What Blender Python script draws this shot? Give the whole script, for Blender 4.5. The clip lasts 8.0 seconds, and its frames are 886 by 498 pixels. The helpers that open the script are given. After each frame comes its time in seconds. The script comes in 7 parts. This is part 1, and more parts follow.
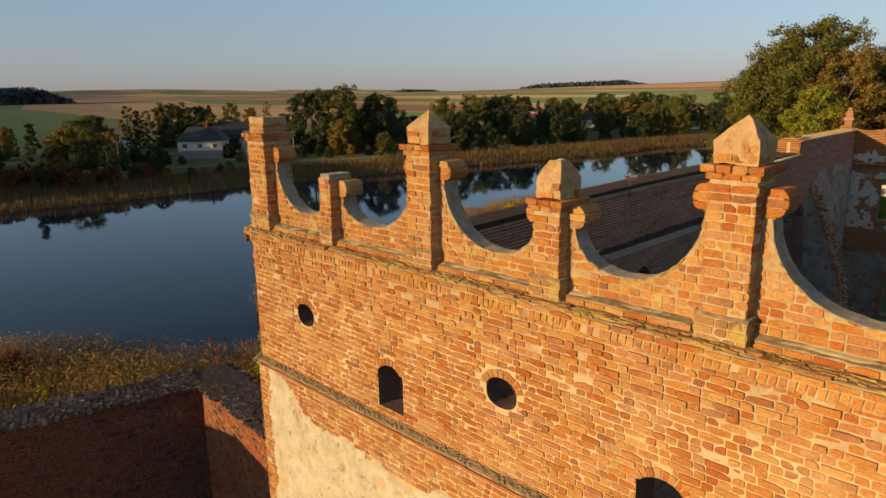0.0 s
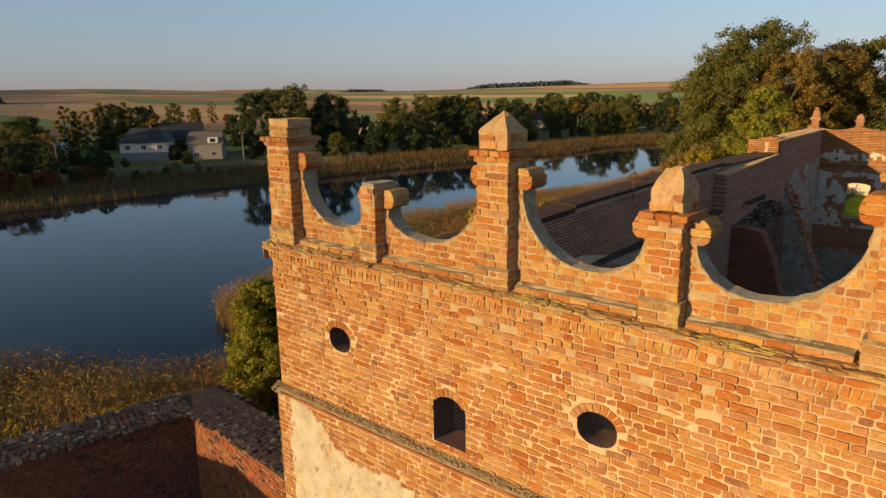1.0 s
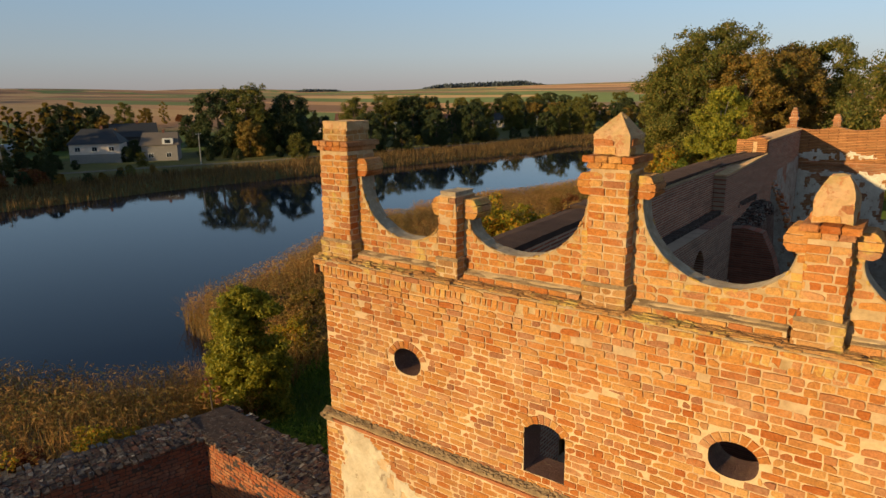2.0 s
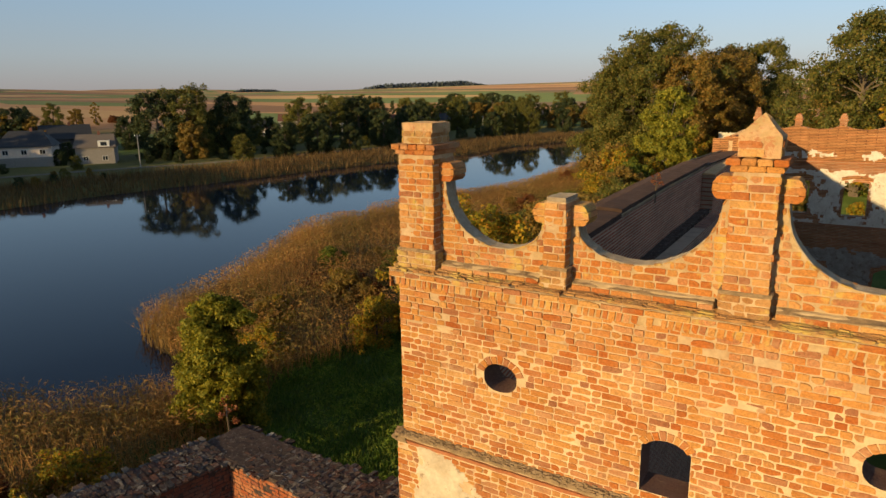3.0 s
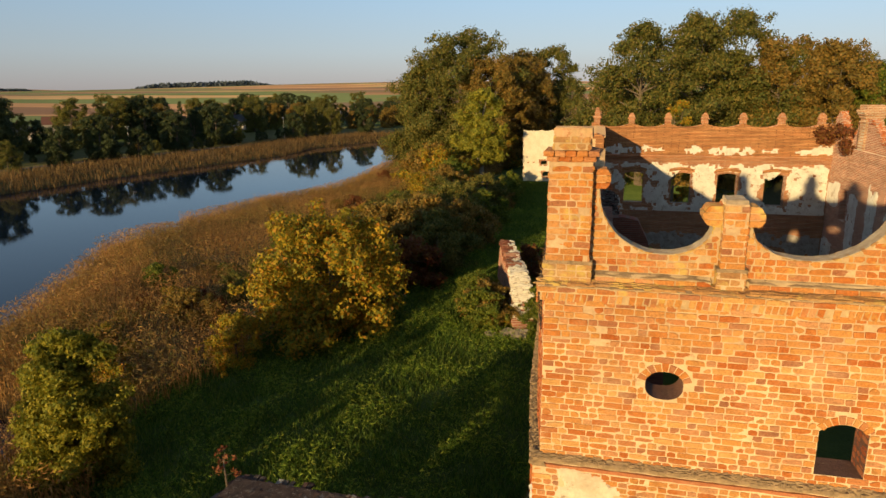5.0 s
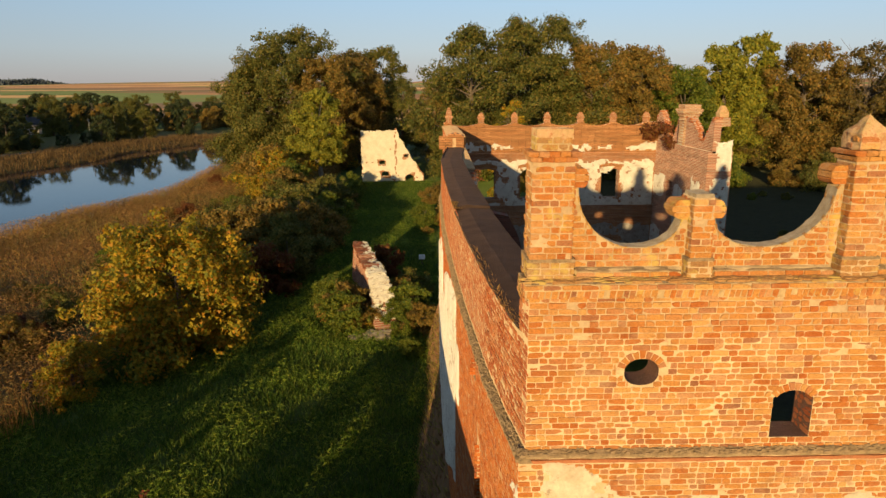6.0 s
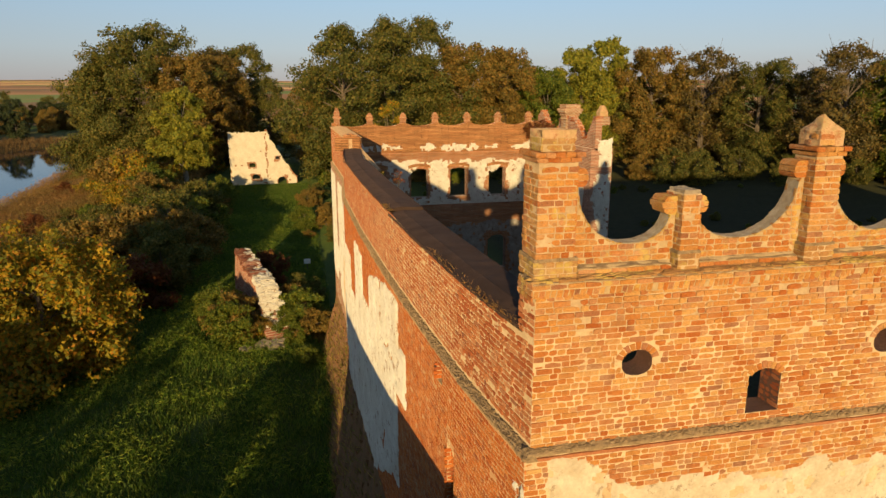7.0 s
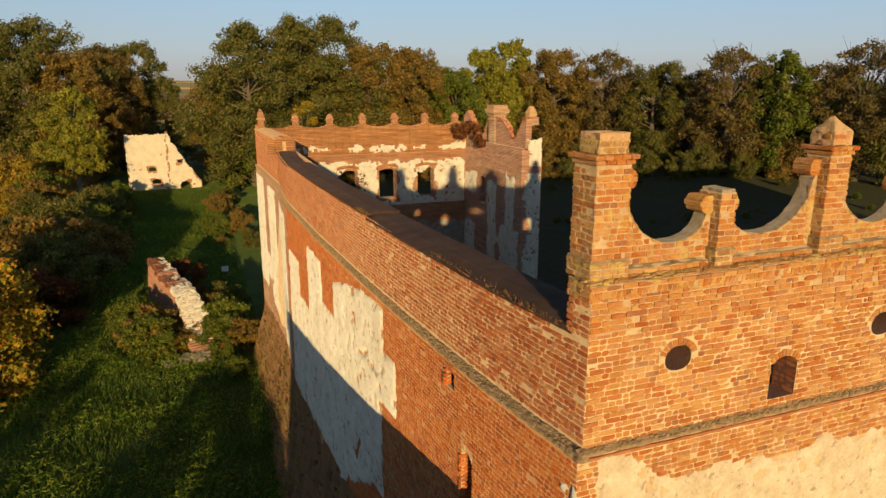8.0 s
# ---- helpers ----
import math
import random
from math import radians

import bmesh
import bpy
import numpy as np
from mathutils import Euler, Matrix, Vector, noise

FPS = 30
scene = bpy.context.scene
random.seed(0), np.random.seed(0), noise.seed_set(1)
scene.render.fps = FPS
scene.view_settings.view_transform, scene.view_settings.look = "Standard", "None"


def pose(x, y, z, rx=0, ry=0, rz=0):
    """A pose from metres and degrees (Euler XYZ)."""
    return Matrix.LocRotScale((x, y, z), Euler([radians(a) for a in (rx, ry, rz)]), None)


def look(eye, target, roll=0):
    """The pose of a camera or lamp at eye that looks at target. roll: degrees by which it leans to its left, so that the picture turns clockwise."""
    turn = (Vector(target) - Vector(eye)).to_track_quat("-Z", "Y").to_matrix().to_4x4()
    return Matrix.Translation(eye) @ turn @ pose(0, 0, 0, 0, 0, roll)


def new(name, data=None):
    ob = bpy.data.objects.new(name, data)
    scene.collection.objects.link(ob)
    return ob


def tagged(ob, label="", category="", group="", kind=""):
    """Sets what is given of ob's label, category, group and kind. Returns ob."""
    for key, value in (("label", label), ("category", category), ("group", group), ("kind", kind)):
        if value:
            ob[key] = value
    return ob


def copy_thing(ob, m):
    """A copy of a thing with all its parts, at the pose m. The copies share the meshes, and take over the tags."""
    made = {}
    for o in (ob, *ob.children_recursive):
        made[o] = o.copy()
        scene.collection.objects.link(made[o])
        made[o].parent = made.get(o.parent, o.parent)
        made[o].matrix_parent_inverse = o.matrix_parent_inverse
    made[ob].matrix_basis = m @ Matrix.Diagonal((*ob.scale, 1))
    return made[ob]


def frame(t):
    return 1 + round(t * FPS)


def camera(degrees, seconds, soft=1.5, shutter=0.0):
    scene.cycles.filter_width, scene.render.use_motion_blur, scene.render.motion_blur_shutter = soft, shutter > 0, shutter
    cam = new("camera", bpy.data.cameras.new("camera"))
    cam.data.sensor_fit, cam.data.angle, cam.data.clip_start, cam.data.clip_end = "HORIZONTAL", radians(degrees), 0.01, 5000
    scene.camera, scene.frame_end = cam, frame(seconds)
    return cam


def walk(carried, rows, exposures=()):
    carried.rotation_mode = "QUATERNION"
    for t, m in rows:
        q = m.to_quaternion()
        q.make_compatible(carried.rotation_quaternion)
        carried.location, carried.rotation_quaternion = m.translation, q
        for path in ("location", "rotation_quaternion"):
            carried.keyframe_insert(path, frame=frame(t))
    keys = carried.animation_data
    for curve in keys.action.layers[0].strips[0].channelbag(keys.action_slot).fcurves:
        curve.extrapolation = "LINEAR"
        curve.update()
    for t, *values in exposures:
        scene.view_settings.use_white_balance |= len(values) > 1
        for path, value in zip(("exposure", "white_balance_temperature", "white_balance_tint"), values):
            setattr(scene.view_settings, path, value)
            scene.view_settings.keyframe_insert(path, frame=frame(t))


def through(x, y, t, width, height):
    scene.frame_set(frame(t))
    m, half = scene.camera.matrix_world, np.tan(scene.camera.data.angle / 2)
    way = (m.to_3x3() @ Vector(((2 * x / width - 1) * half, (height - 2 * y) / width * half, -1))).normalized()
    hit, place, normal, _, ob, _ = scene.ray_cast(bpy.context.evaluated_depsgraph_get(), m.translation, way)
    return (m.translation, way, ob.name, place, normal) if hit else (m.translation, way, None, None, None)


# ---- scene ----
cam = camera(67.6, 8.0)
METRES, EYE, TILT, LEAN, TURN = 18.4, 20.5, 0.0, 0.0, 44.8
ROWS = [
    (0.0, 0.0, 0.0, 0.0, -0.21, -13.39, 0.87),
    (0.5, -0.0458, 0.0349, 0.0001, -2.61, -13.42, 0.83),
    (1.0, -0.0923, 0.0679, 0.0004, -4.66, -13.45, 0.81),
    (1.5, -0.139, 0.0991, 0.0011, -6.49, -13.48, 0.77),
    (3.0, -0.302, 0.1857, 0.0024, -13.44, -13.55, 0.72),
    (3.5, -0.3652, 0.2172, 0.0037, -16.77, -13.59, 0.68),
    (4.0, -0.4299, 0.2524, 0.0051, -20.58, -13.62, 0.61),
    (5.5, -0.594, 0.3742, 0.0082, -38.29, -13.75, 0.38),
    (6.0, -0.6321, 0.4187, 0.0089, -46.02, -13.78, 0.26),
    (6.5, -0.6636, 0.4637, 0.009, -52.13, -13.79, 0.16),
    (7.0, -0.6917, 0.5129, 0.01, -57.66, -13.81, 0.08),
    (7.5, -0.7168, 0.5671, 0.0106, -62.3, -13.81, -0.01),
    (8.0, -0.7399, 0.6284, 0.012, -66.23, -13.79, -0.07),
]
walk(cam, [(t, pose(0, 0, EYE, TILT, LEAN, TURN) @ pose(METRES * x, METRES * y, METRES * z, 90 + pitch, roll, yaw)) for t, x, y, z, yaw, pitch, roll in ROWS],
     exposures=[(0.0, 0.35), (1.5, 0.36), (4.0, 0.42), (6.0, 0.35), (8.0, 0.16)])

# ---- world, sun, exposure ----
SUN_WAY = Vector((0.244, 1.0, -0.137)).normalized()      # the way the sunlight travels
SUN_EL = math.asin(-SUN_WAY.z)
world = bpy.data.worlds.new("world")
scene.world = world
world.use_nodes = True
_nt = world.node_tree
_sky = _nt.nodes.new("ShaderNodeTexSky")
_sky.sky_type, _sky.sun_disc = "NISHITA", False
_sky.sun_elevation, _sky.sun_rotation = SUN_EL, math.atan2(-SUN_WAY.x, -SUN_WAY.y)
_sky.air_density, _sky.dust_density, _sky.ozone_density = 1.0, 0.8, 3.0
_co = _nt.nodes.new("ShaderNodeTexCoord")
_up = _nt.nodes.new("ShaderNodeSeparateXYZ")
_nt.links.new(_co.outputs["Generated"], _up.inputs[0])
_veil = _nt.nodes.new("ShaderNodeValToRGB")                # evening haze: pale at the horizon all round, blue above
for _ in range(3):
    _veil.color_ramp.elements.new(0.5)
for _e, (_p, _k) in zip(_veil.color_ramp.elements, ((0.0, (2.55, 2.35, 2.45)), (0.05, (2.55, 2.85, 3.3)), (0.14, (2.05, 2.95, 3.95)), (0.34, (0.95, 1.38, 2.0)), (1.0, (0.52, 0.74, 1.08)))):
    _e.position, _e.color = _p, (*_k, 1)
_nt.links.new(_up.outputs[2], _veil.inputs[0])
_mixsky = _nt.nodes.new("ShaderNodeMix")
_mixsky.data_type = "RGBA"
_mixsky.inputs[0].default_value = 0.75
_nt.links.new(_sky.outputs[0], _mixsky.inputs[6])
_side = _nt.nodes.new("ShaderNodeMath")
_side.operation, _side.inputs[1].default_value, _side.inputs[2].default_value = "MULTIPLY_ADD", 0.5, 0.5
_nt.links.new(_up.outputs[0], _side.inputs[0])
_glow = _nt.nodes.new("ShaderNodeValToRGB")                # duskier over the western fields, clearer to the north-east
_glow.color_ramp.elements.new(0.5)
for _e, (_p, _k) in zip(_glow.color_ramp.elements, ((0.02, 0.78), (0.42, 1.14), (0.6, 1.22))):
    _e.position, _e.color = _p, (_k, _k, _k, 1)
_nt.links.new(_side.outputs[0], _glow.inputs[0])
_tint = _nt.nodes.new("ShaderNodeMix")
_tint.data_type, _tint.blend_type = "RGBA", "MULTIPLY"
_tint.inputs[0].default_value = 1.0
_nt.links.new(_veil.outputs[0], _tint.inputs[6])
_nt.links.new(_glow.outputs[0], _tint.inputs[7])
_nt.links.new(_tint.outputs[2], _mixsky.inputs[7])
_nt.links.new(_mixsky.outputs[2], _nt.nodes["Background"].inputs[0])
_nt.nodes["Background"].inputs[1].default_value = 0.14
sun = new("sun", bpy.data.lights.new("sun", "SUN"))
sun.data.energy, sun.data.angle, sun.data.color = 4.3, radians(0.6), (1.0, 0.746, 0.375)
sun.matrix_world = look((-60, -200, 60), Vector((-60, -200, 60)) + SUN_WAY)

# ---- materials ----
def node(nt, kind, **inputs):
    n = nt.nodes.new("ShaderNode" + kind)
    for k, v in inputs.items():
        n.inputs[k.replace("_", " ")].default_value = v
    return n


def ramp(nt, fac, stops, easy="LINEAR"):
    r = nt.nodes.new("ShaderNodeValToRGB")
    r.color_ramp.interpolation = easy
    e = r.color_ramp.elements
    while len(e) < len(stops):
        e.new(0.5)
    for el, (p, c) in zip(e, stops):
        el.position = p
        el.color = (c, c, c, 1) if isinstance(c, (int, float)) else (*c, 1)
    nt.links.new(fac, r.inputs[0])
    return r.outputs[0]


def mixc(nt, fac, a, b, how="MIX"):
    m = nt.nodes.new("ShaderNodeMix")
    m.data_type, m.blend_type = "RGBA", how
    for sock, v in ((m.inputs[0], fac), (m.inputs[6], a), (m.inputs[7], b)):
        if isinstance(v, bpy.types.NodeSocket):
            nt.links.new(v, sock)
        elif isinstance(v, tuple):
            sock.default_value = (*v, 1)
        else:
            sock.default_value = v
    return m.outputs[2]


def calc(nt, how, a, b=0.0, clamp=False):
    m = nt.nodes.new("ShaderNodeMath")
    m.operation, m.use_clamp = how, clamp
    for sock, v in zip(m.inputs, (a, b)):
        if isinstance(v, bpy.types.NodeSocket):
            nt.links.new(v, sock)
        else:
            sock.default_value = v
    return m.outputs[0]


def noise_of(nt, scale, detail=4.0, rough=0.55, stretch=None, offset=(0, 0, 0)):
    g = nt.nodes.new("ShaderNodeNewGeometry")
    src = g.outputs["Position"]
    if stretch or any(offset):
        mp = nt.nodes.new("ShaderNodeMapping")
        mp.inputs["Scale"].default_value = stretch or (1, 1, 1)
        mp.inputs["Location"].default_value = offset
        nt.links.new(src, mp.inputs[0])
        src = mp.outputs[0]
    n = node(nt, "TexNoise", Scale=scale, Detail=detail, Roughness=rough)
    nt.links.new(src, n.inputs["Vector"])
    return n.outputs[0]


def material(name, rough=0.9, metal=0.0):
    m = bpy.data.materials.new(name)
    m.use_nodes = True
    nt = m.node_tree
    b = nt.nodes["Principled BSDF"]
    b.inputs["Roughness"].default_value, b.inputs["Metallic"].default_value = rough, metal
    b.inputs["Specular IOR Level"].default_value = 0.25
    if rough > 0.85:
        b.inputs["Diffuse Roughness"].default_value = 1.0
    return m, nt, b


def bump(nt, b, height, strength=0.4, distance=0.02):
    n = node(nt, "Bump", Strength=strength, Distance=distance)
    nt.links.new(height, n.inputs["Height"])
    nt.links.new(n.outputs[0], b.inputs["Normal"])


def any_random(nt):
    o = nt.nodes.new("ShaderNodeObjectInfo")
    g = nt.nodes.new("ShaderNodeNewGeometry")
    return calc(nt, "FRACT", calc(nt, "ADD", o.outputs["Random"], g.outputs["Random Per Island"]))


def brick_material(name, reds, wash=(0.66, 0.45, 0.24), wash_at=(0.53, 0.75), lichen=None, dark=0.0):
    m, nt, b = material(name, 0.92)
    c = ramp(nt, any_random(nt), reds)
    c = mixc(nt, 0.85, c, ramp(nt, noise_of(nt, 34, 6, 0.8), [(0.3, 0.45), (0.5, 0.9), (0.68, 1.22)]), "MULTIPLY")
    c = mixc(nt, 0.7, c, ramp(nt, noise_of(nt, 1.1, 5, 0.7, (1, 1, 1.6), (7, 2, 4)), [(0.3, (0.78, 0.72, 0.66)), (0.5, (1.0, 1.0, 1.0)), (0.7, (1.1, 1.22, 1.3))]), "MULTIPLY")      # whole patches fired paler or darker
    w = ramp(nt, noise_of(nt, 0.9, 6, 0.65, offset=(3, 1, 7)), [(wash_at[0] - .04, 0.0), (wash_at[1] - .04, 0.6)])
    speck = ramp(nt, noise_of(nt, 11, 5, 0.75, (1, 1, 2.2)), [(0.40, 0.2), (0.56, 1.0)])
    c = mixc(nt, calc(nt, "MULTIPLY", w, speck), c, wash)
    smear = ramp(nt, noise_of(nt, 7, 6, 0.8, (1, 1, 2.0), (2, 8, 3)), [(0.58, 0.0), (0.72, 0.35)])
    c = mixc(nt, smear, c, tuple(0.95 * v for v in wash))
    soot = ramp(nt, noise_of(nt, 3.2, 5, 0.7, offset=(9, 4, 2)), [(0.55, 0.0), (0.8, 0.45 + dark)])
    c = mixc(nt, soot, c, (0.10, 0.07, 0.05))
    if lichen:
        l = ramp(nt, noise_of(nt, 2.3, 6, 0.7, offset=(5, 5, 1)), [(lichen, 0.0), (lichen + 0.1, 0.8)])
        c = mixc(nt, l, c, (0.58, 0.41, 0.11))
    nt.links.new(c, b.inputs["Base Color"])
    lump = calc(nt, "ADD", noise_of(nt, 45, 6, 0.7), calc(nt, "MULTIPLY", noise_of(nt, 13, 6, 0.75, (1, 1, 1.6)), 2.2))
    bump(nt, b, lump, 0.9, 0.016)
    return m


REDS = [(0.0, (0.45, 0.125, 0.026)), (0.18, (0.54, 0.19, 0.042)), (0.36, (0.60, 0.275, 0.07)), (0.5, (0.53, 0.22, 0.058)), (0.64, (0.65, 0.345, 0.11)), (0.76, (0.49, 0.16, 0.042)), (0.88, (0.58, 0.28, 0.115)), (0.95, (0.45, 0.18, 0.075)), (1.0, (0.35, 0.135, 0.06))]
MAT_BRICK = brick_material("brick", REDS)
MAT_BRICK_TOP = brick_material("brick_lichen", REDS, wash=(0.64, 0.45, 0.25), lichen=0.565)
MAT_BRICK_RED = brick_material("brick_red", [(0.0, (0.40, 0.10, 0.035)), (0.4, (0.47, 0.14, 0.05)), (0.8, (0.50, 0.19, 0.08)), (1.0, (0.33, 0.10, 0.05))], wash_at=(0.62, 0.8))
MAT_BRICK_LEFT = brick_material("brick_pink", [(0.0, (0.42, 0.10, 0.03)), (0.3, (0.50, 0.145, 0.048)), (0.6, (0.54, 0.185, 0.065)), (0.85, (0.58, 0.25, 0.11)), (1.0, (0.32, 0.10, 0.05))], wash=(0.62, 0.38, 0.20), wash_at=(0.62, 0.9))
MAT_BRICK_LOW = brick_material("brick_orange", [(0.0, (0.48, 0.105, 0.02)), (0.4, (0.58, 0.15, 0.028)), (0.75, (0.63, 0.20, 0.045)), (1.0, (0.38, 0.10, 0.036))], wash=(0.62, 0.34, 0.16), wash_at=(0.66, 0.9))
MAT_BRICK_MOSS = brick_material("brick_mossy", [(0.0, (0.42, 0.19, 0.06)), (0.5, (0.54, 0.28, 0.10)), (1.0, (0.36, 0.18, 0.07))], wash=(0.60, 0.44, 0.22), lichen=0.52)
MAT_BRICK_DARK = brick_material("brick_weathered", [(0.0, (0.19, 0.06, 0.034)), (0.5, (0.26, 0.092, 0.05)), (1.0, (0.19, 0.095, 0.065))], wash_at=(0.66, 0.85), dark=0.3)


def mottled(name, a, b_, scale=4.0, rough=0.95, relief=0.5, fine=40.0, spots=None):
    m, nt, b = material(name, rough)
    c = mixc(nt, ramp(nt, noise_of(nt, scale, 7, 0.65), [(0.35, 0.0), (0.68, 1.0)]), a, b_)
    c = mixc(nt, 0.5, c, ramp(nt, noise_of(nt, fine, 5, 0.7), [(0.25, 0.55), (0.7, 1.0)]), "MULTIPLY")
    if spots:
        c = mixc(nt, ramp(nt, noise_of(nt, scale * 1.7, 8, 0.75, offset=(11, 3, 5)), [(spots[0], 0.0), (spots[0] + 0.06, 0.85)]), c, spots[1])
    nt.links.new(c, b.inputs["Base Color"])
    bump(nt, b, noise_of(nt, fine * 0.5, 8, 0.75), relief, 0.03)
    return m


MAT_MORTAR = mottled("lime_mortar", (0.80, 0.60, 0.36), (0.64, 0.42, 0.22), 1.6, relief=0.5, fine=26, spots=(0.57, (0.44, 0.24, 0.12)))
MAT_MORTAR_LOW = mottled("orange_mortar", (0.62, 0.36, 0.18), (0.50, 0.26, 0.11), 2.0, relief=0.4, spots=(0.6, (0.36, 0.17, 0.08)))
MAT_MORTAR_TOP = mottled("lichened_mortar", (0.66, 0.48, 0.27), (0.47, 0.31, 0.15), 5.0, relief=0.4, fine=22)
MAT_MORTAR_OLD = mottled("weathered_mortar", (0.70, 0.51, 0.30), (0.52, 0.34, 0.18), 4.0, relief=0.3, fine=22)
MAT_PLASTER = mottled("old_plaster", (0.78, 0.66, 0.47), (0.62, 0.48, 0.31), 2.6, relief=1.0, fine=15, spots=(0.575, (0.34, 0.23, 0.14)))
MAT_PLASTER_WHITE = mottled("white_plaster", (0.82, 0.76, 0.64), (0.66, 0.58, 0.46), 1.4, relief=1.0, fine=14, spots=(0.56, (0.36, 0.22, 0.13)))
# old plaster made greyer: the ruin's dim interior is in its colour
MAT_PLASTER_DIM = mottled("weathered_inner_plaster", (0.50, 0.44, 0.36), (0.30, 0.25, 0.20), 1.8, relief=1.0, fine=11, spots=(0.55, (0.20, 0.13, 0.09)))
MAT_GABLE_PLASTER = mottled("gable_plaster_skin", (0.82, 0.73, 0.57), (0.70, 0.60, 0.44), 1.2, relief=0.9, fine=8, spots=(0.68, (0.40, 0.28, 0.18)))
MAT_LEDGE = mottled("mossy_ledge", (0.24, 0.16, 0.085), (0.48, 0.32, 0.17), 8.0, relief=1.0, fine=18)
MAT_CEMENT = mottled("grey_cement", (0.52, 0.42, 0.30), (0.34, 0.25, 0.16), 7.0, relief=0.9, fine=20, spots=(0.60, (0.42, 0.30, 0.10)))
MAT_CAPSTONE = mottled("lichened_capstone", (0.68, 0.42, 0.23), (0.50, 0.34, 0.14), 4.5, relief=1.0, fine=24, spots=(0.53, (0.46, 0.20, 0.09)))
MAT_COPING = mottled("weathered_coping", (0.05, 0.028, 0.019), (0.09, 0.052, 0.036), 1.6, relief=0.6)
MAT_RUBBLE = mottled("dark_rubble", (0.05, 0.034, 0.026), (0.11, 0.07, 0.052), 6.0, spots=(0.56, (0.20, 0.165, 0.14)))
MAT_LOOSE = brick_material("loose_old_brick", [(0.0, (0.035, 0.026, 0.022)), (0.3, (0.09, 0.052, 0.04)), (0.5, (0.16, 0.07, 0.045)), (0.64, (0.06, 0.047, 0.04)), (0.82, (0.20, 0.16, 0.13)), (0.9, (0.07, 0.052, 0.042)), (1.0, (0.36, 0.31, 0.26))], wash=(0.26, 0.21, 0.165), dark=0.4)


def far_brick(name, a, b_, mortar, axis, plaster=None, cover=0.5, seed=0.0, streak=0.6, joint=0.012, width=0.28):
    """Distant brickwork of true course height; old plaster still hangs on it where its cover says."""
    m, nt, b = material(name, 0.93)
    g = nt.nodes.new("ShaderNodeNewGeometry")
    s = nt.nodes.new("ShaderNodeSeparateXYZ")
    nt.links.new(g.outputs["Position"], s.inputs[0])
    cmb = nt.nodes.new("ShaderNodeCombineXYZ")
    nt.links.new(s.outputs[axis], cmb.inputs[0])
    nt.links.new(s.outputs[2], cmb.inputs[1])
    t = nt.nodes.new("ShaderNodeTexBrick")
    for k, v in (("Scale", 1.0), ("Mortar Size", joint), ("Brick Width", width), ("Row Height", 0.1), ("Bias", 0.0)):
        t.inputs[k].default_value = v
    t.inputs["Color1"].default_value, t.inputs["Color2"].default_value, t.inputs["Mortar"].default_value = (*a, 1), (*b_, 1), (*mortar, 1)
    nt.links.new(cmb.outputs[0], t.inputs["Vector"])
    c = mixc(nt, 0.7, t.outputs[0], ramp(nt, noise_of(nt, 1.3, 7, 0.7, (1, 1, 2.5)), [(0.25, 0.35), (0.7, 1.0)]), "MULTIPLY")
    c = mixc(nt, 0.75, c, ramp(nt, noise_of(nt, 1.0, 4, 0.8, (0.35, 0.35, 5.5)), [(0.3, 0.5), (0.48, 0.95), (0.7, 1.3)]), "MULTIPLY")        # courses weathered unevenly
    h = t.outputs[1]
    if plaster:
        p = ramp(nt, noise_of(nt, 0.5, 8, 0.68, (1, 1, streak), (seed, seed * 2, 1)), [(cover, 0.0), (cover + 0.025, 1.0)])
        pc = mixc(nt, ramp(nt, noise_of(nt, 1.5, 7, 0.7), [(0.3, 0.0), (0.7, 1.0)]), plaster, tuple(0.62 * v for v in plaster))
        c = mixc(nt, p, c, pc)
    nt.links.new(c, b.inputs["Base Color"])
    bump(nt, b, h, 0.5, -0.01)
    return m


MAT_LEFT_FAR = far_brick("left_wall_far", (0.46, 0.19, 0.085), (0.38, 0.14, 0.065), (0.50, 0.37, 0.26), 1, joint=0.02)
MAT_SIDE = far_brick("side_wall_brick", (0.54, 0.20, 0.10), (0.36, 0.12, 0.065), (0.66, 0.46, 0.32), 1, joint=0.024, width=0.7)
MAT_FAR_BARE_X = far_brick("far_brick_side", (0.44, 0.125, 0.06), (0.32, 0.085, 0.045), (0.50, 0.33, 0.22), 1, joint=0.026, width=0.8)
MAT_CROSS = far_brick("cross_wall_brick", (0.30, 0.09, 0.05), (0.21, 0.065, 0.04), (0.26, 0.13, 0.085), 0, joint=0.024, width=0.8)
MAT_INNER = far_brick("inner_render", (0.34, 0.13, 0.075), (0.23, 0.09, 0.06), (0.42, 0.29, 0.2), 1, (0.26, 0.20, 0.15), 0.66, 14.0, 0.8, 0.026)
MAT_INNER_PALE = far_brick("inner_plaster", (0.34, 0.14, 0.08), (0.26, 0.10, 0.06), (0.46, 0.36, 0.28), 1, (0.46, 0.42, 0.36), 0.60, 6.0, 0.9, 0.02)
MAT_FAR_BARE_Y = far_brick("far_brick_front", (0.52, 0.22, 0.09), (0.44, 0.165, 0.07), (0.58, 0.42, 0.27), 0, width=0.9)
MAT_FAR_BAND = far_brick("far_parapet_brick", (0.72, 0.36, 0.14), (0.62, 0.26, 0.09), (0.22, 0.10, 0.045), 0, joint=0.022, width=1.1)
MAT_FAR_STACK = far_brick("chimney_brick", (0.58, 0.28, 0.12), (0.44, 0.17, 0.075), (0.62, 0.48, 0.33), 0, joint=0.022)


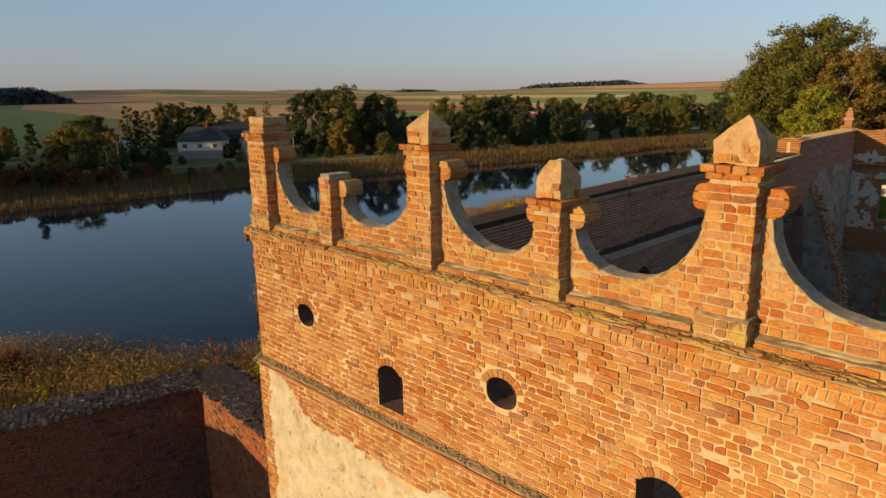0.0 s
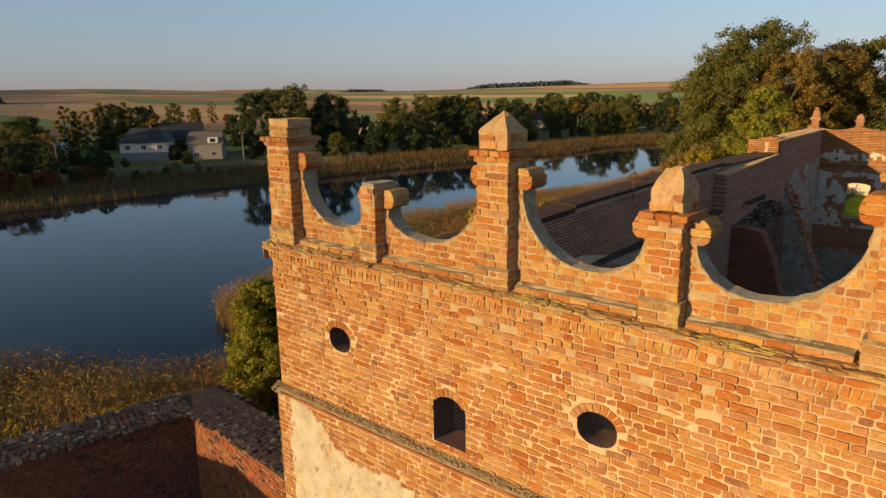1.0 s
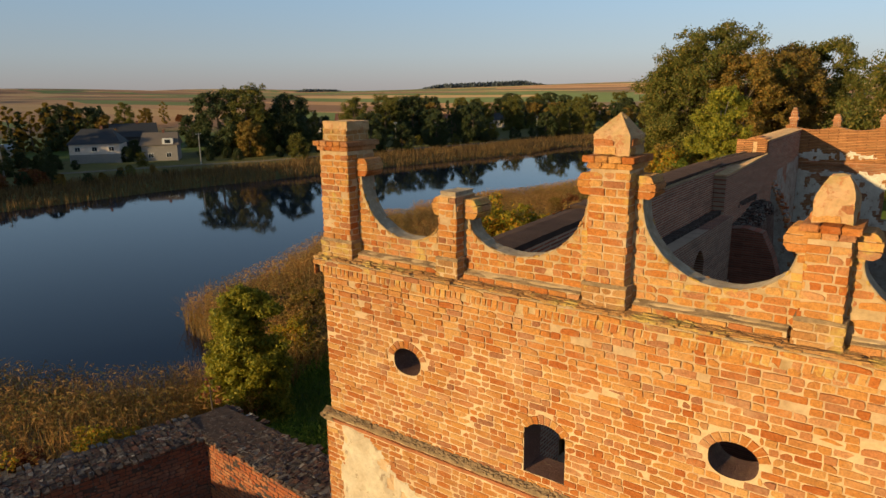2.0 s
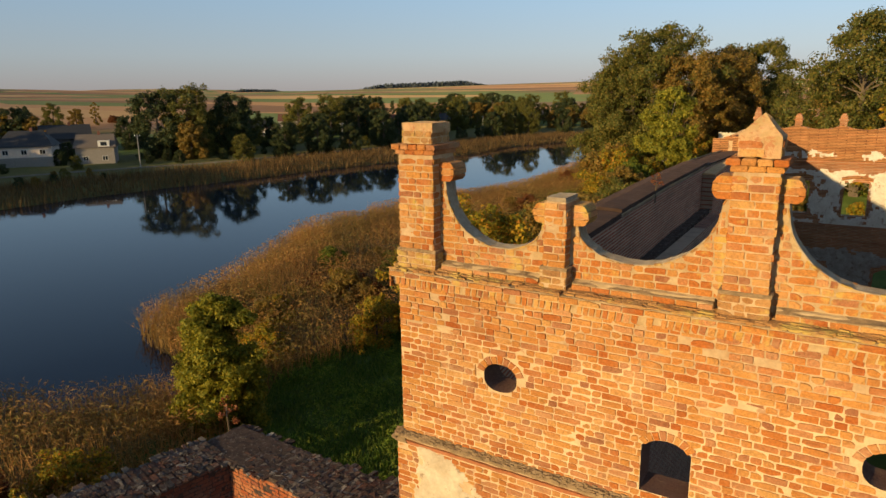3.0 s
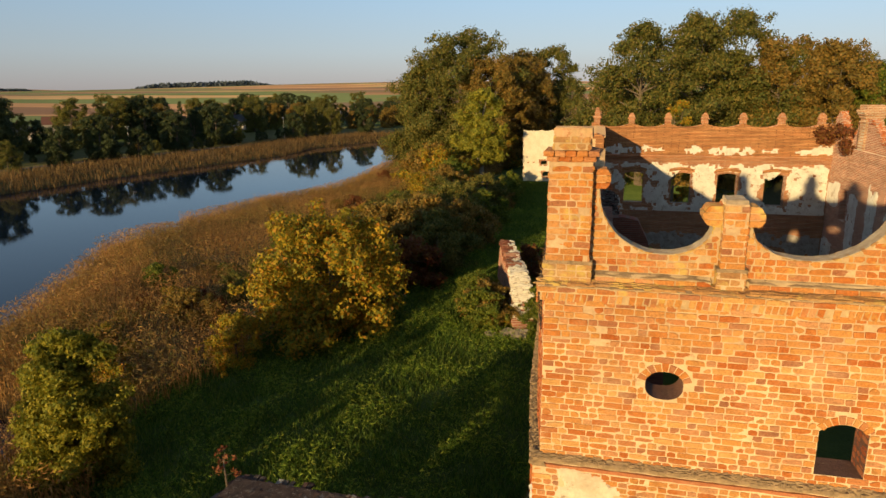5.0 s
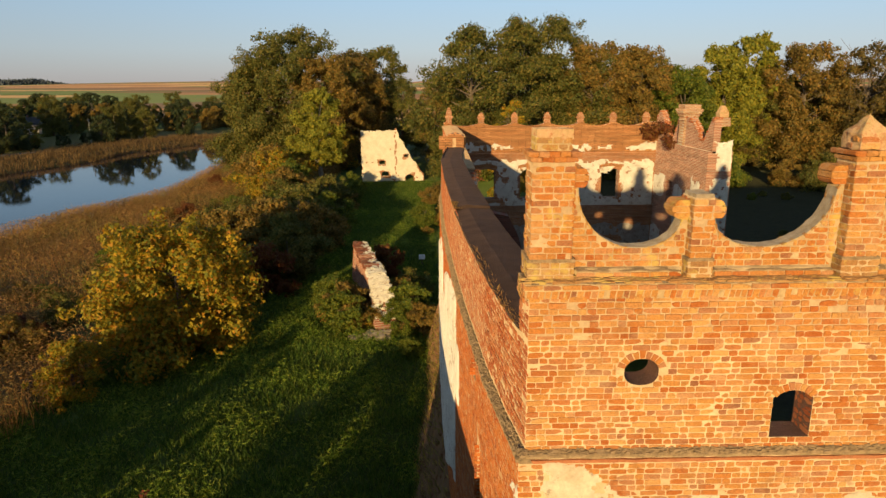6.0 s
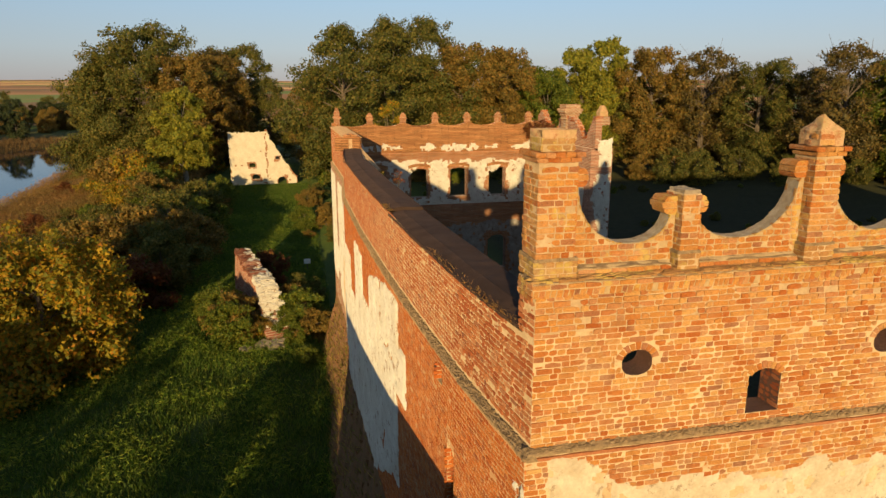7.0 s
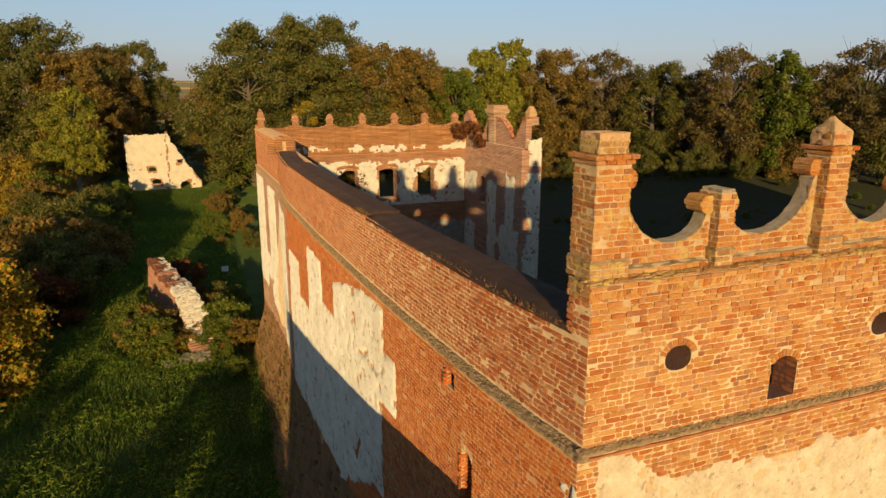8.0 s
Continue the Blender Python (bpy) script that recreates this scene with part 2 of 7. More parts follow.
def leaf_material(name, stops, through=0.35, patch=None):
    m, nt, b = material(name, 0.6)
    c = ramp(nt, any_random(nt), stops)
    c = mixc(nt, 0.6, c, ramp(nt, noise_of(nt, 0.35, 3), [(0.3, 0.5), (0.7, 1.0)]), "MULTIPLY")
    if patch:
        c = mixc(nt, ramp(nt, noise_of(nt, 0.16, 5, 0.65, offset=(4, 9, 0)), [(0.46, 0.0), (0.58, 0.8)]), c, patch)
    nt.links.new(c, b.inputs["Base Color"])
    tr = nt.nodes.new("ShaderNodeBsdfTranslucent")
    nt.links.new(c, tr.inputs[0])
    mx = nt.nodes.new("ShaderNodeMixShader")
    mx.inputs[0].default_value = through
    out = nt.nodes["Material Output"]
    nt.links.new(b.outputs[0], mx.inputs[1])
    nt.links.new(tr.outputs[0], mx.inputs[2])
    nt.links.new(mx.outputs[0], out.inputs[0])
    return m


LEAF_OAK = leaf_material("leaf_oak", [(0.0, (0.085, 0.105, 0.018)), (0.6, (0.18, 0.172, 0.034)), (1.0, (0.32, 0.225, 0.046))])
LEAF_YELLOW = leaf_material("leaf_yellow_green", [(0.0, (0.178, 0.205, 0.022)), (0.6, (0.339, 0.321, 0.036)), (1.0, (0.499, 0.375, 0.036))])
LEAF_AUTUMN = leaf_material("leaf_autumn", [(0.0, (0.145, 0.125, 0.026)), (0.5, (0.29, 0.19, 0.038)), (1.0, (0.45, 0.24, 0.048))])
LEAF_MAPLE = leaf_material("leaf_maple", [(0.0, (0.15, 0.18, 0.022)), (0.45, (0.38, 0.30, 0.026)), (0.8, (0.66, 0.39, 0.026)), (1.0, (0.62, 0.23, 0.024))], 0.42)
LEAF_GREEN = leaf_material("leaf_green", [(0.0, (0.078, 0.124, 0.016)), (0.6, (0.171, 0.202, 0.022)), (1.0, (0.310, 0.279, 0.031))])
# dull brown leaf, dimmed for the shade at the wood's right end
LEAF_DULL = leaf_material("leaf_withered", [(0.0, (0.09, 0.08, 0.022)), (0.5, (0.18, 0.13, 0.032)), (1.0, (0.28, 0.17, 0.04))], 0.25)
LEAF_POPLAR = leaf_material("leaf_poplar", [(0.0, (0.14, 0.11, 0.02)), (0.5, (0.32, 0.21, 0.03)), (1.0, (0.46, 0.27, 0.035))])
LEAF_WILLOW = leaf_material("leaf_willow", [(0.0, (0.13, 0.155, 0.017)), (0.5, (0.31, 0.285, 0.028)), (1.0, (0.50, 0.38, 0.035))], 0.45)
LEAF_RUST = leaf_material("leaf_rust", [(0.0, (0.34, 0.15, 0.05)), (0.5, (0.56, 0.26, 0.075)), (0.8, (0.72, 0.36, 0.10)), (1.0, (0.42, 0.30, 0.08))], 0.45)
LEAF_OLIVE = leaf_material("leaf_olive", [(0.0, (0.17, 0.14, 0.036)), (0.5, (0.35, 0.26, 0.06)), (0.8, (0.52, 0.35, 0.08)), (1.0, (0.27, 0.29, 0.055))], 0.45)
LEAF_HERB = leaf_material("leaf_herb", [(0.0, (0.11, 0.19, 0.018)), (0.5, (0.26, 0.36, 0.032)), (1.0, (0.47, 0.48, 0.058))], 0.4)
# bluish grey in place of haze over the distance
LEAF_HAZE = leaf_material("leaf_distant", [(0.0, (0.07, 0.085, 0.10)), (1.0, (0.10, 0.12, 0.13))], 0.1)
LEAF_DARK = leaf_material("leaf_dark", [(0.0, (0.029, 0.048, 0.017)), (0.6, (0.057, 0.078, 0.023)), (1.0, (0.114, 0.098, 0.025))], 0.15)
LEAF_RED = leaf_material("leaf_red", [(0.0, (0.16, 0.05, 0.02)), (0.6, (0.27, 0.085, 0.025)), (1.0, (0.26, 0.14, 0.03))])
REED = leaf_material("reed_blade", [(0.0, (0.34, 0.165, 0.052)), (0.5, (0.60, 0.295, 0.082)), (0.8, (0.76, 0.40, 0.11)), (1.0, (0.36, 0.29, 0.07))], 0.45, patch=(0.20, 0.13, 0.042))
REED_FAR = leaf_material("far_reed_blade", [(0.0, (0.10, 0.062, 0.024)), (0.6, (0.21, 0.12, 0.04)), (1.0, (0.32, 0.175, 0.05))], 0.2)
GRASS = leaf_material("grass_blade", [(0.0, (0.065, 0.13, 0.014)), (0.6, (0.145, 0.225, 0.025)), (1.0, (0.28, 0.30, 0.042))], 0.3)
MAT_BARK = mottled("bark", (0.12, 0.085, 0.055), (0.22, 0.17, 0.12), 3.0, fine=20)
MAT_BARK_PALE = mottled("pale_bark", (0.36, 0.30, 0.22), (0.24, 0.19, 0.14), 3.0, fine=20)

m_water, nt, b = material("lake_water", 0.04)
b.inputs["Base Color"].default_value = (0.005, 0.011, 0.024, 1)
b.inputs["IOR"].default_value = 1.33
b.inputs["Specular IOR Level"].default_value = 0.5
bump(nt, b, noise_of(nt, 0.9, 4, 0.6), 0.06, 0.03)

m_ground, nt, b = material("ground_cover", 0.95)
_a = nt.nodes.new("ShaderNodeAttribute"); _a.attribute_name = "field"
_r = nt.nodes.new("ShaderNodeAttribute"); _r.attribute_name = "reedbed"
_grass = mixc(nt, ramp(nt, noise_of(nt, 0.25, 6, 0.7), [(0.35, 0.0), (0.65, 1.0)]), (0.06, 0.095, 0.014), (0.11, 0.14, 0.024))
_grass = mixc(nt, 0.6, _grass, ramp(nt, noise_of(nt, 6, 6, 0.7), [(0.3, 0.4), (0.7, 1.0)]), "MULTIPLY")
_bed = mixc(nt, ramp(nt, noise_of(nt, 0.4, 6, 0.7), [(0.35, 0.0), (0.65, 1.0)]), (0.20, 0.12, 0.05), (0.13, 0.095, 0.035))
_vor = nt.nodes.new("ShaderNodeTexVoronoi")
_vor.inputs["Scale"].default_value = 1.0
_mp = nt.nodes.new("ShaderNodeMapping")
_mp.inputs["Rotation"].default_value = (0, 0, radians(24))
_mp.inputs["Scale"].default_value = (0.0032, 0.011, 0.0)
_g = nt.nodes.new("ShaderNodeNewGeometry")
nt.links.new(_g.outputs["Position"], _mp.inputs[0])
nt.links.new(_mp.outputs[0], _vor.inputs["Vector"])
_sep = nt.nodes.new("ShaderNodeSeparateColor")
nt.links.new(_vor.outputs["Color"], _sep.inputs[0])
_field = ramp(nt, _sep.outputs[0], [(0.0, (0.33, 0.17, 0.085)), (0.16, (0.10, 0.15, 0.035)), (0.32, (0.42, 0.23, 0.11)), (0.5, (0.21, 0.11, 0.062)), (0.64, (0.13, 0.17, 0.05)), (0.78, (0.48, 0.29, 0.13)), (0.9, (0.16, 0.10, 0.06))], "CONSTANT")
_field = mixc(nt, 0.12, _field, (0.11, 0.10, 0.045))
_field = mixc(nt, 0.5, _field, ramp(nt, noise_of(nt, 0.01, 6, 0.7), [(0.3, 0.5), (0.7, 1.0)]), "MULTIPLY")
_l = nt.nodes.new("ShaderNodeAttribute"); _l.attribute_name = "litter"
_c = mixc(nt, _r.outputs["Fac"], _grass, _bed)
# near-black ground colour stands in for the castle's shade on the park
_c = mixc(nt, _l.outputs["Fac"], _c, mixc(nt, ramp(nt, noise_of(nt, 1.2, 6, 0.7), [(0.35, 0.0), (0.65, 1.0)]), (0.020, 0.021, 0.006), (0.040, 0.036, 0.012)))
_c = mixc(nt, _a.outputs["Fac"], _c, _field)
nt.links.new(_c, b.inputs["Base Color"])
bump(nt, b, noise_of(nt, 3.0, 6, 0.7), 0.5, 0.15)


def plain(name, colour, rough=0.6, metal=0.0, vary=0.25, scale=3.0):
    m, nt, b = material(name, rough, metal)
    c = mixc(nt, 1.0, colour, ramp(nt, noise_of(nt, scale, 5, 0.6), [(0.3, 1.0 - vary), (0.7, 1.0)]), "MULTIPLY")
    nt.links.new(c, b.inputs["Base Color"])
    return m


MAT_HOUSE_WALL = plain("house_render", (0.86, 0.72, 0.60), 0.9)
MAT_ROOF_OLD = plain("roof_weathered", (0.17, 0.135, 0.11), 0.8)
MAT_HOUSE_GREY = plain("house_grey", (0.36, 0.32, 0.28), 0.9)
MAT_ROOF_DARK = plain("roof_dark", (0.05, 0.05, 0.055), 0.7)
MAT_ROOF_RED = plain("roof_red", (0.16, 0.07, 0.05), 0.8)
MAT_ROOF_METAL = plain("roof_sheet", (0.45, 0.48, 0.5), 0.45, 0.2)
MAT_FRAME = plain("window_paint", (0.7, 0.68, 0.64), 0.5)
MAT_PANE = plain("window_glass", (0.02, 0.025, 0.03), 0.08, 0.0, 0.1)
MAT_CONCRETE = plain("pole_concrete", (0.34, 0.32, 0.29), 0.9)
MAT_TRACK = plain("track_gravel", (0.17, 0.15, 0.12), 0.95, 0.0, 0.4, 0.5)
MAT_EARTH = mottled("earth_and_brick", (0.30, 0.14, 0.06), (0.17, 0.10, 0.045), 1.5, relief=0.9, fine=9, spots=(0.6, (0.06, 0.07, 0.02)))
MAT_SIGN = plain("sign_white", (0.8, 0.8, 0.78), 0.5, 0.0, 0.1)

# ---- building helpers ----
from mathutils.geometry import tessellate_polygon

RNG = random.Random(7)


def mesh_of(verts, faces, smooth=False):
    me = bpy.data.meshes.new("mesh")
    me.from_pydata([tuple(v) for v in verts], [], faces)
    if smooth:
        me.polygons.foreach_set("use_smooth", [True] * len(me.polygons))
    me.update()
    return me


def array_mesh(co, per, smooth=False):
    """A mesh of loose polygons of `per` corners each, from an array of corners."""
    me = bpy.data.meshes.new("mesh")
    n = len(co)
    me.vertices.add(n)
    me.vertices.foreach_set("co", np.ascontiguousarray(co, dtype=np.float32).ravel())
    me.loops.add(n)
    me.loops.foreach_set("vertex_index", np.arange(n, dtype=np.int32))
    me.polygons.add(n // per)
    me.polygons.foreach_set("loop_start", np.arange(0, n, per, dtype=np.int32))
    me.update(calc_edges=True)
    return me


def part(name, data, mat, parent=None, label="", m=None):
    """One mesh object, from a bmesh or a mesh, under a thing or a part."""
    if isinstance(data, bmesh.types.BMesh):
        me = bpy.data.meshes.new(name)
        data.to_mesh(me)
        data.free()
        data = me
    if mat and not data.materials:
        data.materials.append(mat)
    ob = new(name, data)
    if m is not None:
        ob.matrix_basis = m
    if parent:
        ob.parent = parent
    if label:
        tagged(ob, label)
    return ob


def thing(name, m, label, category, group="", kind=""):
    ob = new(name)
    ob.empty_display_size = 0.2
    ob.matrix_basis = m
    return tagged(ob, label, category, group, kind)


def plane_frame(origin, along, out):
    """u along, v up, w outwards, as a matrix."""
    u, w = Vector(along).normalized(), Vector(out).normalized()
    v = Vector((0, 0, 1))
    return Matrix(((u.x, v.x, w.x, origin[0]), (u.y, v.y, w.y, origin[1]), (u.z, v.z, w.z, origin[2]), (0, 0, 0, 1)))


def slab(outline, depth, m, holes=(), front=0.0, face=None, jamb=None):
    """A solid of that outline (u, v), from w = front back to front - depth, with openings right through it."""
    loops = [list(outline)] + [list(h) for h in holes]
    flat = [p for l in loops for p in l]
    tris = tessellate_polygon([[Vector((x, y, 0)) for x, y in l] for l in loops])
    n = len(flat)
    verts = [m @ Vector((x, y, front)) for x, y in flat] + [m @ Vector((x, y, front - depth)) for x, y in flat]
    faces = [tuple(t) for t in tris] + [tuple(i + n for i in reversed(t)) for t in tris]
    start = 0
    for l in loops:
        k = len(l)
        for i in range(k):
            a, b = start + i, start + (i + 1) % k
            faces.append((a, b, b + n, a + n))
        start += k
    me = mesh_of(verts, faces)
    bm = bmesh.new()
    bm.from_mesh(me)
    bmesh.ops.recalc_face_normals(bm, faces=bm.faces)
    bm.to_mesh(me)
    bm.free()
    if jamb:                                   # the openings' reveals have a material of their own
        me.materials.append(face)
        me.materials.append(jamb)
        for f in me.polygons[2 * len(tris) + len(outline):]:
            f.material_index = 1
    return me


def oval(cx, cz, w, h, n=28, square=2.4):
    out = []
    for i in range(n):
        a = 2 * math.pi * i / n
        c, s = math.cos(a), math.sin(a)
        out.append((cx + w / 2 * math.copysign(abs(c) ** (2 / square), c), cz + h / 2 * math.copysign(abs(s) ** (2 / square), s)))
    return out


def arched(x0, x1, z0, z1, rise, n=10):
    pts = [(x0, z0), (x1, z0)]
    for i in range(n + 1):
        f = i / n
        pts.append((x1 + (x0 - x1) * f, z1 - rise + rise * (1 - (2 * f - 1) ** 2)))
    return pts


def box_mesh(x0, x1, y0, y1, z0, z1, bevel=0.0, wobble=0.0, seed=0):
    bm = bmesh.new()
    bmesh.ops.create_cube(bm, size=1)
    for v in bm.verts:
        v.co = Vector((x0 + (v.co.x + .5) * (x1 - x0), y0 + (v.co.y + .5) * (y1 - y0), z0 + (v.co.z + .5) * (z1 - z0)))
    if bevel:
        bmesh.ops.bevel(bm, geom=list(bm.edges), offset=bevel, segments=2, affect="EDGES", profile=0.6)
    if wobble:
        r = random.Random(seed)
        for v in bm.verts:
            v.co += Vector((r.uniform(-1, 1), r.uniform(-1, 1), r.uniform(-1, 1))) * wobble
    return bm


BRICK_L, BRICK_H, BRICK_W, JOINT = 0.272, 0.0875, 0.13, 0.0125
COURSE = BRICK_H + JOINT


def brick_verts(cu, cv, w, h, r, proud=0.010, back=0.02, wear=0.008):
    """Eight corners of a worn brick in the wall's frame."""
    j = lambda a: r.uniform(-a, a)
    lift = proud + j(min(0.005, proud * .8)) - (proud * .4 if r.random() < .06 else 0)
    tilt = j(min(0.004, proud * .5))
    out = []
    for su, sv in ((-1, -1), (1, -1), (1, 1), (-1, 1)):
        out.append((cu + su * w / 2 + j(wear * .6), cv + sv * h / 2 + j(wear * .6), -back))
    for su, sv in ((-1, -1), (1, -1), (1, 1), (-1, 1)):
        out.append((cu + su * (w / 2 - 0.004) + j(wear * .7), cv + sv * (h / 2 - 0.004) + j(wear * .5), lift + su * tilt))
    return out


def ragged_brick(cu, cv, w, h, r, proud=0.010, back=0.02):
    """A worn brick with chipped corners and uneven edges: eight points round its back, eight round its face."""
    j = lambda a: r.uniform(-a, a)
    lift = proud + j(proud * .6) - (proud * .7 if r.random() < .10 else 0)
    tu, tv = j(min(0.005, proud * .5)), j(min(0.004, proud * .4))
    rim, face = [], []
    for su, sv in ((-1, -1), (0, -1), (1, -1), (1, 0), (1, 1), (0, 1), (-1, 1), (-1, 0)):
        chip = (r.uniform(.0, .004) if r.random() < .86 else r.uniform(.005, .022)) if su and sv else 0.0
        u, v = su * (w / 2 - min(chip, w * .2)) + j(.004), sv * (h / 2 - min(chip, h * .25)) + j(.003)
        rim.append((cu + u, cv + v, -back))
        face.append((cu + u * .985 - su * .002, cv + v * .97 - sv * .001, lift + su * tu + sv * tv - (.004 if su and sv else 0)))
    return rim + face


RAGGED_FACES = ((8, 9, 10, 11, 12, 13, 14, 15),) + tuple((i, (i + 1) % 8, 8 + (i + 1) % 8, 8 + i) for i in range(8))
BRICK_FACES = ((4, 5, 6, 7), (0, 1, 5, 4), (1, 2, 6, 5), (2, 3, 7, 6), (3, 0, 4, 7))


def courses(u0, u1, v0, v1, fits, r, phase=0, cuts=()):
    """Bricks (u, v, w, h) of alternate stretchers and headers, course by course, where they fit."""
    out = []
    rows = int((v1 - v0) / COURSE + 0.2)
    for k in range(rows):
        v = v0 + (k + 0.5) * COURSE
        u = u0 - (0.0, 0.21, 0.07, 0.26)[(k + phase) % 4] + r.uniform(-0.03, 0.03)
        long = (k + phase) % 2 == 0
        while u < u1:
            w = (BRICK_L if long else BRICK_W) * r.uniform(0.96, 1.04)
            a, b = max(u, u0), min(u + w, u1)
            u += w + JOINT
            long = False if long and r.random() < 0.9 else r.random() < 0.62
            if b - a < 0.045:
                continue
            dv = r.uniform(-0.004, 0.004)
            for ca, cb, va, vb in cuts:                 # bricks cut to an opening's straight sides
                if va < v < vb and a < cb and b > ca:
                    if ca - a > 0.03:
                        out.append(((a + ca) / 2, v + dv, ca - a, BRICK_H))
                    a = cb
            if b - a < 0.03:
                continue
            c1, c2 = a + (b - a) * .36, a + (b - a) * .64
            d1, d2 = a + (b - a) * .2, a + (b - a) * .8
            for (p, q) in ((a, b), (a, d2), (d1, b), (a, c2), (c1, b), (a, c1), (c2, b), (a, d1), (d2, b)):
                if q - p < .025:
                    continue
                if all(fits(x, y) for x in (p, q) for y in (v - .04, v + .04)):
                    out.append(((p + q) / 2, v + dv, q - p, BRICK_H * r.uniform(0.93, 1.05)))
                    break
    return out


POOL = {}


def pooled(kind, mat):
    key = (kind, mat.name, RNG.randrange(9))
    if key not in POOL:
        r = random.Random(str(key))
        me = mesh_of(ragged_brick(0, 0, BRICK_L if kind == "long" else BRICK_W, BRICK_H, r), RAGGED_FACES)
        me.materials.append(mat)
        POOL[key] = me
    return POOL[key]


def lay(specs, m, mat, parent, single=0, near=(0, 0), seed=1, proud=0.010, extra=None, far=99.0):
    """Lays bricks on a wall: those nearest to `near` as pieces of their own, the rest as one mesh."""
    r = random.Random(seed)
    order = sorted(specs, key=lambda s: (s[0] - near[0]) ** 2 + (s[1] - near[1]) ** 2)
    count, verts, faces = 0, [], []
    for cu, cv, w, h in order:
        kind = "long" if abs(w - BRICK_L) < 0.02 else "short" if abs(w - BRICK_W) < 0.012 else ""
        if kind and count < single:
            part("brick", pooled(kind, mat), mat, parent, m=m @ Matrix.Translation((cu, cv, r.uniform(-.004, .004))))
            count += 1
            continue
        i = len(verts)
        ragged = math.hypot(cu - near[0], cv - near[1]) < far           # plainer bricks where they are far off
        verts += [m @ Vector(p) for p in (ragged_brick if ragged else brick_verts)(cu, cv, w, h, r, proud)]
        faces += [tuple(i + k for k in f) for f in (RAGGED_FACES if ragged else BRICK_FACES)]
    for pts in (extra or ()):
        i = len(verts)
        verts += [m @ Vector(p) for p in pts]
        faces += [tuple(i + k for k in f) for f in BRICK_FACES]
    if faces:
        ob = part("brickwork", mesh_of(verts, faces), mat, parent)
        tagged(ob, kind="stuff")


def voussoirs(cx, cz, w, h, a0, a1, n, r, length=0.13, lift=0.016):
    """Bricks on edge round an opening, as corner lists."""
    out = []
    for i in range(n):
        a, b = (a0 + (a1 - a0) * (i + f) / n for f in (0.05, 0.95))
        ring = lambda t, g: (cx + (w / 2 + g) * math.cos(t), cz + (h / 2 + g) * math.sin(t))
        g0, g1 = 0.006, length * r.uniform(0.95, 1.15)
        base = [ring(a, g0), ring(b, g0), ring(b, g1), ring(a, g1)]
        lo = [(x, z, -0.02) for x, z in base]
        mid = Vector((sum(p[0] for p in base) / 4, sum(p[1] for p in base) / 4))
        hi = [(*(mid + (Vector(p) - mid) * 0.9), lift + r.uniform(-.004, .004)) for p in base]
        out.append(lo + hi)
    return out


def crust(u0, u1, v0, v1, m, cover, step=0.06, thick=0.025, seed=0.0, name="plaster", mat=None, parent=None, label="", pits=0.42, grain=1.0, amp=0.55):
    """Plaster that still clings to a wall: a thin uneven skin with a ragged edge where cover(u, v) > 0."""
    nu, nv = int((u1 - u0) / step) + 1, int((v1 - v0) / step) + 1
    idx, verts, faces = {}, [], []
    val = {}
    for i in range(nu):
        for j in range(nv):
            u, v = u0 + i * step, v0 + j * step
            n = noise.fractal(Vector((u * 1.1 * grain + seed, v * 1.1 * grain, seed)), 0.9, 2.2, 5)
            pit = max(noise.noise(Vector((u * 5.5 * grain, v * 4.2 * grain, seed + 9))), noise.noise(Vector((u * 2.1 * grain, v * 3.4 * grain, seed + 4))) - 0.06)
            val[i, j] = cover(u, v) + n * amp - 5.0 * max(0.0, pit - pits)
    def vert(i, j):
        if (i, j) not in idx:
            edge = min(val.get((i + a, j + b), -1) for a in (-1, 0, 1) for b in (-1, 0, 1))
            u, v = u0 + i * step, v0 + j * step
            w = 0.004 if edge <= 0 else thick + 0.012 * noise.noise(Vector((u * 6, v * 6, seed + 3))) + 0.018 * noise.noise(Vector((u * 1.3, v * 1.3, seed))) + 0.012 * noise.noise(Vector((u * 11, v * 11, seed)))
            jj = 0.4 * step
            idx[i, j] = len(verts)
            verts.append(m @ Vector((u + RNG.uniform(-jj, jj) * (edge <= 0), v + RNG.uniform(-jj, jj) * (edge <= 0), w)))
        return idx[i, j]
    for i in range(nu - 1):
        for j in range(nv - 1):
            if min(val[i, j], val[i + 1, j], val[i + 1, j + 1], val[i, j + 1]) > 0:
                faces.append((vert(i, j), vert(i + 1, j), vert(i + 1, j + 1), vert(i, j + 1)))
    if faces:
        return part(name, mesh_of(verts, faces, True), mat or MAT_PLASTER, parent, label)


def rough_strip(u0, u1, profile, m, step=0.12, amp=0.015, seed=0):
    """A moulding along u with that (w, v) profile, chipped by noise."""
    n = max(2, int((u1 - u0) / step))
    verts, faces, k = [], [], len(profile)
    for i in range(n + 1):
        u = u0 + (u1 - u0) * i / n
        for (w, v) in profile:
            d = noise.noise_vector(Vector((u * 4 + seed, v * 9, w * 9))) * amp
            verts.append(m @ Vector((u, v + d.y, w + d.z * 1.5)))
    for i in range(n):
        for j in range(k):
            a, b = i * k + j, i * k + (j + 1) % k
            faces.append((a, b, b + k, a + k))
    faces += [tuple(range(k)), tuple(range(n * k + k - 1, n * k - 1, -1))]
    me = mesh_of(verts, faces)
    bm = bmesh.new()
    bm.from_mesh(me)
    bmesh.ops.recalc_face_normals(bm, faces=bm.faces)
    bm.to_mesh(me)
    bm.free()
    return me


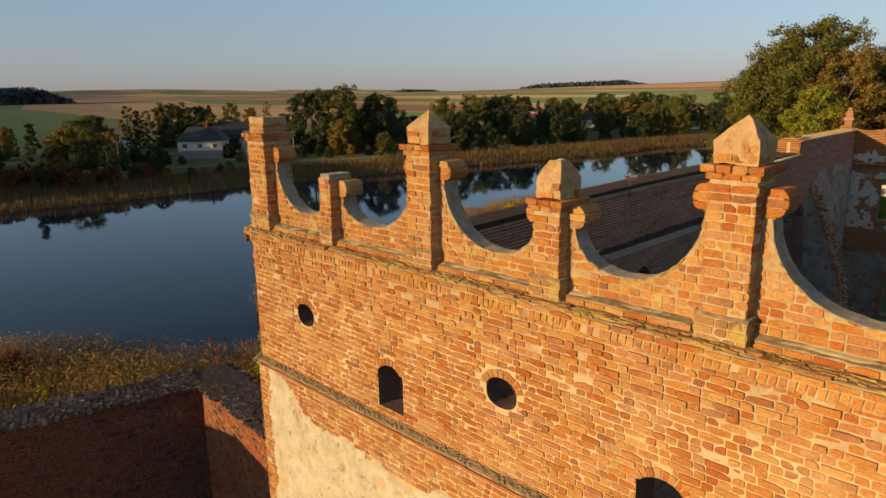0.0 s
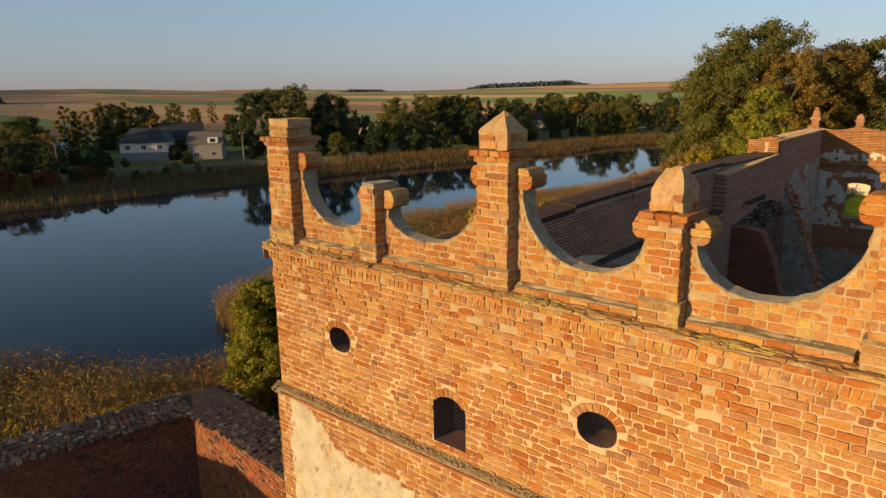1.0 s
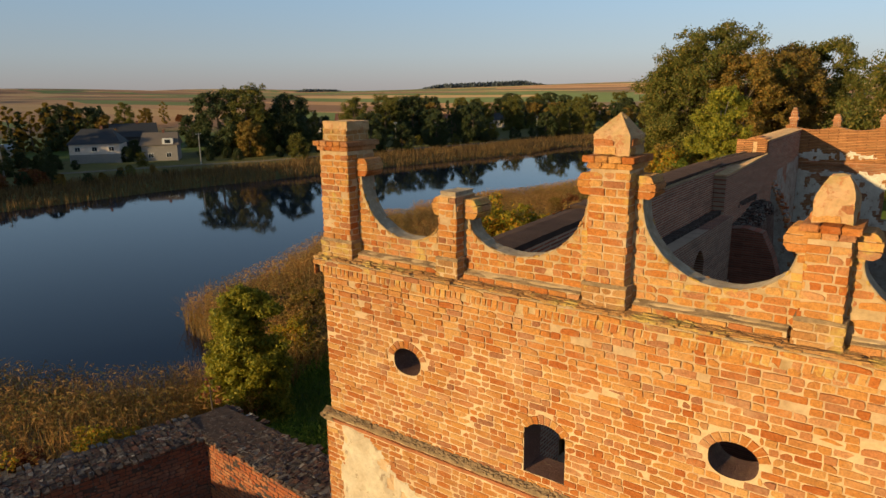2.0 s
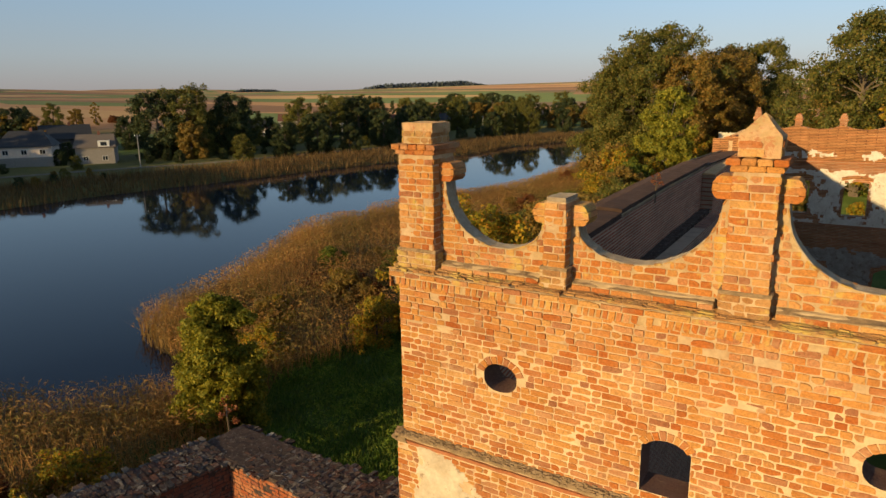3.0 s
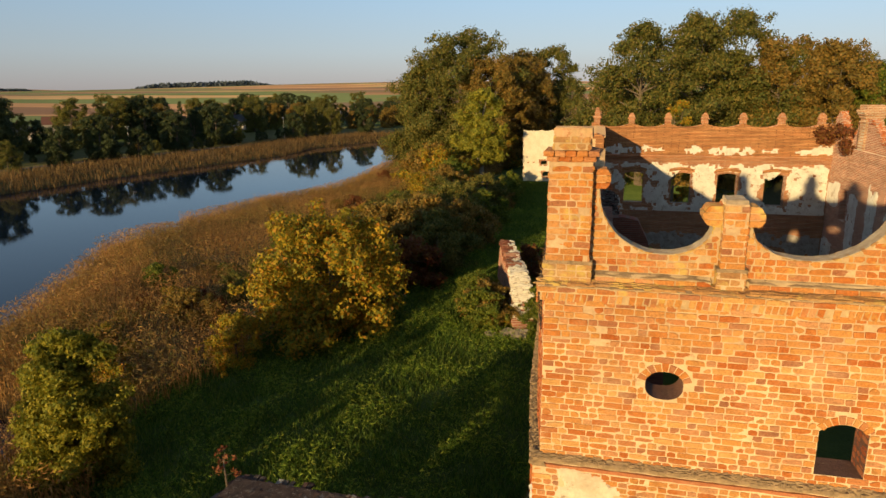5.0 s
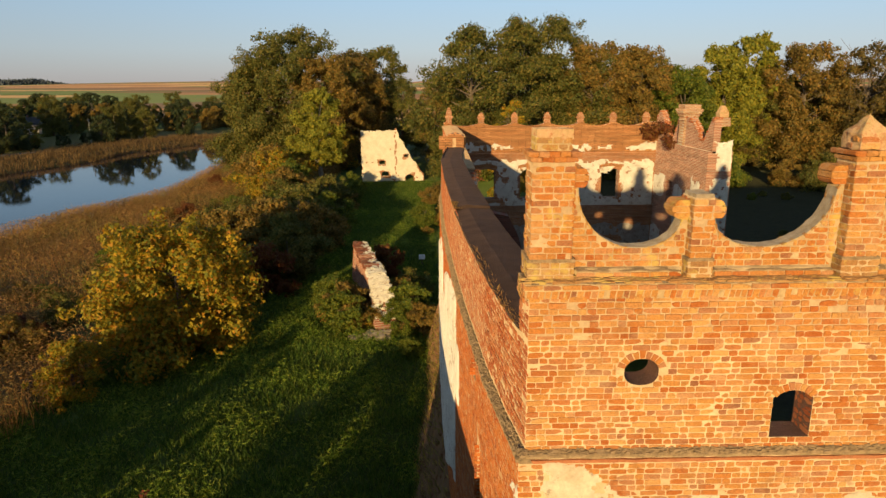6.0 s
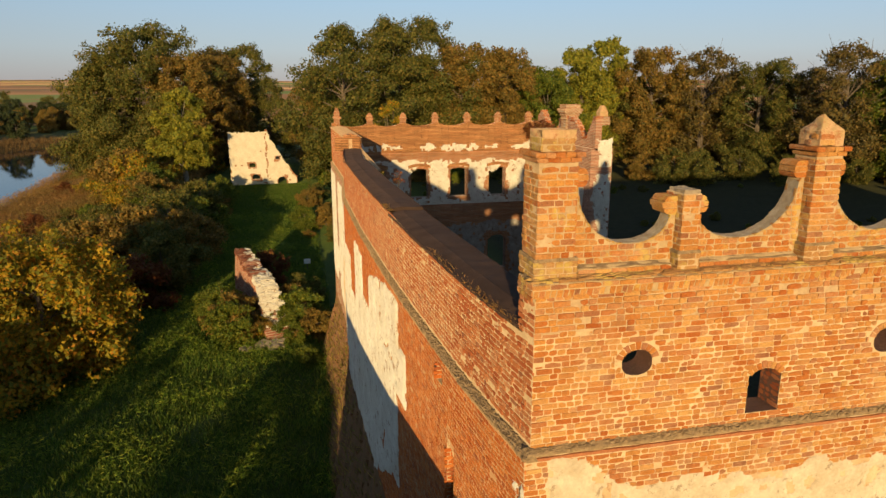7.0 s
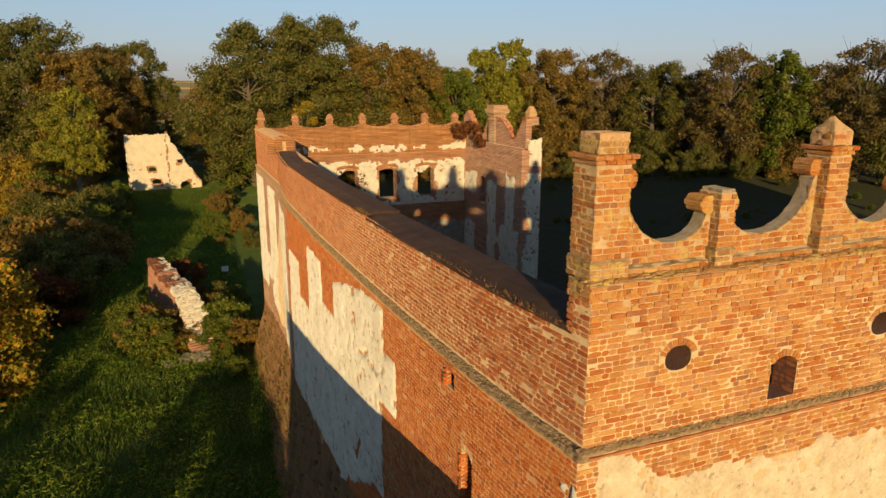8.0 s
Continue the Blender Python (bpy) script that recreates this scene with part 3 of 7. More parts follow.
# ---- the front wall of the castle ----
FX0, FX1, FY = -12.2, 64.0, 6.72          # corner, far end (run on unseen to shade the park), face
GROUND = 0.0
fm = plane_frame((0, FY, 0), (1, 0, 0), (0, -1, 0))
HOLES = [(-10.42, 16.35, 0.54, 0.44), (-5.55, 16.31, 0.56, 0.46), (-0.7, 16.3, 0.56, 0.46)]
NICHES = [(-8.30, -7.66, 15.20, 16.01), (-3.42, -2.78, 15.20, 16.01)]
holes = [oval(*h) for h in HOLES] + [arched(a, b, c, d, 0.13) for a, b, c, d in NICHES]
# reveals take the darker brick to paint the shade inside the openings
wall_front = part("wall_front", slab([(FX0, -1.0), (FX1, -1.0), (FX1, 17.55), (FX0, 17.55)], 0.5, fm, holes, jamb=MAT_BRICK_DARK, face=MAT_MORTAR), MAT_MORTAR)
tagged(wall_front, "ruined castle front wall of orange brick with pale lime mortar", "wall", kind="structure")


def front_fits(u, v):
    for cx, cz, w, h in HOLES:
        grow = 0.135 if v > cz + .03 else 0.005
        if ((u - cx) / (w / 2 + grow)) ** 2 + ((v - cz) / (h / 2 + grow)) ** 2 < 1:
            return False
    for a, b, c, d in NICHES:
        if a - 0.003 < u < b + 0.003 and c < v < d + 0.14 - 0.25 * abs(2 * (u - a) / (b - a) - 1) ** 2:
            return False
    return True


front_specs = courses(FX0, -0.2, 15.00, 17.61, front_fits, random.Random(3), cuts=[(a - .004, b + .004, c, d - .10) for a, b, c, d in NICHES])
ring = []
for cx, cz, w, h in HOLES[:2]:
    ring += voussoirs(cx, cz, w, h, 0.25, math.pi - 0.25, 9, RNG)
for a, b, c, d in NICHES:
    ring += voussoirs((a + b) / 2, d - 0.30, b - a + 0.02, 0.60, 0.62, math.pi - 0.62, 8, RNG)
lay([s for s in front_specs if s[1] < 16.95], fm, MAT_BRICK, wall_front, 300, (-10.3, 16.4), 11, proud=0.014, extra=ring)
part("upper_course", slab([(FX0, 16.96), (FX1, 16.96), (FX1, 17.54), (FX0, 17.54)], 0.004, fm, front=0.004), MAT_MORTAR_OLD, wall_front)
lay([s for s in front_specs if s[1] >= 16.95], fm, MAT_BRICK, wall_front, 0, seed=13, proud=0.022)
for a, b, c, d in NICHES:
    jm = plane_frame((b + .002, FY, 0), (0, 1, 0), (-1, 0, 0))
    lay(courses(0.01, 0.49, c, d - .08, lambda u, v: True, random.Random(55)), jm, MAT_BRICK_RED, wall_front, 0, seed=56, proud=0.004)
low_m = plane_frame((0, FY - 0.04, 0), (1, 0, 0), (0, -1, 0))
part("inner_face", slab([(FX0 + .05, -1.0), (FX1, -1.0), (FX1, 13.2), (FX0 + .05, 13.2)], 0.9, fm, front=-0.5), MAT_FAR_BARE_Y, wall_front)
base_wall = part("plinth_wall", slab([(FX0 - 0.105, -1.0), (FX1, -1.0), (FX1, 14.9), (FX0 - 0.105, 14.9)], 0.04, low_m), MAT_MORTAR, wall_front)


def front_cover(u, v):
    top = 14.75 - 0.55 * min(max((u + 11.9) / 1.6, 0), 1) - (0.10 if u > -9 else 0) + 0.25 * math.exp(-((u + 11.5) / 0.5) ** 2)
    return min((top - v) * 2.2, (u + 12.02) * 2.5)


lay(courses(FX0 - .10, -3.0, 11.4, 14.86, lambda u, v: front_cover(u, v) < 0.35, random.Random(5)), low_m, MAT_BRICK, base_wall, 0, seed=12)
crust(-12.1, -3.0, 10.8, 14.9, low_m, front_cover, 0.05, 0.035, 2.0, parent=base_wall, label="cream lime plaster, cracked and flaking", pits=0.29)
part("ledge", rough_strip(FX0 - 0.13, FX1, [(-0.06, 14.90), (0.05, 14.90), (0.09, 14.94), (0.10, 14.97), (0.08, 15.00), (0.03, 15.03), (-0.02, 15.06)], fm, 0.04, 0.024), MAT_LEDGE, wall_front, "crumbling mossy string course")
part("ledge", rough_strip(FX0 - 0.13, FX1, [(-0.06, 14.82), (0.055, 14.82), (0.08, 14.89), (-0.06, 14.89)], fm, 0.05, 0.012, 4), MAT_BRICK_RED, wall_front)

r = random.Random(20)
chips = []
for _ in range(1300):
    u, s = r.uniform(FX0 - .1, -1), r.uniform(.008, .03)
    w, v = r.uniform(.0, .09), 0.0
    v = 15.04 - w * .7 + r.uniform(-.01, .015)
    chips.append([(u + a * s * r.uniform(.6, 1.5), v + b * s * r.uniform(.5, 1), w + c_ * s) for c_ in (-1, 1) for a, b in ((-1, -1), (1, -1), (1, 1), (-1, 1))])
lay([], fm, MAT_LEDGE, wall_front, extra=chips)

# cornice: toothed course, then two oversailing courses with dark tops
r = random.Random(21)
teeth = []
u = FX0 - 0.05
while u < -0.2:
    w = 0.085 * r.uniform(0.85, 1.15)
    if r.random() < 0.1:
        u += w
        continue
    s = r.uniform(0.02, 0.04)
    z0, z1 = 17.56 + r.uniform(-.01, .01), 17.70
    teeth.append([(u, z0, -0.02), (u + w, z0, -0.02), (u + w + .02, z1, -0.02), (u + .02, z1, -0.02),
                  (u + .005, z0 + .008, 0.026), (u + w - .008, z0, 0.02 + s * .4), (u + w + .014, z1, 0.035 + s * .6), (u + .023, z1 - .005, 0.045)])
    u += w + r.uniform(0.008, 0.02)
cornice = part("cornice", rough_strip(FX0 - 0.1, FX1, [(-0.5, 17.52), (0.024, 17.56), (0.030, 17.70), (0.10, 17.705), (0.12, 17.73), (0.12, 17.80), (0.08, 17.825), (-0.5, 17.83)], fm, 0.14, 0.010, 7), MAT_MORTAR_TOP, wall_front, "brick cornice stained by yellow lichen")
lay([], fm, MAT_BRICK_TOP, cornice, extra=teeth)
cm = plane_frame((0, FY - 0.132, 0), (1, 0, 0), (0, -1, 0))
cspecs, u = [], FX0 - 0.1
while u < -0.2:
    w = BRICK_L * r.uniform(0.93, 1.05)
    cspecs.append((u + w / 2, 17.765, w, 0.075))
    u += w + 0.012
lay(cspecs, cm, MAT_BRICK_TOP, cornice, 0, seed=33)
part("cornice_top", rough_strip(FX0 - 0.1, FX1, [(-0.36, 17.82), (0.115, 17.81), (0.12, 17.825), (-0.36, 17.86)], fm, 0.05, 0.024, 9), MAT_LEDGE, cornice, "dark mossy weathering")

em_ = plane_frame((FX0 - 0.108, FY - .12, 0), (0, 1, 0), (-1, 0, 0))
lay(courses(0.0, 0.62, 17.53, 17.83, lambda u, v: True, random.Random(64)), em_, MAT_BRICK_TOP, cornice, 0, seed=65, proud=0.012)
bits = []
for _ in range(900):
    u, w = r.uniform(FX0 - .05, 0), r.uniform(-.2, .1)
    sx, sy, sz = r.uniform(.03, .12), r.uniform(.02, .06), r.uniform(.008, .03)
    bits.append([(u + a * sx * r.uniform(.6, 1.2), 17.845 - w * .08 + b * sz * r.uniform(.5, 1.2), w + c_ * sy) for c_ in (-1, 1) for a, b in ((-1, -1), (1, -1), (1, 1), (-1, 1))])
lay([], fm, MAT_BRICK_MOSS, cornice, extra=bits)

# ---- the crest with its hollow curves ----
CY0, CY1 = 6.97, 7.24
PILLARS = [(-12.2, -11.57, "post"), (-9.80, -9.48, "small"), (-7.48, -6.97, "tall"), (-5.07, -4.66, "short"), (-2.84, -2.34, "tall"), (-0.42, 0.0, "short"), (1.8, 2.3, "tall")]
SHOULDER = {"post": 19.20, "tall": 19.22, "small": 18.72, "short": 18.80}
km = plane_frame((0, CY0, 0), (1, 0, 0), (0, -1, 0))


def bay_top(x):
    for (a0, a1, ka), (b0, b1, kb) in zip(PILLARS, PILLARS[1:]):
        if a1 <= x <= b0:
            za, zb = SHOULDER[ka], SHOULDER[kb]
            inset = 0.09
            mid = a1 + (b0 - a1) * (0.58 if za > zb + .2 else 0.42 if zb > za + .2 else 0.5)
            low = 18.27
            if x < mid:
                f = min((mid - x) / (mid - a1 - inset), 1.0)
                return za - (za - low) * math.sqrt(max(0, 1 - f * f))
            f = min((x - mid) / (b0 - inset - mid), 1.0)
            return zb - (zb - low) * math.sqrt(max(0, 1 - f * f))
    return 18.6


xs = []
for (a0, a1, _), (b0, b1, _) in zip(PILLARS, PILLARS[1:]):
    xs += [a1 - 0.02] + [a1 + (b0 - a1) * (0.5 - 0.5 * math.cos(math.pi * i / 44)) for i in range(1, 44)] + [b0 + 0.02]
top_line = [(x, bay_top(x)) for x in xs]
crest = part("wall_crest", slab([(xs[0], 17.8)] + [(xs[-1], 17.8)] + top_line[::-1], CY1 - CY0, km), MAT_MORTAR_TOP)
tagged(crest, "brick parapet with scooped curves between the pillars, lichen-stained", "parapet", kind="structure")
crest_fit = lambda u, v: any(p[1] <= u <= q[0] for p, q in zip(PILLARS, PILLARS[1:])) and v < bay_top(u) + 0.012 and v > 17.98
lay(courses(-11.57, 0.0, 17.98, 19.3, crest_fit, random.Random(8)), km, MAT_BRICK_TOP, crest, 120, (-9, 18.1), 14, 0.01)
bm_ = plane_frame((0, CY1, 0), (-1, 0, 0), (0, 1, 0))
lay(courses(0.0, 11.57, 17.98, 19.3, lambda u, v: crest_fit(-u, v), random.Random(9)), bm_, MAT_BRICK, crest, 0, seed=15, proud=0.01)
for (a0, a1, _), (b0, b1, _) in zip(PILLARS, PILLARS[1:]):
    pts = [(a1 + (b0 - a1) * (0.5 - 0.5 * math.cos(math.pi * (i + .5) / 40))) for i in range(40)]
    line = [(x, bay_top(x)) for x in pts]
    outer = []
    for i, (x, z) in enumerate(line):
        (xa, za), (xb, zb) = line[max(i - 1, 0)], line[min(i + 1, len(line) - 1)]
        nrm = Vector((-(zb - za), xb - xa)).normalized() * (0.010 + 0.016 * noise.noise(Vector((x * 9, z * 5, 0))))
        outer.append((x + nrm.x, z + nrm.y))
    # the crest's upward rim is coloured grey for the shade on it
    part("coping", slab(line + outer[::-1], CY1 - CY0 + 0.01, km, front=0.006), MAT_CEMENT, crest, "thin grey rim of the crest, shade in its colour")
    edge_bits = []
    for (x, z), (x2, z2) in zip(line[2:-3], line[3:-2]):
        tl = math.hypot(x2 - x, z2 - z)
        tx, tz = (x2 - x) / tl, (z2 - z) / tl
        for k in range(max(1, int(tl / .06))):
            s_, f_ = r.uniform(.02, .055), r.random()
            w_ = -r.choice((.0, .0, CY1 - CY0 - .02)) + r.uniform(-.03, .004)
            edge_bits.append([(x + tx * (f_ * tl + a * s_ * r.uniform(.6, 1.3)) - tz * b * .014 * r.uniform(.3, 1.2), z - .004 + tz * (f_ * tl + a * s_) + tx * b * .014 * r.uniform(.3, 1.2), w_ + c_ * .025) for c_ in (-1, 1) for a, b in ((-1, -1), (1, -1), (1, 1), (-1, 1))])
    lay([], km, MAT_BRICK_MOSS, crest, extra=edge_bits)
    part("step", rough_strip(a1 + 0.09, b0 - 0.09, [(-0.1, 17.84), (0.15, 17.84), (0.15, 17.94), (0.08, 17.97), (-0.1, 17.985)], km, 0.1, 0.01, a0), MAT_MORTAR_TOP, crest)
    srow, u = [], a1 + 0.09
    while u < b0 - 0.12:
        w = min(BRICK_L * r.uniform(.9, 1.05), b0 - 0.09 - u)
        srow.append((u + w / 2, 17.893, w, 0.085))
        u += w + JOINT
    lay(srow, km @ Matrix.Translation((0, 0, 0.160)), MAT_BRICK_TOP, crest, 0, seed=71 + int(10 * a0))
    part("step_top", rough_strip(a1 + 0.09, b0 - 0.09, [(-0.1, 17.955), (0.155, 17.945), (0.155, 17.958), (-0.1, 17.995)], km, 0.05, 0.022, b0), MAT_LEDGE, crest, "dark moss on the step")


def pyramid_cap(w, d, h0, h1, cut=0.0):
    """A stone block with a four-sided point."""
    bm = bmesh.new()
    ring0 = [(-w / 2, -d / 2, 0), (w / 2, -d / 2, 0), (w / 2, d / 2, 0), (-w / 2, d / 2, 0)]
    k = 1.0 + 0.02
    ring1 = [(x * k, y * k, h0) for x, y, _ in ring0]
    t = max(cut, 0.04)
    ring2 = [(x * t, y * t, h0 + h1) for x, y, _ in ring0]
    rows = [[bm.verts.new(p) for p in rg] for rg in (ring0, ring1, ring2)]
    bm.faces.new(rows[0][::-1]); bm.faces.new(rows[2])
    for a, b in zip(rows, rows[1:]):
        for i in range(4):
            bm.faces.new((a[i], a[(i + 1) % 4], b[(i + 1) % 4], b[i]))
    bmesh.ops.recalc_face_normals(bm, faces=bm.faces)
    bmesh.ops.subdivide_edges(bm, edges=list(bm.edges), cuts=3, use_grid_fill=True)
    for v in bm.verts:
        v.co += noise.noise_vector(v.co * 4 + Vector((w * 9, 0, 0))) * 0.014
    return bm


def bared(cap, w, d, z, h, seed):
    """Bricks of a capstone's core that show where its render has gone."""
    r = random.Random(seed)
    for org, al, out, width in (((0, -d / 2, z), (1, 0, 0), (0, -1, 0), w), ((w / 2, 0, z), (0, 1, 0), (1, 0, 0), d), ((0, d / 2, z), (-1, 0, 0), (0, 1, 0), w), ((-w / 2, 0, z), (0, -1, 0), (-1, 0, 0), d)):
        sp = [q for q in courses(-width / 2 + .01, width / 2 - .01, .01, h, lambda u, v: True, r, seed) if r.random() < .5]
        lay(sp, plane_frame(org, al, out), MAT_BRICK_TOP, cap, 0, seed=seed, proud=0.012)


def worn(bm, cuts, amount, seed):
    """Rounds and chips a block unevenly."""
    bmesh.ops.subdivide_edges(bm, edges=list(bm.edges), cuts=cuts, use_grid_fill=True)
    mid = sum((v.co for v in bm.verts), Vector()) / len(bm.verts)
    for v in bm.verts:
        d = v.co - mid
        k = noise.noise(v.co * 6 + Vector((seed * 3.1, 0, 0))) + .35 * noise.noise(v.co * 12 + Vector((seed, 0, 0)))
        v.co += d.normalized() * (k - .25) * amount
    return bm


def brick_shaft(parent, w, d, z0, z1, mat, seed, name="shaft", mortar=None, single=60):
    """A pillar shaft of bricks on all four faces."""
    core = part(name, box_mesh(-w / 2 + .01, w / 2 - .01, -d / 2 + .01, d / 2 - .01, z0, z1), mortar or MAT_MORTAR_OLD, parent)
    r = random.Random(seed)
    for org, al, out, width in (((0, -d / 2 + .01, 0), (1, 0, 0), (0, -1, 0), w), ((w / 2 - .01, 0, 0), (0, 1, 0), (1, 0, 0), d),
                                ((0, d / 2 - .01, 0), (-1, 0, 0), (0, 1, 0), w), ((-w / 2 + .01, 0, 0), (0, -1, 0), (-1, 0, 0), d)):
        m = plane_frame(org, al, out)
        sp = courses(-width / 2, width / 2, z0, z1, lambda u, v: True, r, seed)
        lay(sp, m, mat, core, single, (0, z1), seed, 0.014)
    return core


def bar(parent, name, w, d, z0, z1, mat, seed, bulge=0.02):
    """A row of moulded bricks round a pillar: a bevelled course split along its length."""
    n = max(3, round(w / 0.17))
    for i in range(n):
        a, b = -w / 2 + w * i / n + .005, -w / 2 + w * (i + 1) / n - .005
        part(name, box_mesh(a, b, -d / 2, d / 2, z0 + .004, z1 - .004, bulge, 0.009, seed + i), mat, parent)


def knob(parent, x, z, side, h, depth, mat, seed):
    """The scrolled end of a curve beside the pillar: three courses cut to one rounded outline."""
    r = random.Random(seed)
    m = plane_frame((0, CY0 - 0.02 - parent.location.y, 0), (1, 0, 0), (0, -1, 0))
    wide = lambda f: 0.14 + 0.10 * math.sqrt(max(0.0, 1 - (2 * f - 1) ** 2))
    first = None
    for i in range(3):
        a, b = i / 3 + .022, (i + 1) / 3 - .022
        out_ = r.uniform(-.016, .012)
        edge = [(x + side * (wide(a + (b - a) * k / 5) + out_ + r.uniform(-.007, .007)), z + h * (a + (b - a) * k / 5)) for k in range(6)]
        ring_ = [(x - side * .01, z + h * a)] + edge + [(x - side * .01, z + h * b)]
        if side < 0:
            ring_ = ring_[::-1]
        ob = part("brick" if first else "scroll", slab(ring_, depth + r.uniform(0, .03), m, front=r.uniform(0, .02)), mat, first or parent)
        first = first or ob
    core = [(x - side * .01, z + .01), (x + side * .15, z + .02), (x + side * .20, z + h * .5), (x + side * .15, z + h - .02), (x - side * .01, z + h - .01)]
    part("bedding", slab(core if side > 0 else core[::-1], depth - .02, m, front=-.012), MAT_MORTAR_OLD, first)


PILLAR_LABEL = {"post": "square brick corner pillar with a flat lichened capstone", "tall": "tall brick parapet pillar with a pointed capstone",
                "small": "short brick parapet stub with a broken flat top", "short": "short brick parapet pillar with a blunt pointed cap"}


def parapet_pillar(x0, x1, kind, seed):
    w, d = x1 - x0, 0.62 if kind == "post" else 0.50
    base = 17.82
    y = FY + 0.04 + d / 2
    p = thing("parapet_pillar", Matrix.Translation(((x0 + x1) / 2, y, base)), PILLAR_LABEL[kind], "pillar", "parapet pillars")
    top = {"post": 19.60, "tall": 19.58, "small": 19.06, "short": 19.00}[kind] - base
    ft = brick_shaft(p, w + .07, d + .06, 0, 0.32, MAT_BRICK_MOSS, seed, "foot", MAT_MORTAR_OLD, 12)
    part("weathering", rough_strip(-w / 2 - .04, w / 2 + .04, [(-d / 2, .29), (d / 2 + .035, .30), (d / 2 + .01, .34), (-d / 2, .345)], plane_frame((0, 0, 0), (1, 0, 0), (0, -1, 0)), 0.05, 0.012, seed), MAT_LEDGE, ft, "mossy weathered edge")
    brick_shaft(p, w, d, 0.33, top, MAT_BRICK_TOP, seed)
    if kind != "small":
        bar(p, "moulding", w + .06, d + .06, top, top + .075, MAT_BRICK, seed, .014)
        bar(p, "moulding", w + .15, d + .15, top + .075, top + .16, MAT_BRICK, seed + 9, .018)
    z = top + .16
    if kind == "post":
        cap = brick_shaft(p, w - .10, d - .10, z, z + .20, MAT_BRICK_MOSS, seed + 3, "capstone", MAT_MORTAR_TOP, 10)
        part("lump", worn(box_mesh(-w / 2 + .055, w / 2 - .03, -d / 2 + .05, d / 2 - .05, z + .16, z + .31), 3, .045, seed), MAT_CAPSTONE, cap, "lichened mortar bed")
    elif kind == "tall":
        bared(part("capstone", worn(pyramid_cap(w - .05, d - .04, .24, .27), 1, .03, seed), MAT_CAPSTONE, p, "pointed lichened stone", Matrix.Translation((0, 0, z))), w - .05, d - .04, 0, .24, seed + 5)
    elif kind == "short":
        bared(part("capstone", worn(pyramid_cap(w - .03, d - .06, .27, .22, .45), 1, .035, seed), MAT_CAPSTONE, p, "blunt weathered stone", Matrix.Translation((0, 0, z))), w - .03, d - .06, 0, .27, seed + 5)
    else:
        part("topping", worn(box_mesh(-w / 2 + .02, w / 2 - .02, -d / 2 + .02, d / 2 - .02, top - .02, top + .06), 3, .03, seed), MAT_CEMENT, p)
    kz, kh = (SHOULDER[kind] - base, 0.29)
    if kind != "post":
        knob(p, -w / 2, kz, -1, kh, 0.36, MAT_BRICK_TOP, seed + 40)
    knob(p, w / 2, kz, 1, kh, 0.36, MAT_BRICK_TOP, seed + 50)
    return p


for i, (x0, x1, kind) in enumerate(PILLARS[:6]):
    parapet_pillar(x0, x1, kind, 100 + i)

# ---- the long left wall ----
class Bow:
    """The wall's gently bowed face: u runs back from the front corner, v is the height, w outwards."""
    YS = (6.72, 8.0, 10.0, 14.0, 18.0, 24.0, 32.0, 36.0, 39.0, 51.0)
    XS = (-12.2, -12.36, -12.54, -12.76, -12.92, -13.05, -13.05, -12.8, -12.5, -12.6)

    def __init__(self, out=0.0):
        self.out = out

    def local(self, u, v, w):
        y = FY + u
        x = float(np.interp(y, self.YS, self.XS))
        g = float(np.interp(y + .6, self.YS, self.XS) - np.interp(y - .6, self.YS, self.XS)) / 1.2 if u > 0.6 else -0.12
        n = Vector((-1, g, 0)).normalized()
        return Vector((x, y, v)) + n * (w + self.out), n

    def __matmul__(self, o):
        if isinstance(o, Matrix):
            at, n = self.local(*o.translation)
            return plane_frame(at, (-n.y, -n.x, 0) if False else (n.y, -n.x, 0), n)
        return self.local(*o)[0]


def along(pts, step=1.0):
    """The outline with points added so that it can follow a bow."""
    out = []
    for (a, b), (c, d) in zip(pts, pts[1:] + pts[:1]):
        k = max(1, int(abs(c - a) / step))
        out += [(a + (c - a) * i / k, b + (d - b) * i / k) for i in range(k)]
    return out


lm, lowm = Bow(), Bow(0.10)
TOPZ = 16.90
top_of = lambda u: TOPZ + 0.16 * min(u / 14, 1.0) if u < 32.2 else 17.62
SLIT, SLOT = arched(3.35, 3.85, 9.6, 13.1, 0.2), [(4.25, 14.22), (4.62, 14.22), (4.62, 14.62), (4.25, 14.62)]
wall_left = part("wall_left", slab(along([(0.5, -1.0), (43.6, -1.0), (43.6, 17.62), (32.2, 17.62), (32.2, 16.9), (14.0, 16.9), (0.5, 16.84)]), 0.80, Bow(-0.14), [SLIT, SLOT], face=MAT_MORTAR, jamb=MAT_MORTAR_OLD), MAT_MORTAR)
tagged(wall_left, "long ruined castle side wall, brick above and peeling plaster below", "wall", kind="structure")
ucourses = courses(0.0, 32.2, 15.1, 17.06, lambda u, v: v < top_of(u) - 0.02, random.Random(31), 1)
ucourses += courses(32.2, 43.5, 15.1, 17.62, lambda u, v: v < top_of(u) - 0.02, random.Random(30), 1)
ucourses += courses(0.0, 0.55, 16.9, 17.52, lambda u, v: True, random.Random(32), 1)


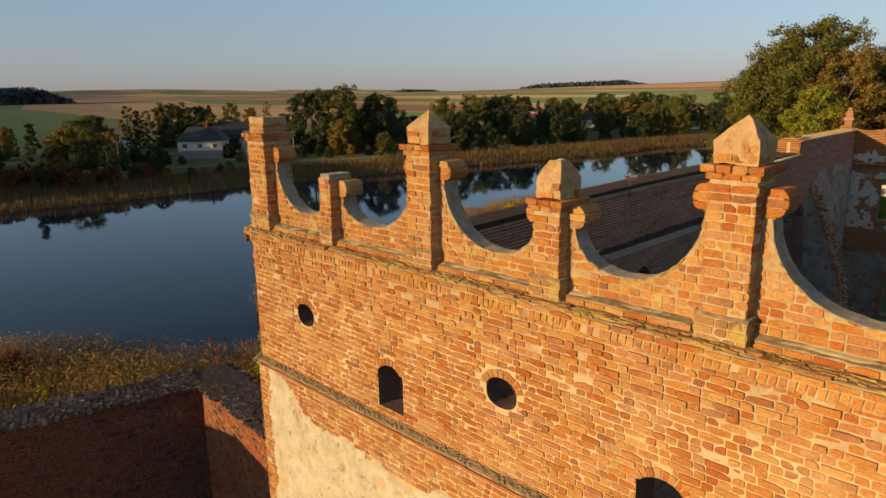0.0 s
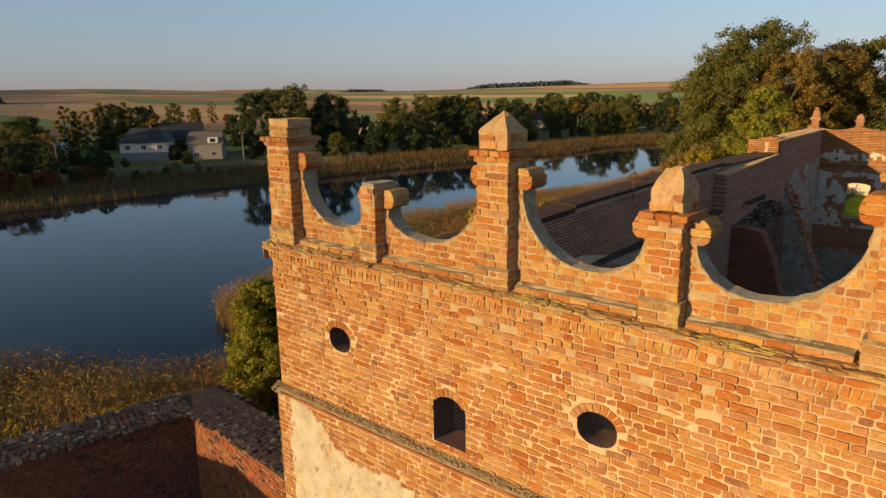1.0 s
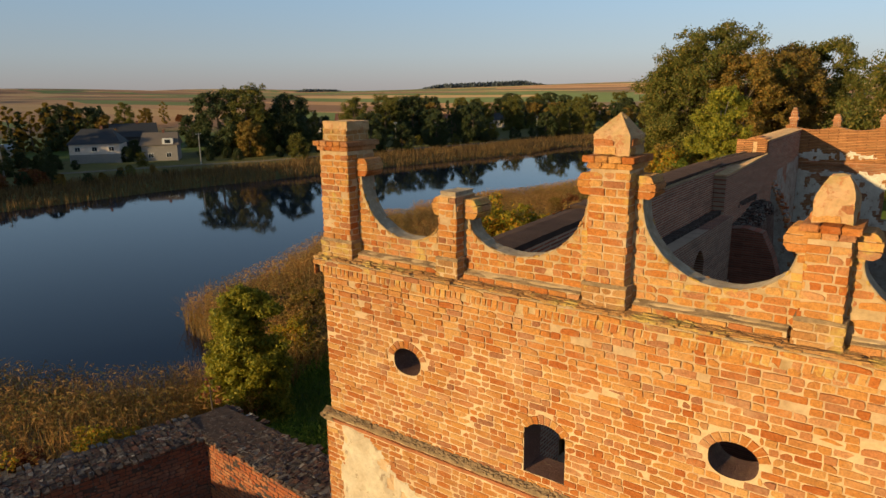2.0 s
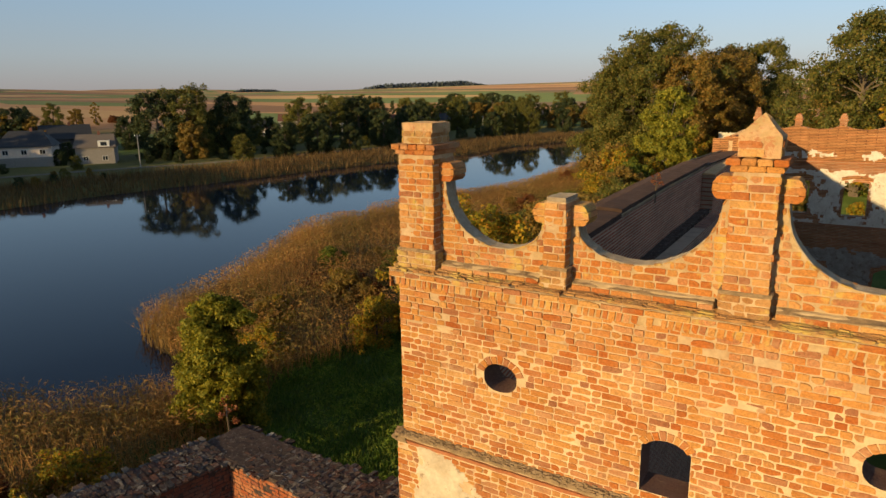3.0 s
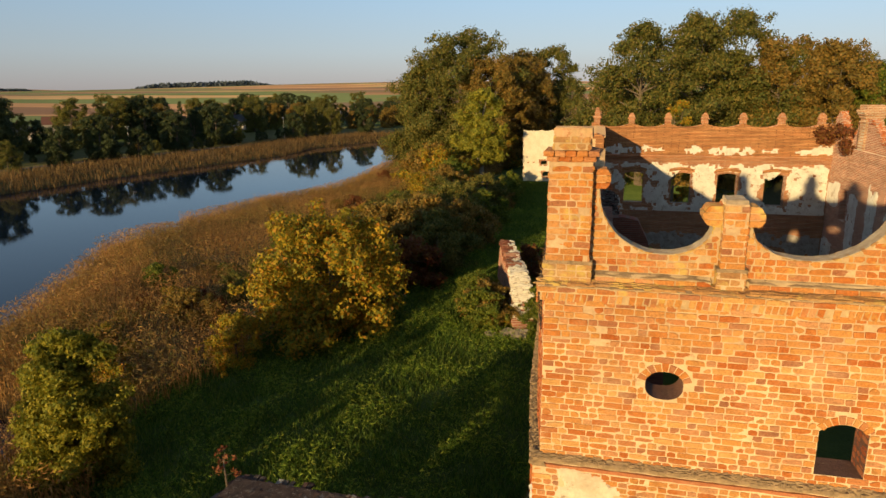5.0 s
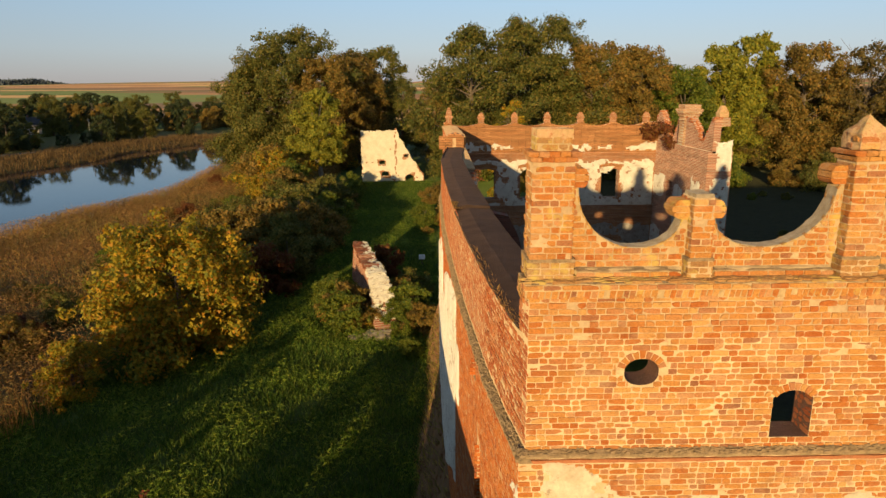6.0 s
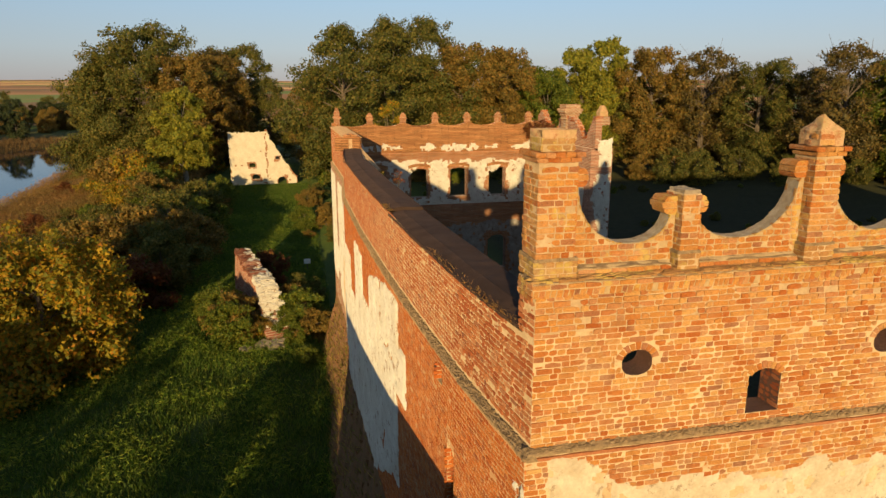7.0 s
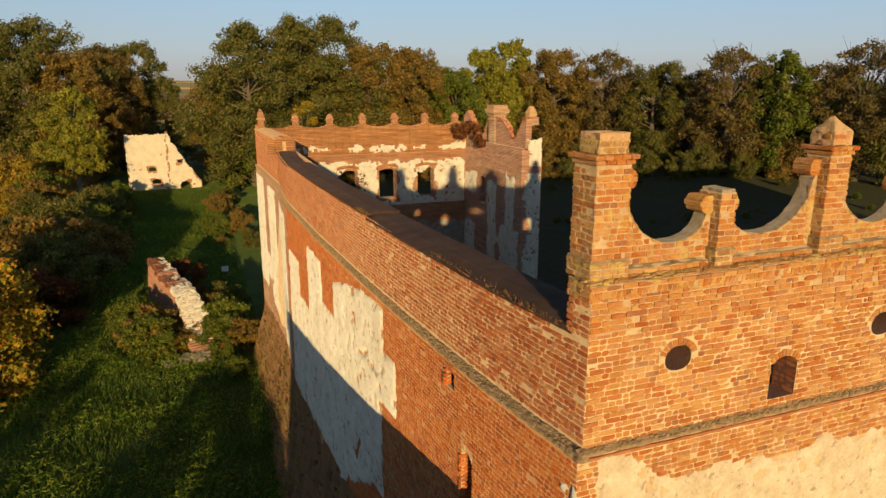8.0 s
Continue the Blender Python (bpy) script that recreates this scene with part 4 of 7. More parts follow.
def mortar_bed(u0, u1, v0, top, m, gaps=()):
    """The jointing face behind the bricks, true to the bow, left open at the gaps (u0, u1, v0, v1)."""
    us = sorted({round(u, 3) for u in [u0 + .4 * i for i in range(int((u1 - u0) / .4) + 1)] + [u1] + [y - FY for y in Bow.YS if u0 < y - FY < u1] + [g for q in gaps for g in q[:2]]})
    verts, faces = [], []
    for a, b in zip(us, us[1:]):
        c, z, spans = (a + b) / 2, v0, []
        for ga, gb, gv0, gv1 in sorted(gaps, key=lambda q: q[2]):
            if ga < c < gb:
                if gv0 > z:
                    spans.append((z, gv0))
                z = gv1
        spans.append((z, top(c)))
        for z0, z1 in spans:
            i = len(verts)
            verts += [m @ Vector(p) for p in ((a, z0, 0), (b, z0, 0), (b, z1, 0), (a, z1, 0))]
            faces.append((i, i + 1, i + 2, i + 3))
    return mesh_of(verts, faces)


part("mortar_bed", mortar_bed(0.0, 43.5, 14.86, lambda u: 17.5 if u < .5 else top_of(u) - .03, lm), MAT_MORTAR_OLD, wall_left)
lay(ucourses, lm, MAT_BRICK_LEFT, wall_left, 300, (1.5, 16.2), 16, 0.005, far=12)


def left_cover(u, v):
    """Plaster panels between bared pilaster strips, as (from, to, top, foot) along the wall."""
    if u < 7.0:
        return min(1.1 * (0.42 - u), 1.0 * (14.2 - v)) + .25 * math.sin(v * 4) if u < 1.5 else -1
    edge = 8.9 if v > 13.4 else 7.9 if v > 11.7 else 9.2
    panels = ((edge, 14.75, 14.95 - .07 * (u - 8) - .012 * (u - 8) ** 2, 8.4 - .55 * max(0, u - 10)), (14.6, 16.8, 12.5, 6.2), (16.75, 19.7, 14.15, 6.0), (19.6, 22.1, 11.2, 5.8), (22.1, 25.1, 12.8, 5.6),
              (27.2, 31.8, 14.2, 6.0), (34.0, 37.4, 14.4, 6.0), (39.3, 43.4, 14.5, 6.4), (31.8, 34.0, 10.4, 7.6), (37.4, 39.3, 9.4, 7.4))
    best = max(min((u - a) * 3.5, (b - u) * 3.5, (t - v) * 2.6, (v - f) * 1.6) for a, b, t, f in panels)
    ragged = .16 * noise.noise(Vector((u * .5, v * 2.1, 7))) + .16 * noise.noise(Vector((u * 1.7, v * 3.9, 3)))
    worn = 1.5 * max(0.0, noise.noise(Vector((u * .8, v * 1.9, 12))) - .42) * (1 if v > 12 or u > 16 else .5)      # flaked spots, most of them high up
    crack = abs(v - 13.1 + .30 * (u - 9.5) + .15 * math.sin(u * 3))
    line = .9 * math.exp(-(crack / .05) ** 2) if 9.8 < u < 12.6 else 0
    hole = 1.6 * math.exp(-((u - 12.0) / .55) ** 2 - ((v - 8.7 - .4 * math.sin(u * 5)) / .22) ** 2)
    return min(best, .85) + ragged - 1.8 * worn - line - hole


slit_fit = lambda u, v: not (3.352 < u < 3.848 and v < 13.12) and not (4.252 < u < 4.618 and 14.24 < v < 14.6)
low_wall = part("lower_wall", slab(along([(-0.03, -1.0), (26.0, -1.0), (26.0, 14.86), (-0.03, 14.86)]), 0.10, lowm, [SLIT, SLOT], face=MAT_MORTAR, jamb=MAT_MORTAR_OLD), MAT_MORTAR, wall_left)
far_low = part("lower_wall", mortar_bed(26.0, 43.5, -1.0, lambda u: 14.85, lowm), MAT_LEFT_FAR, wall_left)
crust(26.2, 43.5, 4.5, 14.8, lowm, left_cover, 0.12, 0.05, 8.0, parent=far_low, mat=MAT_PLASTER_WHITE, label="white plaster columns between bared brick", pits=.5, amp=.12)
part("mortar_bed", mortar_bed(-0.02, 26.0, -1.0, lambda u: 14.85, lowm, [(3.35, 3.85, 9.6, 13.06), (4.25, 4.62, 14.22, 14.62)]), MAT_MORTAR_LOW, low_wall)
lay(courses(-0.04, 26.0, 6.0, 14.84, lambda u, v: left_cover(u, v) < 0.45 and slit_fit(u, v), random.Random(33), cuts=[(3.345, 3.855, 0, 13.0), (4.245, 4.625, 14.22, 14.62)]), lowm, MAT_BRICK_LOW, low_wall, 0, (2, 14), seed=17, proud=0.005, far=9)
jm = plane_frame((0, FY + 4.617, 0), (1, 0, 0), (0, -1, 0))
lay(courses(-12.80, -11.6, 14.22, 14.62, lambda u, v: True, random.Random(59)), jm, MAT_BRICK_LOW, low_wall, 0, seed=60, proud=0.006)
jm = plane_frame((0, FY + 3.847, 0), (1, 0, 0), (0, -1, 0))
lay(courses(-12.73, -11.4, 9.6, 12.95, lambda u, v: True, random.Random(57)), jm, MAT_BRICK_LOW, low_wall, 0, seed=58, proud=0.004)
crust(-0.04, 26.0, 4.0, 14.7, lowm, left_cover, 0.07, 0.055, 6.0, parent=low_wall, mat=MAT_PLASTER_WHITE, label="white plaster, peeling in patches", pits=0.45, amp=.10)
part("ledge", rough_strip(-0.10, 43.6, [(-0.1, 14.84), (0.10, 14.85), (0.14, 14.88), (0.145, 14.92), (0.10, 14.97), (-0.02, 15.04)], lm, 0.05, 0.028, 3), MAT_LEDGE, wall_left, "crumbling mossy string course")
chips = []
r = random.Random(27)
for _ in range(2600):
    u, s_ = 26 * r.random() ** 1.6 - .1, r.uniform(.01, .035)
    w = r.uniform(.0, .13)
    v = 15.03 - w * .85 + r.uniform(-.015, .015)
    chips.append([(u + a * s_ * r.uniform(.6, 1.6), v + b * s_ * r.uniform(.4, 1), w + c_ * s_) for c_ in (-1, 1) for a, b in ((-1, -1), (1, -1), (1, 1), (-1, 1))])
lay([], lm, MAT_LEDGE, wall_left, extra=chips)
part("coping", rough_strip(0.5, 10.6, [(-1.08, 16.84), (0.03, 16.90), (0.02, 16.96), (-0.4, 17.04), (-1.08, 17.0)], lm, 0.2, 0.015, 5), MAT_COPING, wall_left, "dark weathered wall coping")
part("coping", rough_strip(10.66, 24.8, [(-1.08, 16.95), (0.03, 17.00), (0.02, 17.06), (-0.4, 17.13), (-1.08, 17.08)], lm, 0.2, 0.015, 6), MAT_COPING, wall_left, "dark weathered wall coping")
part("coping", rough_strip(32.2, 43.4, [(-1.1, 17.60), (0.06, 17.60), (0.05, 17.66), (-0.5, 17.74), (-1.1, 17.66)], lm, 0.3, 0.02, 8), MAT_CAPSTONE, wall_left, "weathered stone coping")
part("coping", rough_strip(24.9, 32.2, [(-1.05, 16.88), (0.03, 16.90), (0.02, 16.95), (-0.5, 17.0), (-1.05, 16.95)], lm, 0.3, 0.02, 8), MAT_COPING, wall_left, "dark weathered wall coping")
part("raised_end", slab([(-13.06, 16.86), (-12.0, 16.86), (-12.0, 17.66), (-13.06, 17.66)], 0.02, plane_frame((0, FY + 32.19, 0), (1, 0, 0), (0, -1, 0))), MAT_FAR_BAND, wall_left)
# grass tufts along the coping's edge
tufts, rt = [], random.Random(61)
for _ in range(420):
    u = rt.choice((rt.uniform(0.6, 2.6), rt.uniform(0.6, 6), rt.uniform(10.5, 11.5)))
    p = lm @ Vector((u, top_of(u) + 0.02, rt.uniform(-0.12, 0.03)))
    a = rt.uniform(0, 6.28)
    d = Vector((math.cos(a), math.sin(a), 0)) * 0.012
    tufts += [p - d, p + d, p + Vector((rt.gauss(-.03, .06), rt.gauss(0, .06), rt.uniform(.02, .11)))]
tagged(part("dry_grass", array_mesh(np.array([tuple(v) for v in tufts]), 3), REED, wall_left, "dry grass on the wall top"), kind="stuff")

# ---- the far range ----
yy = plane_frame((0, 50.0, 0), (1, 0, 0), (0, -1, 0))
FINS = [-12.3, -9.55, -6.9, -4.3, -1.66, 0.95, 3.6]


def far_top(x):
    for a, b in zip(FINS, FINS[1:]):
        if a <= x <= b:
            f = (x - a) / (b - a)
            return 17.62 + 0.32 * abs(2 * f - 1) ** 2.2
    return 17.9


fx = [-12.5 + i * 0.2 for i in range(86)]
WINS = [-9.15, -5.7, -2.45, 0.82]
DOORS = [-8.1, -3.3, 0.9]
fholes = [arched(c - .70, c + .70, 11.9, 14.25, 0.12) for c in WINS] + [arched(c - .8, c + .8, 5.6, 8.5, 0.35) for c in DOORS]
# dark reveals: the depth of shade in the windows is painted on
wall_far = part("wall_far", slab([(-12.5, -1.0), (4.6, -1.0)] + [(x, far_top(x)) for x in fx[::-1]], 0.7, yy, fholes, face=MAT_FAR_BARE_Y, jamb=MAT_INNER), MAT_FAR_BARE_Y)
tagged(wall_far, "far castle range with a scalloped parapet and empty window openings", "wall", kind="structure")
band = plane_frame((0, 49.96, 0), (1, 0, 0), (0, -1, 0))
part("parapet_band", slab([(-12.5, 15.5)] + [(4.5, 15.5)] + [(x, far_top(x) + .01) for x in fx[::-1]], 0.04, band), MAT_FAR_BAND, wall_far, "bare brick parapet")


def far_cover(u, v):
    near = min(max(abs(u - c) - .70, 11.9 - v if v < 12.0 else v - 14.2) for c in WINS)        # brick shows round the windows
    body = min((near - .10 - .16 * math.sin(v * 3 + u)) * 2.2, (14.95 - v) * 1.8, (v - 10.9) * 2.0)
    arch = min(max(abs(u - c) - .8, v - 8.4, 5.6 - v) for c in DOORS)
    return max(min(body, .30 if u < -7 else .75), min((arch - .15) * 1.2, (9.7 - v) * 1.5, .60))


# low plaster takes the dim copy, the upper plaster the white one
crust(-12.0, 4.4, 2.0, 9.9, yy, far_cover, 0.10, 0.03, 23.0, mat=MAT_PLASTER_DIM, parent=wall_far, label="plaster low on the wall, greyed for shade", grain=.9, pits=.5, amp=.6)
crust(-12.0, 4.4, 10.0, 15.0, yy, far_cover, 0.10, 0.03, 21.0, mat=MAT_PLASTER_WHITE, parent=wall_far, label="white plaster left between the windows", grain=.9, pits=.5, amp=.75)
crust(-12.0, 4.4, 15.6, 16.8, band, lambda u, v: .30 - 1.4 * abs(v - 15.95) - .25 * math.sin(u * .9 + 1), 0.09, 0.03, 27.0, mat=MAT_PLASTER_WHITE, parent=wall_far, label="plaster scraps on the parapet", grain=.8)
for c in WINS:
    head = [(c - .9 + .18 * i, 14.27 + .16 * (1 - ((i - 5) / 5) ** 2)) for i in range(11)]
    part("lintel", slab(head + [(x, z + .24) for x, z in head[::-1]], .06, yy, front=.05), MAT_FAR_BAND, wall_far, "segmental brick arch")
part("string_course", rough_strip(-12.5, 4.5, [(-0.05, 15.42), (0.14, 15.42), (0.16, 15.52), (-0.05, 15.6)], yy, 0.3, 0.02), MAT_FAR_BARE_Y, wall_far)
part("belt", slab([(-12.5, 10.2), (4.5, 10.2), (4.5, 11.3), (-12.5, 11.3)], 0.05, plane_frame((0, 49.95, 0), (1, 0, 0), (0, -1, 0))), MAT_FAR_BARE_Y, wall_far)


def finial(x, y, z, tall, seed):
    p = thing("finial", Matrix.Translation((x, y, z)), "small brick finial on the scalloped parapet", "finial", "parapet finials")
    part("stem", box_mesh(-.22, .22, -.22, .22, -.05, .35 * tall, .03, .02, seed), MAT_FAR_BARE_Y, p)
    part("collar", box_mesh(-.29, .29, -.29, .29, .35 * tall, .47 * tall, .04, .02, seed + 1), MAT_FAR_BARE_Y, p)
    part("knop", pyramid_cap(.42, .42, .18 * tall, .25 * tall, .4), MAT_FAR_BARE_Y, p, m=Matrix.Translation((0, 0, .47 * tall)))
    return p


for i, x in enumerate(FINS[1:]):
    finial(x, 50.5, 17.9, 0.85, i)
finial(-12.1, 50.4, 17.72, 1.5, 20)

# side of the far range: a torn cross wall with a chimney stump
rm = plane_frame((4.4, 0, 0), (0, -1, 0), (-1, 0, 0))        # u = -y
tear = [(-51.0, -1.0), (-40.0, -1.0), (-40.0, 18.7), (-40.4, 18.6), (-41.0, 17.8), (-41.5, 17.25), (-41.9, 17.15), (-42.4, 17.4), (-43.0, 17.9), (-43.6, 18.3), (-44.4, 18.5), (-46.2, 18.4), (-46.6, 17.7), (-47.0, 17.1), (-47.6, 17.0), (-48.3, 17.1), (-49.0, 17.7), (-49.6, 18.3), (-50.2, 18.8), (-51.0, 18.3)]
ragged_tear = [(-51.0, 16.4), (-40.0, 16.4)]
for (a, b), (c, d) in zip(tear[2:], tear[3:]):
    ragged_tear += [(a + (c - a) * f / 4, b + (d - b) * f / 4 + (.10 * noise.noise(Vector((a * 7 + f * 3, b, 1))) if f else 0)) for f in range(4)]
wall_side = part("wall_side", slab([(-51.0, -1.0), (-40.0, -1.0), (-40.0, 16.5), (-51.0, 16.5)], 1.6, rm, [arched(-47.2, -46.0, 11.6, 13.8, .2)]), MAT_SIDE)
part("torn_parapet", slab(ragged_tear + [tear[-1]], 0.45, rm, front=-.25), MAT_SIDE, wall_side, "torn wings of the brick parapet")
tagged(wall_side, "torn cross wall of brick and plaster", "wall", kind="structure")


def side_cover(u, v):
    y = -u
    strips = max(min((y - 47.6) * 2, (51.2 - y) * 2, (14.0 - v) * 2, (v - 12.2) * 2), min((y - 43.9) * 2, (45.6 - y) * 2, (13.6 - v) * 1.5),
                 min((y - 41.0) * 2.2, (42.6 - y) * 2.2, (14.6 - v) * 1.2), min((y - 47.9) * 1.6, (9.6 - v) * 1.2), min((y - 40.0) * 1.5, (43.4 - y) * 1.5, (10.5 - v)))
    return min(strips, .7) + .35 * noise.noise(Vector((y * .9, v * .5, 3)))


crust(-51.0, -40.1, 3.0, 15.0, rm, side_cover, 0.12, 0.04, 17.0, mat=MAT_PLASTER_WHITE, parent=wall_side, label="white plaster strips on the torn wall", grain=.8, amp=.6, pits=.6)
em = plane_frame((0, 39.99, 0), (1, 0, 0), (0, -1, 0))
crust(4.42, 5.98, 3.0, 18.0, em, lambda u, v: min((u - 4.75 - .25 * math.sin(v * 1.3) - .2 * noise.noise(Vector((v, 0, 5)))) * 3.0, 0.9, (17.3 - v) * 2, 2.2 * abs(v - 15.0) - .4), 0.08, 0.06, 15.0, mat=MAT_PLASTER_WHITE, parent=wall_side, label="white plaster on the torn end", amp=.35)
rag = random.Random(91)
lumps = []
for _ in range(500):                                  # broken courses along the torn top and edge
    k = rag.randrange(len(ragged_tear) - 3) + 2
    (a, b), (c, d) = ragged_tear[k], ragged_tear[k + 1]
    f = rag.random()
    u, v, w = a + (c - a) * f, b + (d - b) * f - abs(rag.gauss(0, .1)), -.25 - rag.uniform(0, .45)
    lumps.append([(u + p * .10 * rag.uniform(.6, 1.3), v + q * .035 * rag.uniform(.7, 1.4), w + o * .06) for o in (-1, 1) for p, q in ((-1, -1), (1, -1), (1, 1), (-1, 1))])
lay([], rm, MAT_BRICK_LEFT, wall_side, extra=lumps)
chim = thing("chimney", Matrix.Translation((5.0, 45.3, 15.9)), "square brick chimney stump with a spreading top", "chimney")
part("shaft", box_mesh(-.5, .5, -.5, .5, -.5, 2.6, .02, .02, 3), MAT_FAR_STACK, chim)
for k, (g, z0, z1) in enumerate(((.55, 2.3, 2.42), (.56, 2.62, 2.8), (.66, 2.8, 2.95), (.72, 2.95, 3.15), (.60, 3.15, 3.45))):
    part("rim", box_mesh(-g, g, -g, g, z0, z1, .04, .03, 4 + k), MAT_FAR_STACK, chim)
spike = thing("corner_pier", Matrix.Translation((5.3, 40.5, 18.1)), "broken brick and plaster pier at the torn wall's end", "pier")
part("shaft", box_mesh(-.4, .4, -.45, .45, 0, .55, .04, .04, 5), MAT_FAR_STACK, spike)
part("top", pyramid_cap(.58, .58, .3, .45, .4), MAT_CAPSTONE, spike, m=Matrix.Translation((0, 0, .55)))

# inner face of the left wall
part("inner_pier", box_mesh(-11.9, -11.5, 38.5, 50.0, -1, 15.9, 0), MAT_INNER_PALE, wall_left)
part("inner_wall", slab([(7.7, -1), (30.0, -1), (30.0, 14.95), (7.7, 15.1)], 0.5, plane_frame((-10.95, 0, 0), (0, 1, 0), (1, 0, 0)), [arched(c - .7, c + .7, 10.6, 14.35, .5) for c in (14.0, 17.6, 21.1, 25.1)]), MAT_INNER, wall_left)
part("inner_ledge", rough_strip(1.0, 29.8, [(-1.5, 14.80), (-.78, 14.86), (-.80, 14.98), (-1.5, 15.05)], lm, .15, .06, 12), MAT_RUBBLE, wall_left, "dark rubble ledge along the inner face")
part("upper_inner", mortar_bed(1.0, 43.0, 12.1, lambda u: 17.56 if u > 32.4 else 16.84, Bow(-1.075)), MAT_FAR_BARE_X, wall_left)
part("upper_pier", slab([(-12.5, 16.5), (-11.5, 16.5), (-11.5, 17.68), (-12.0, 17.85), (-12.5, 17.72)], 1.2, plane_frame((0, 38.85, 0), (1, 0, 0), (0, -1, 0)), [[(-12.22, 16.75), (-12.0, 16.75), (-12.0, 17.55), (-12.22, 17.55)]]), MAT_FAR_BAND, wall_left, "brick pier with a narrow slot")
part("raking_wall", slab([(30.4, 12.0), (38.9, 12.0), (38.9, 16.85), (30.4, 16.6)], 0.5, plane_frame((-11.45, 0, 0), (0, 1, 0), (1, 0, 0))), MAT_FAR_BARE_X, wall_left)
part("raking_coping", slab([(30.3, 16.62), (38.9, 16.87), (38.9, 16.95), (30.3, 16.70)], 0.55, plane_frame((-11.4, 0, 0), (0, 1, 0), (1, 0, 0))), MAT_CAPSTONE, wall_left)
# broken cross walls that once carried the floors
cross_m = plane_frame((0, 30.0, 0), (1, 0, 0), (0, -1, 0))
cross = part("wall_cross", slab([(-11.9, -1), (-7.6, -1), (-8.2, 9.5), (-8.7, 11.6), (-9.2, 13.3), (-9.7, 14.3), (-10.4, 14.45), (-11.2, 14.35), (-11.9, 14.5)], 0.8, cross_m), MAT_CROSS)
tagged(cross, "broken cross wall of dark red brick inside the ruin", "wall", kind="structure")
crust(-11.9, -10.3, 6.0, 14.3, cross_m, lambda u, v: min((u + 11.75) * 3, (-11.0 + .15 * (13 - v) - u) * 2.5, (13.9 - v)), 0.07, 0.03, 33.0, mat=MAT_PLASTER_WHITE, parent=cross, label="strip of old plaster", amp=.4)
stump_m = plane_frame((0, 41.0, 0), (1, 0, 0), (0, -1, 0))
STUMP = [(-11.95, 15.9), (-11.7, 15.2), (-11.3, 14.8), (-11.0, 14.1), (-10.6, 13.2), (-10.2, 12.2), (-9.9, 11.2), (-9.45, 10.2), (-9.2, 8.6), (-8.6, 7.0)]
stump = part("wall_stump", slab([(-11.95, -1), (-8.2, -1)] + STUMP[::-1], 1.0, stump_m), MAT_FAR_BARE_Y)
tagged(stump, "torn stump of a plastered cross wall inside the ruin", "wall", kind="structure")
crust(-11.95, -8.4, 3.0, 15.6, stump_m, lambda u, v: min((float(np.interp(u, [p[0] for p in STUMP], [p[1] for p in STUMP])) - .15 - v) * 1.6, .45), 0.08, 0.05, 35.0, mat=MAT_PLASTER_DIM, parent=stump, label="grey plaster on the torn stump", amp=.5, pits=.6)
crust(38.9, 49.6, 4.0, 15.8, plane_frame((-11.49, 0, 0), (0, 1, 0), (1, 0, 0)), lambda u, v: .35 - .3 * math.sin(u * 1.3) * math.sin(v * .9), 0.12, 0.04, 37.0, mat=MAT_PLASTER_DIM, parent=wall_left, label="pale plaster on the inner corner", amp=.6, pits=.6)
# rubble lying between them on the old vault
rf = random.Random(93)
heap_v, heap_f = [], []
for i in range(24):
    for k in range(9):
        y, x = 30.4 + .31 * i, -12.0 + .2 * k
        z = 13.75 + .12 * (y - 30.4) - .9 * max(0, (k - 5) / 3) ** 2 + .22 * noise.noise(Vector((x * 2, y * 1.4, 5)))
        heap_v.append((x, y, z if k < 8 else z - 2.5))
        if i and k:
            heap_f.append((9 * i - 9 + k - 1, 9 * i - 9 + k, 9 * i + k, 9 * i + k - 1))
heap = part("rubble_heap", mesh_of(heap_v, heap_f), MAT_LOOSE)
tagged(heap, "heap of dark rubble on the broken vault", "rubble", kind="structure")
debris = []
for _ in range(900):
    y, x = rf.uniform(30.6, 37.2), rf.uniform(-11.9, -10.6)
    z = 13.80 + .12 * (y - 30.4) - .9 * max(0, ((x + 12) / .2 - 5) / 3) ** 2 + .22 * noise.noise(Vector((x * 2, y * 1.4, 5)))
    q = [rf.uniform(.04, .14) for _ in range(3)]
    debris.append([(x + a * q[0] * rf.uniform(.6, 1.2), y + b * q[1] * rf.uniform(.6, 1.2), z + c_ * q[2] * .6) for c_ in (-1, 1) for a, b in ((-1, -1), (1, -1), (1, 1), (-1, 1))])
for (a, b), (c, d) in zip(STUMP, STUMP[1:]):
    for _ in range(34):
        f, q = rf.random(), rf.uniform(.05, .13)
        x, z, y = a + (c - a) * f + rf.gauss(0, .06), b + (d - b) * f + rf.gauss(0, .05), 41.0 + rf.uniform(-.03, .95)
        debris.append([(x + p * q * rf.uniform(.6, 1.3), y + o * q, z + e * q * .5) for e in (-1, 1) for p, o in ((-1, -1), (1, -1), (1, 1), (-1, 1))])
lay([], Matrix.Identity(4), MAT_LOOSE, heap, extra=debris[:900])
lay([], Matrix.Identity(4), MAT_PLASTER_DIM, stump, extra=debris[900::2])
lay([], Matrix.Identity(4), MAT_BRICK_LEFT, stump, extra=debris[901::2])
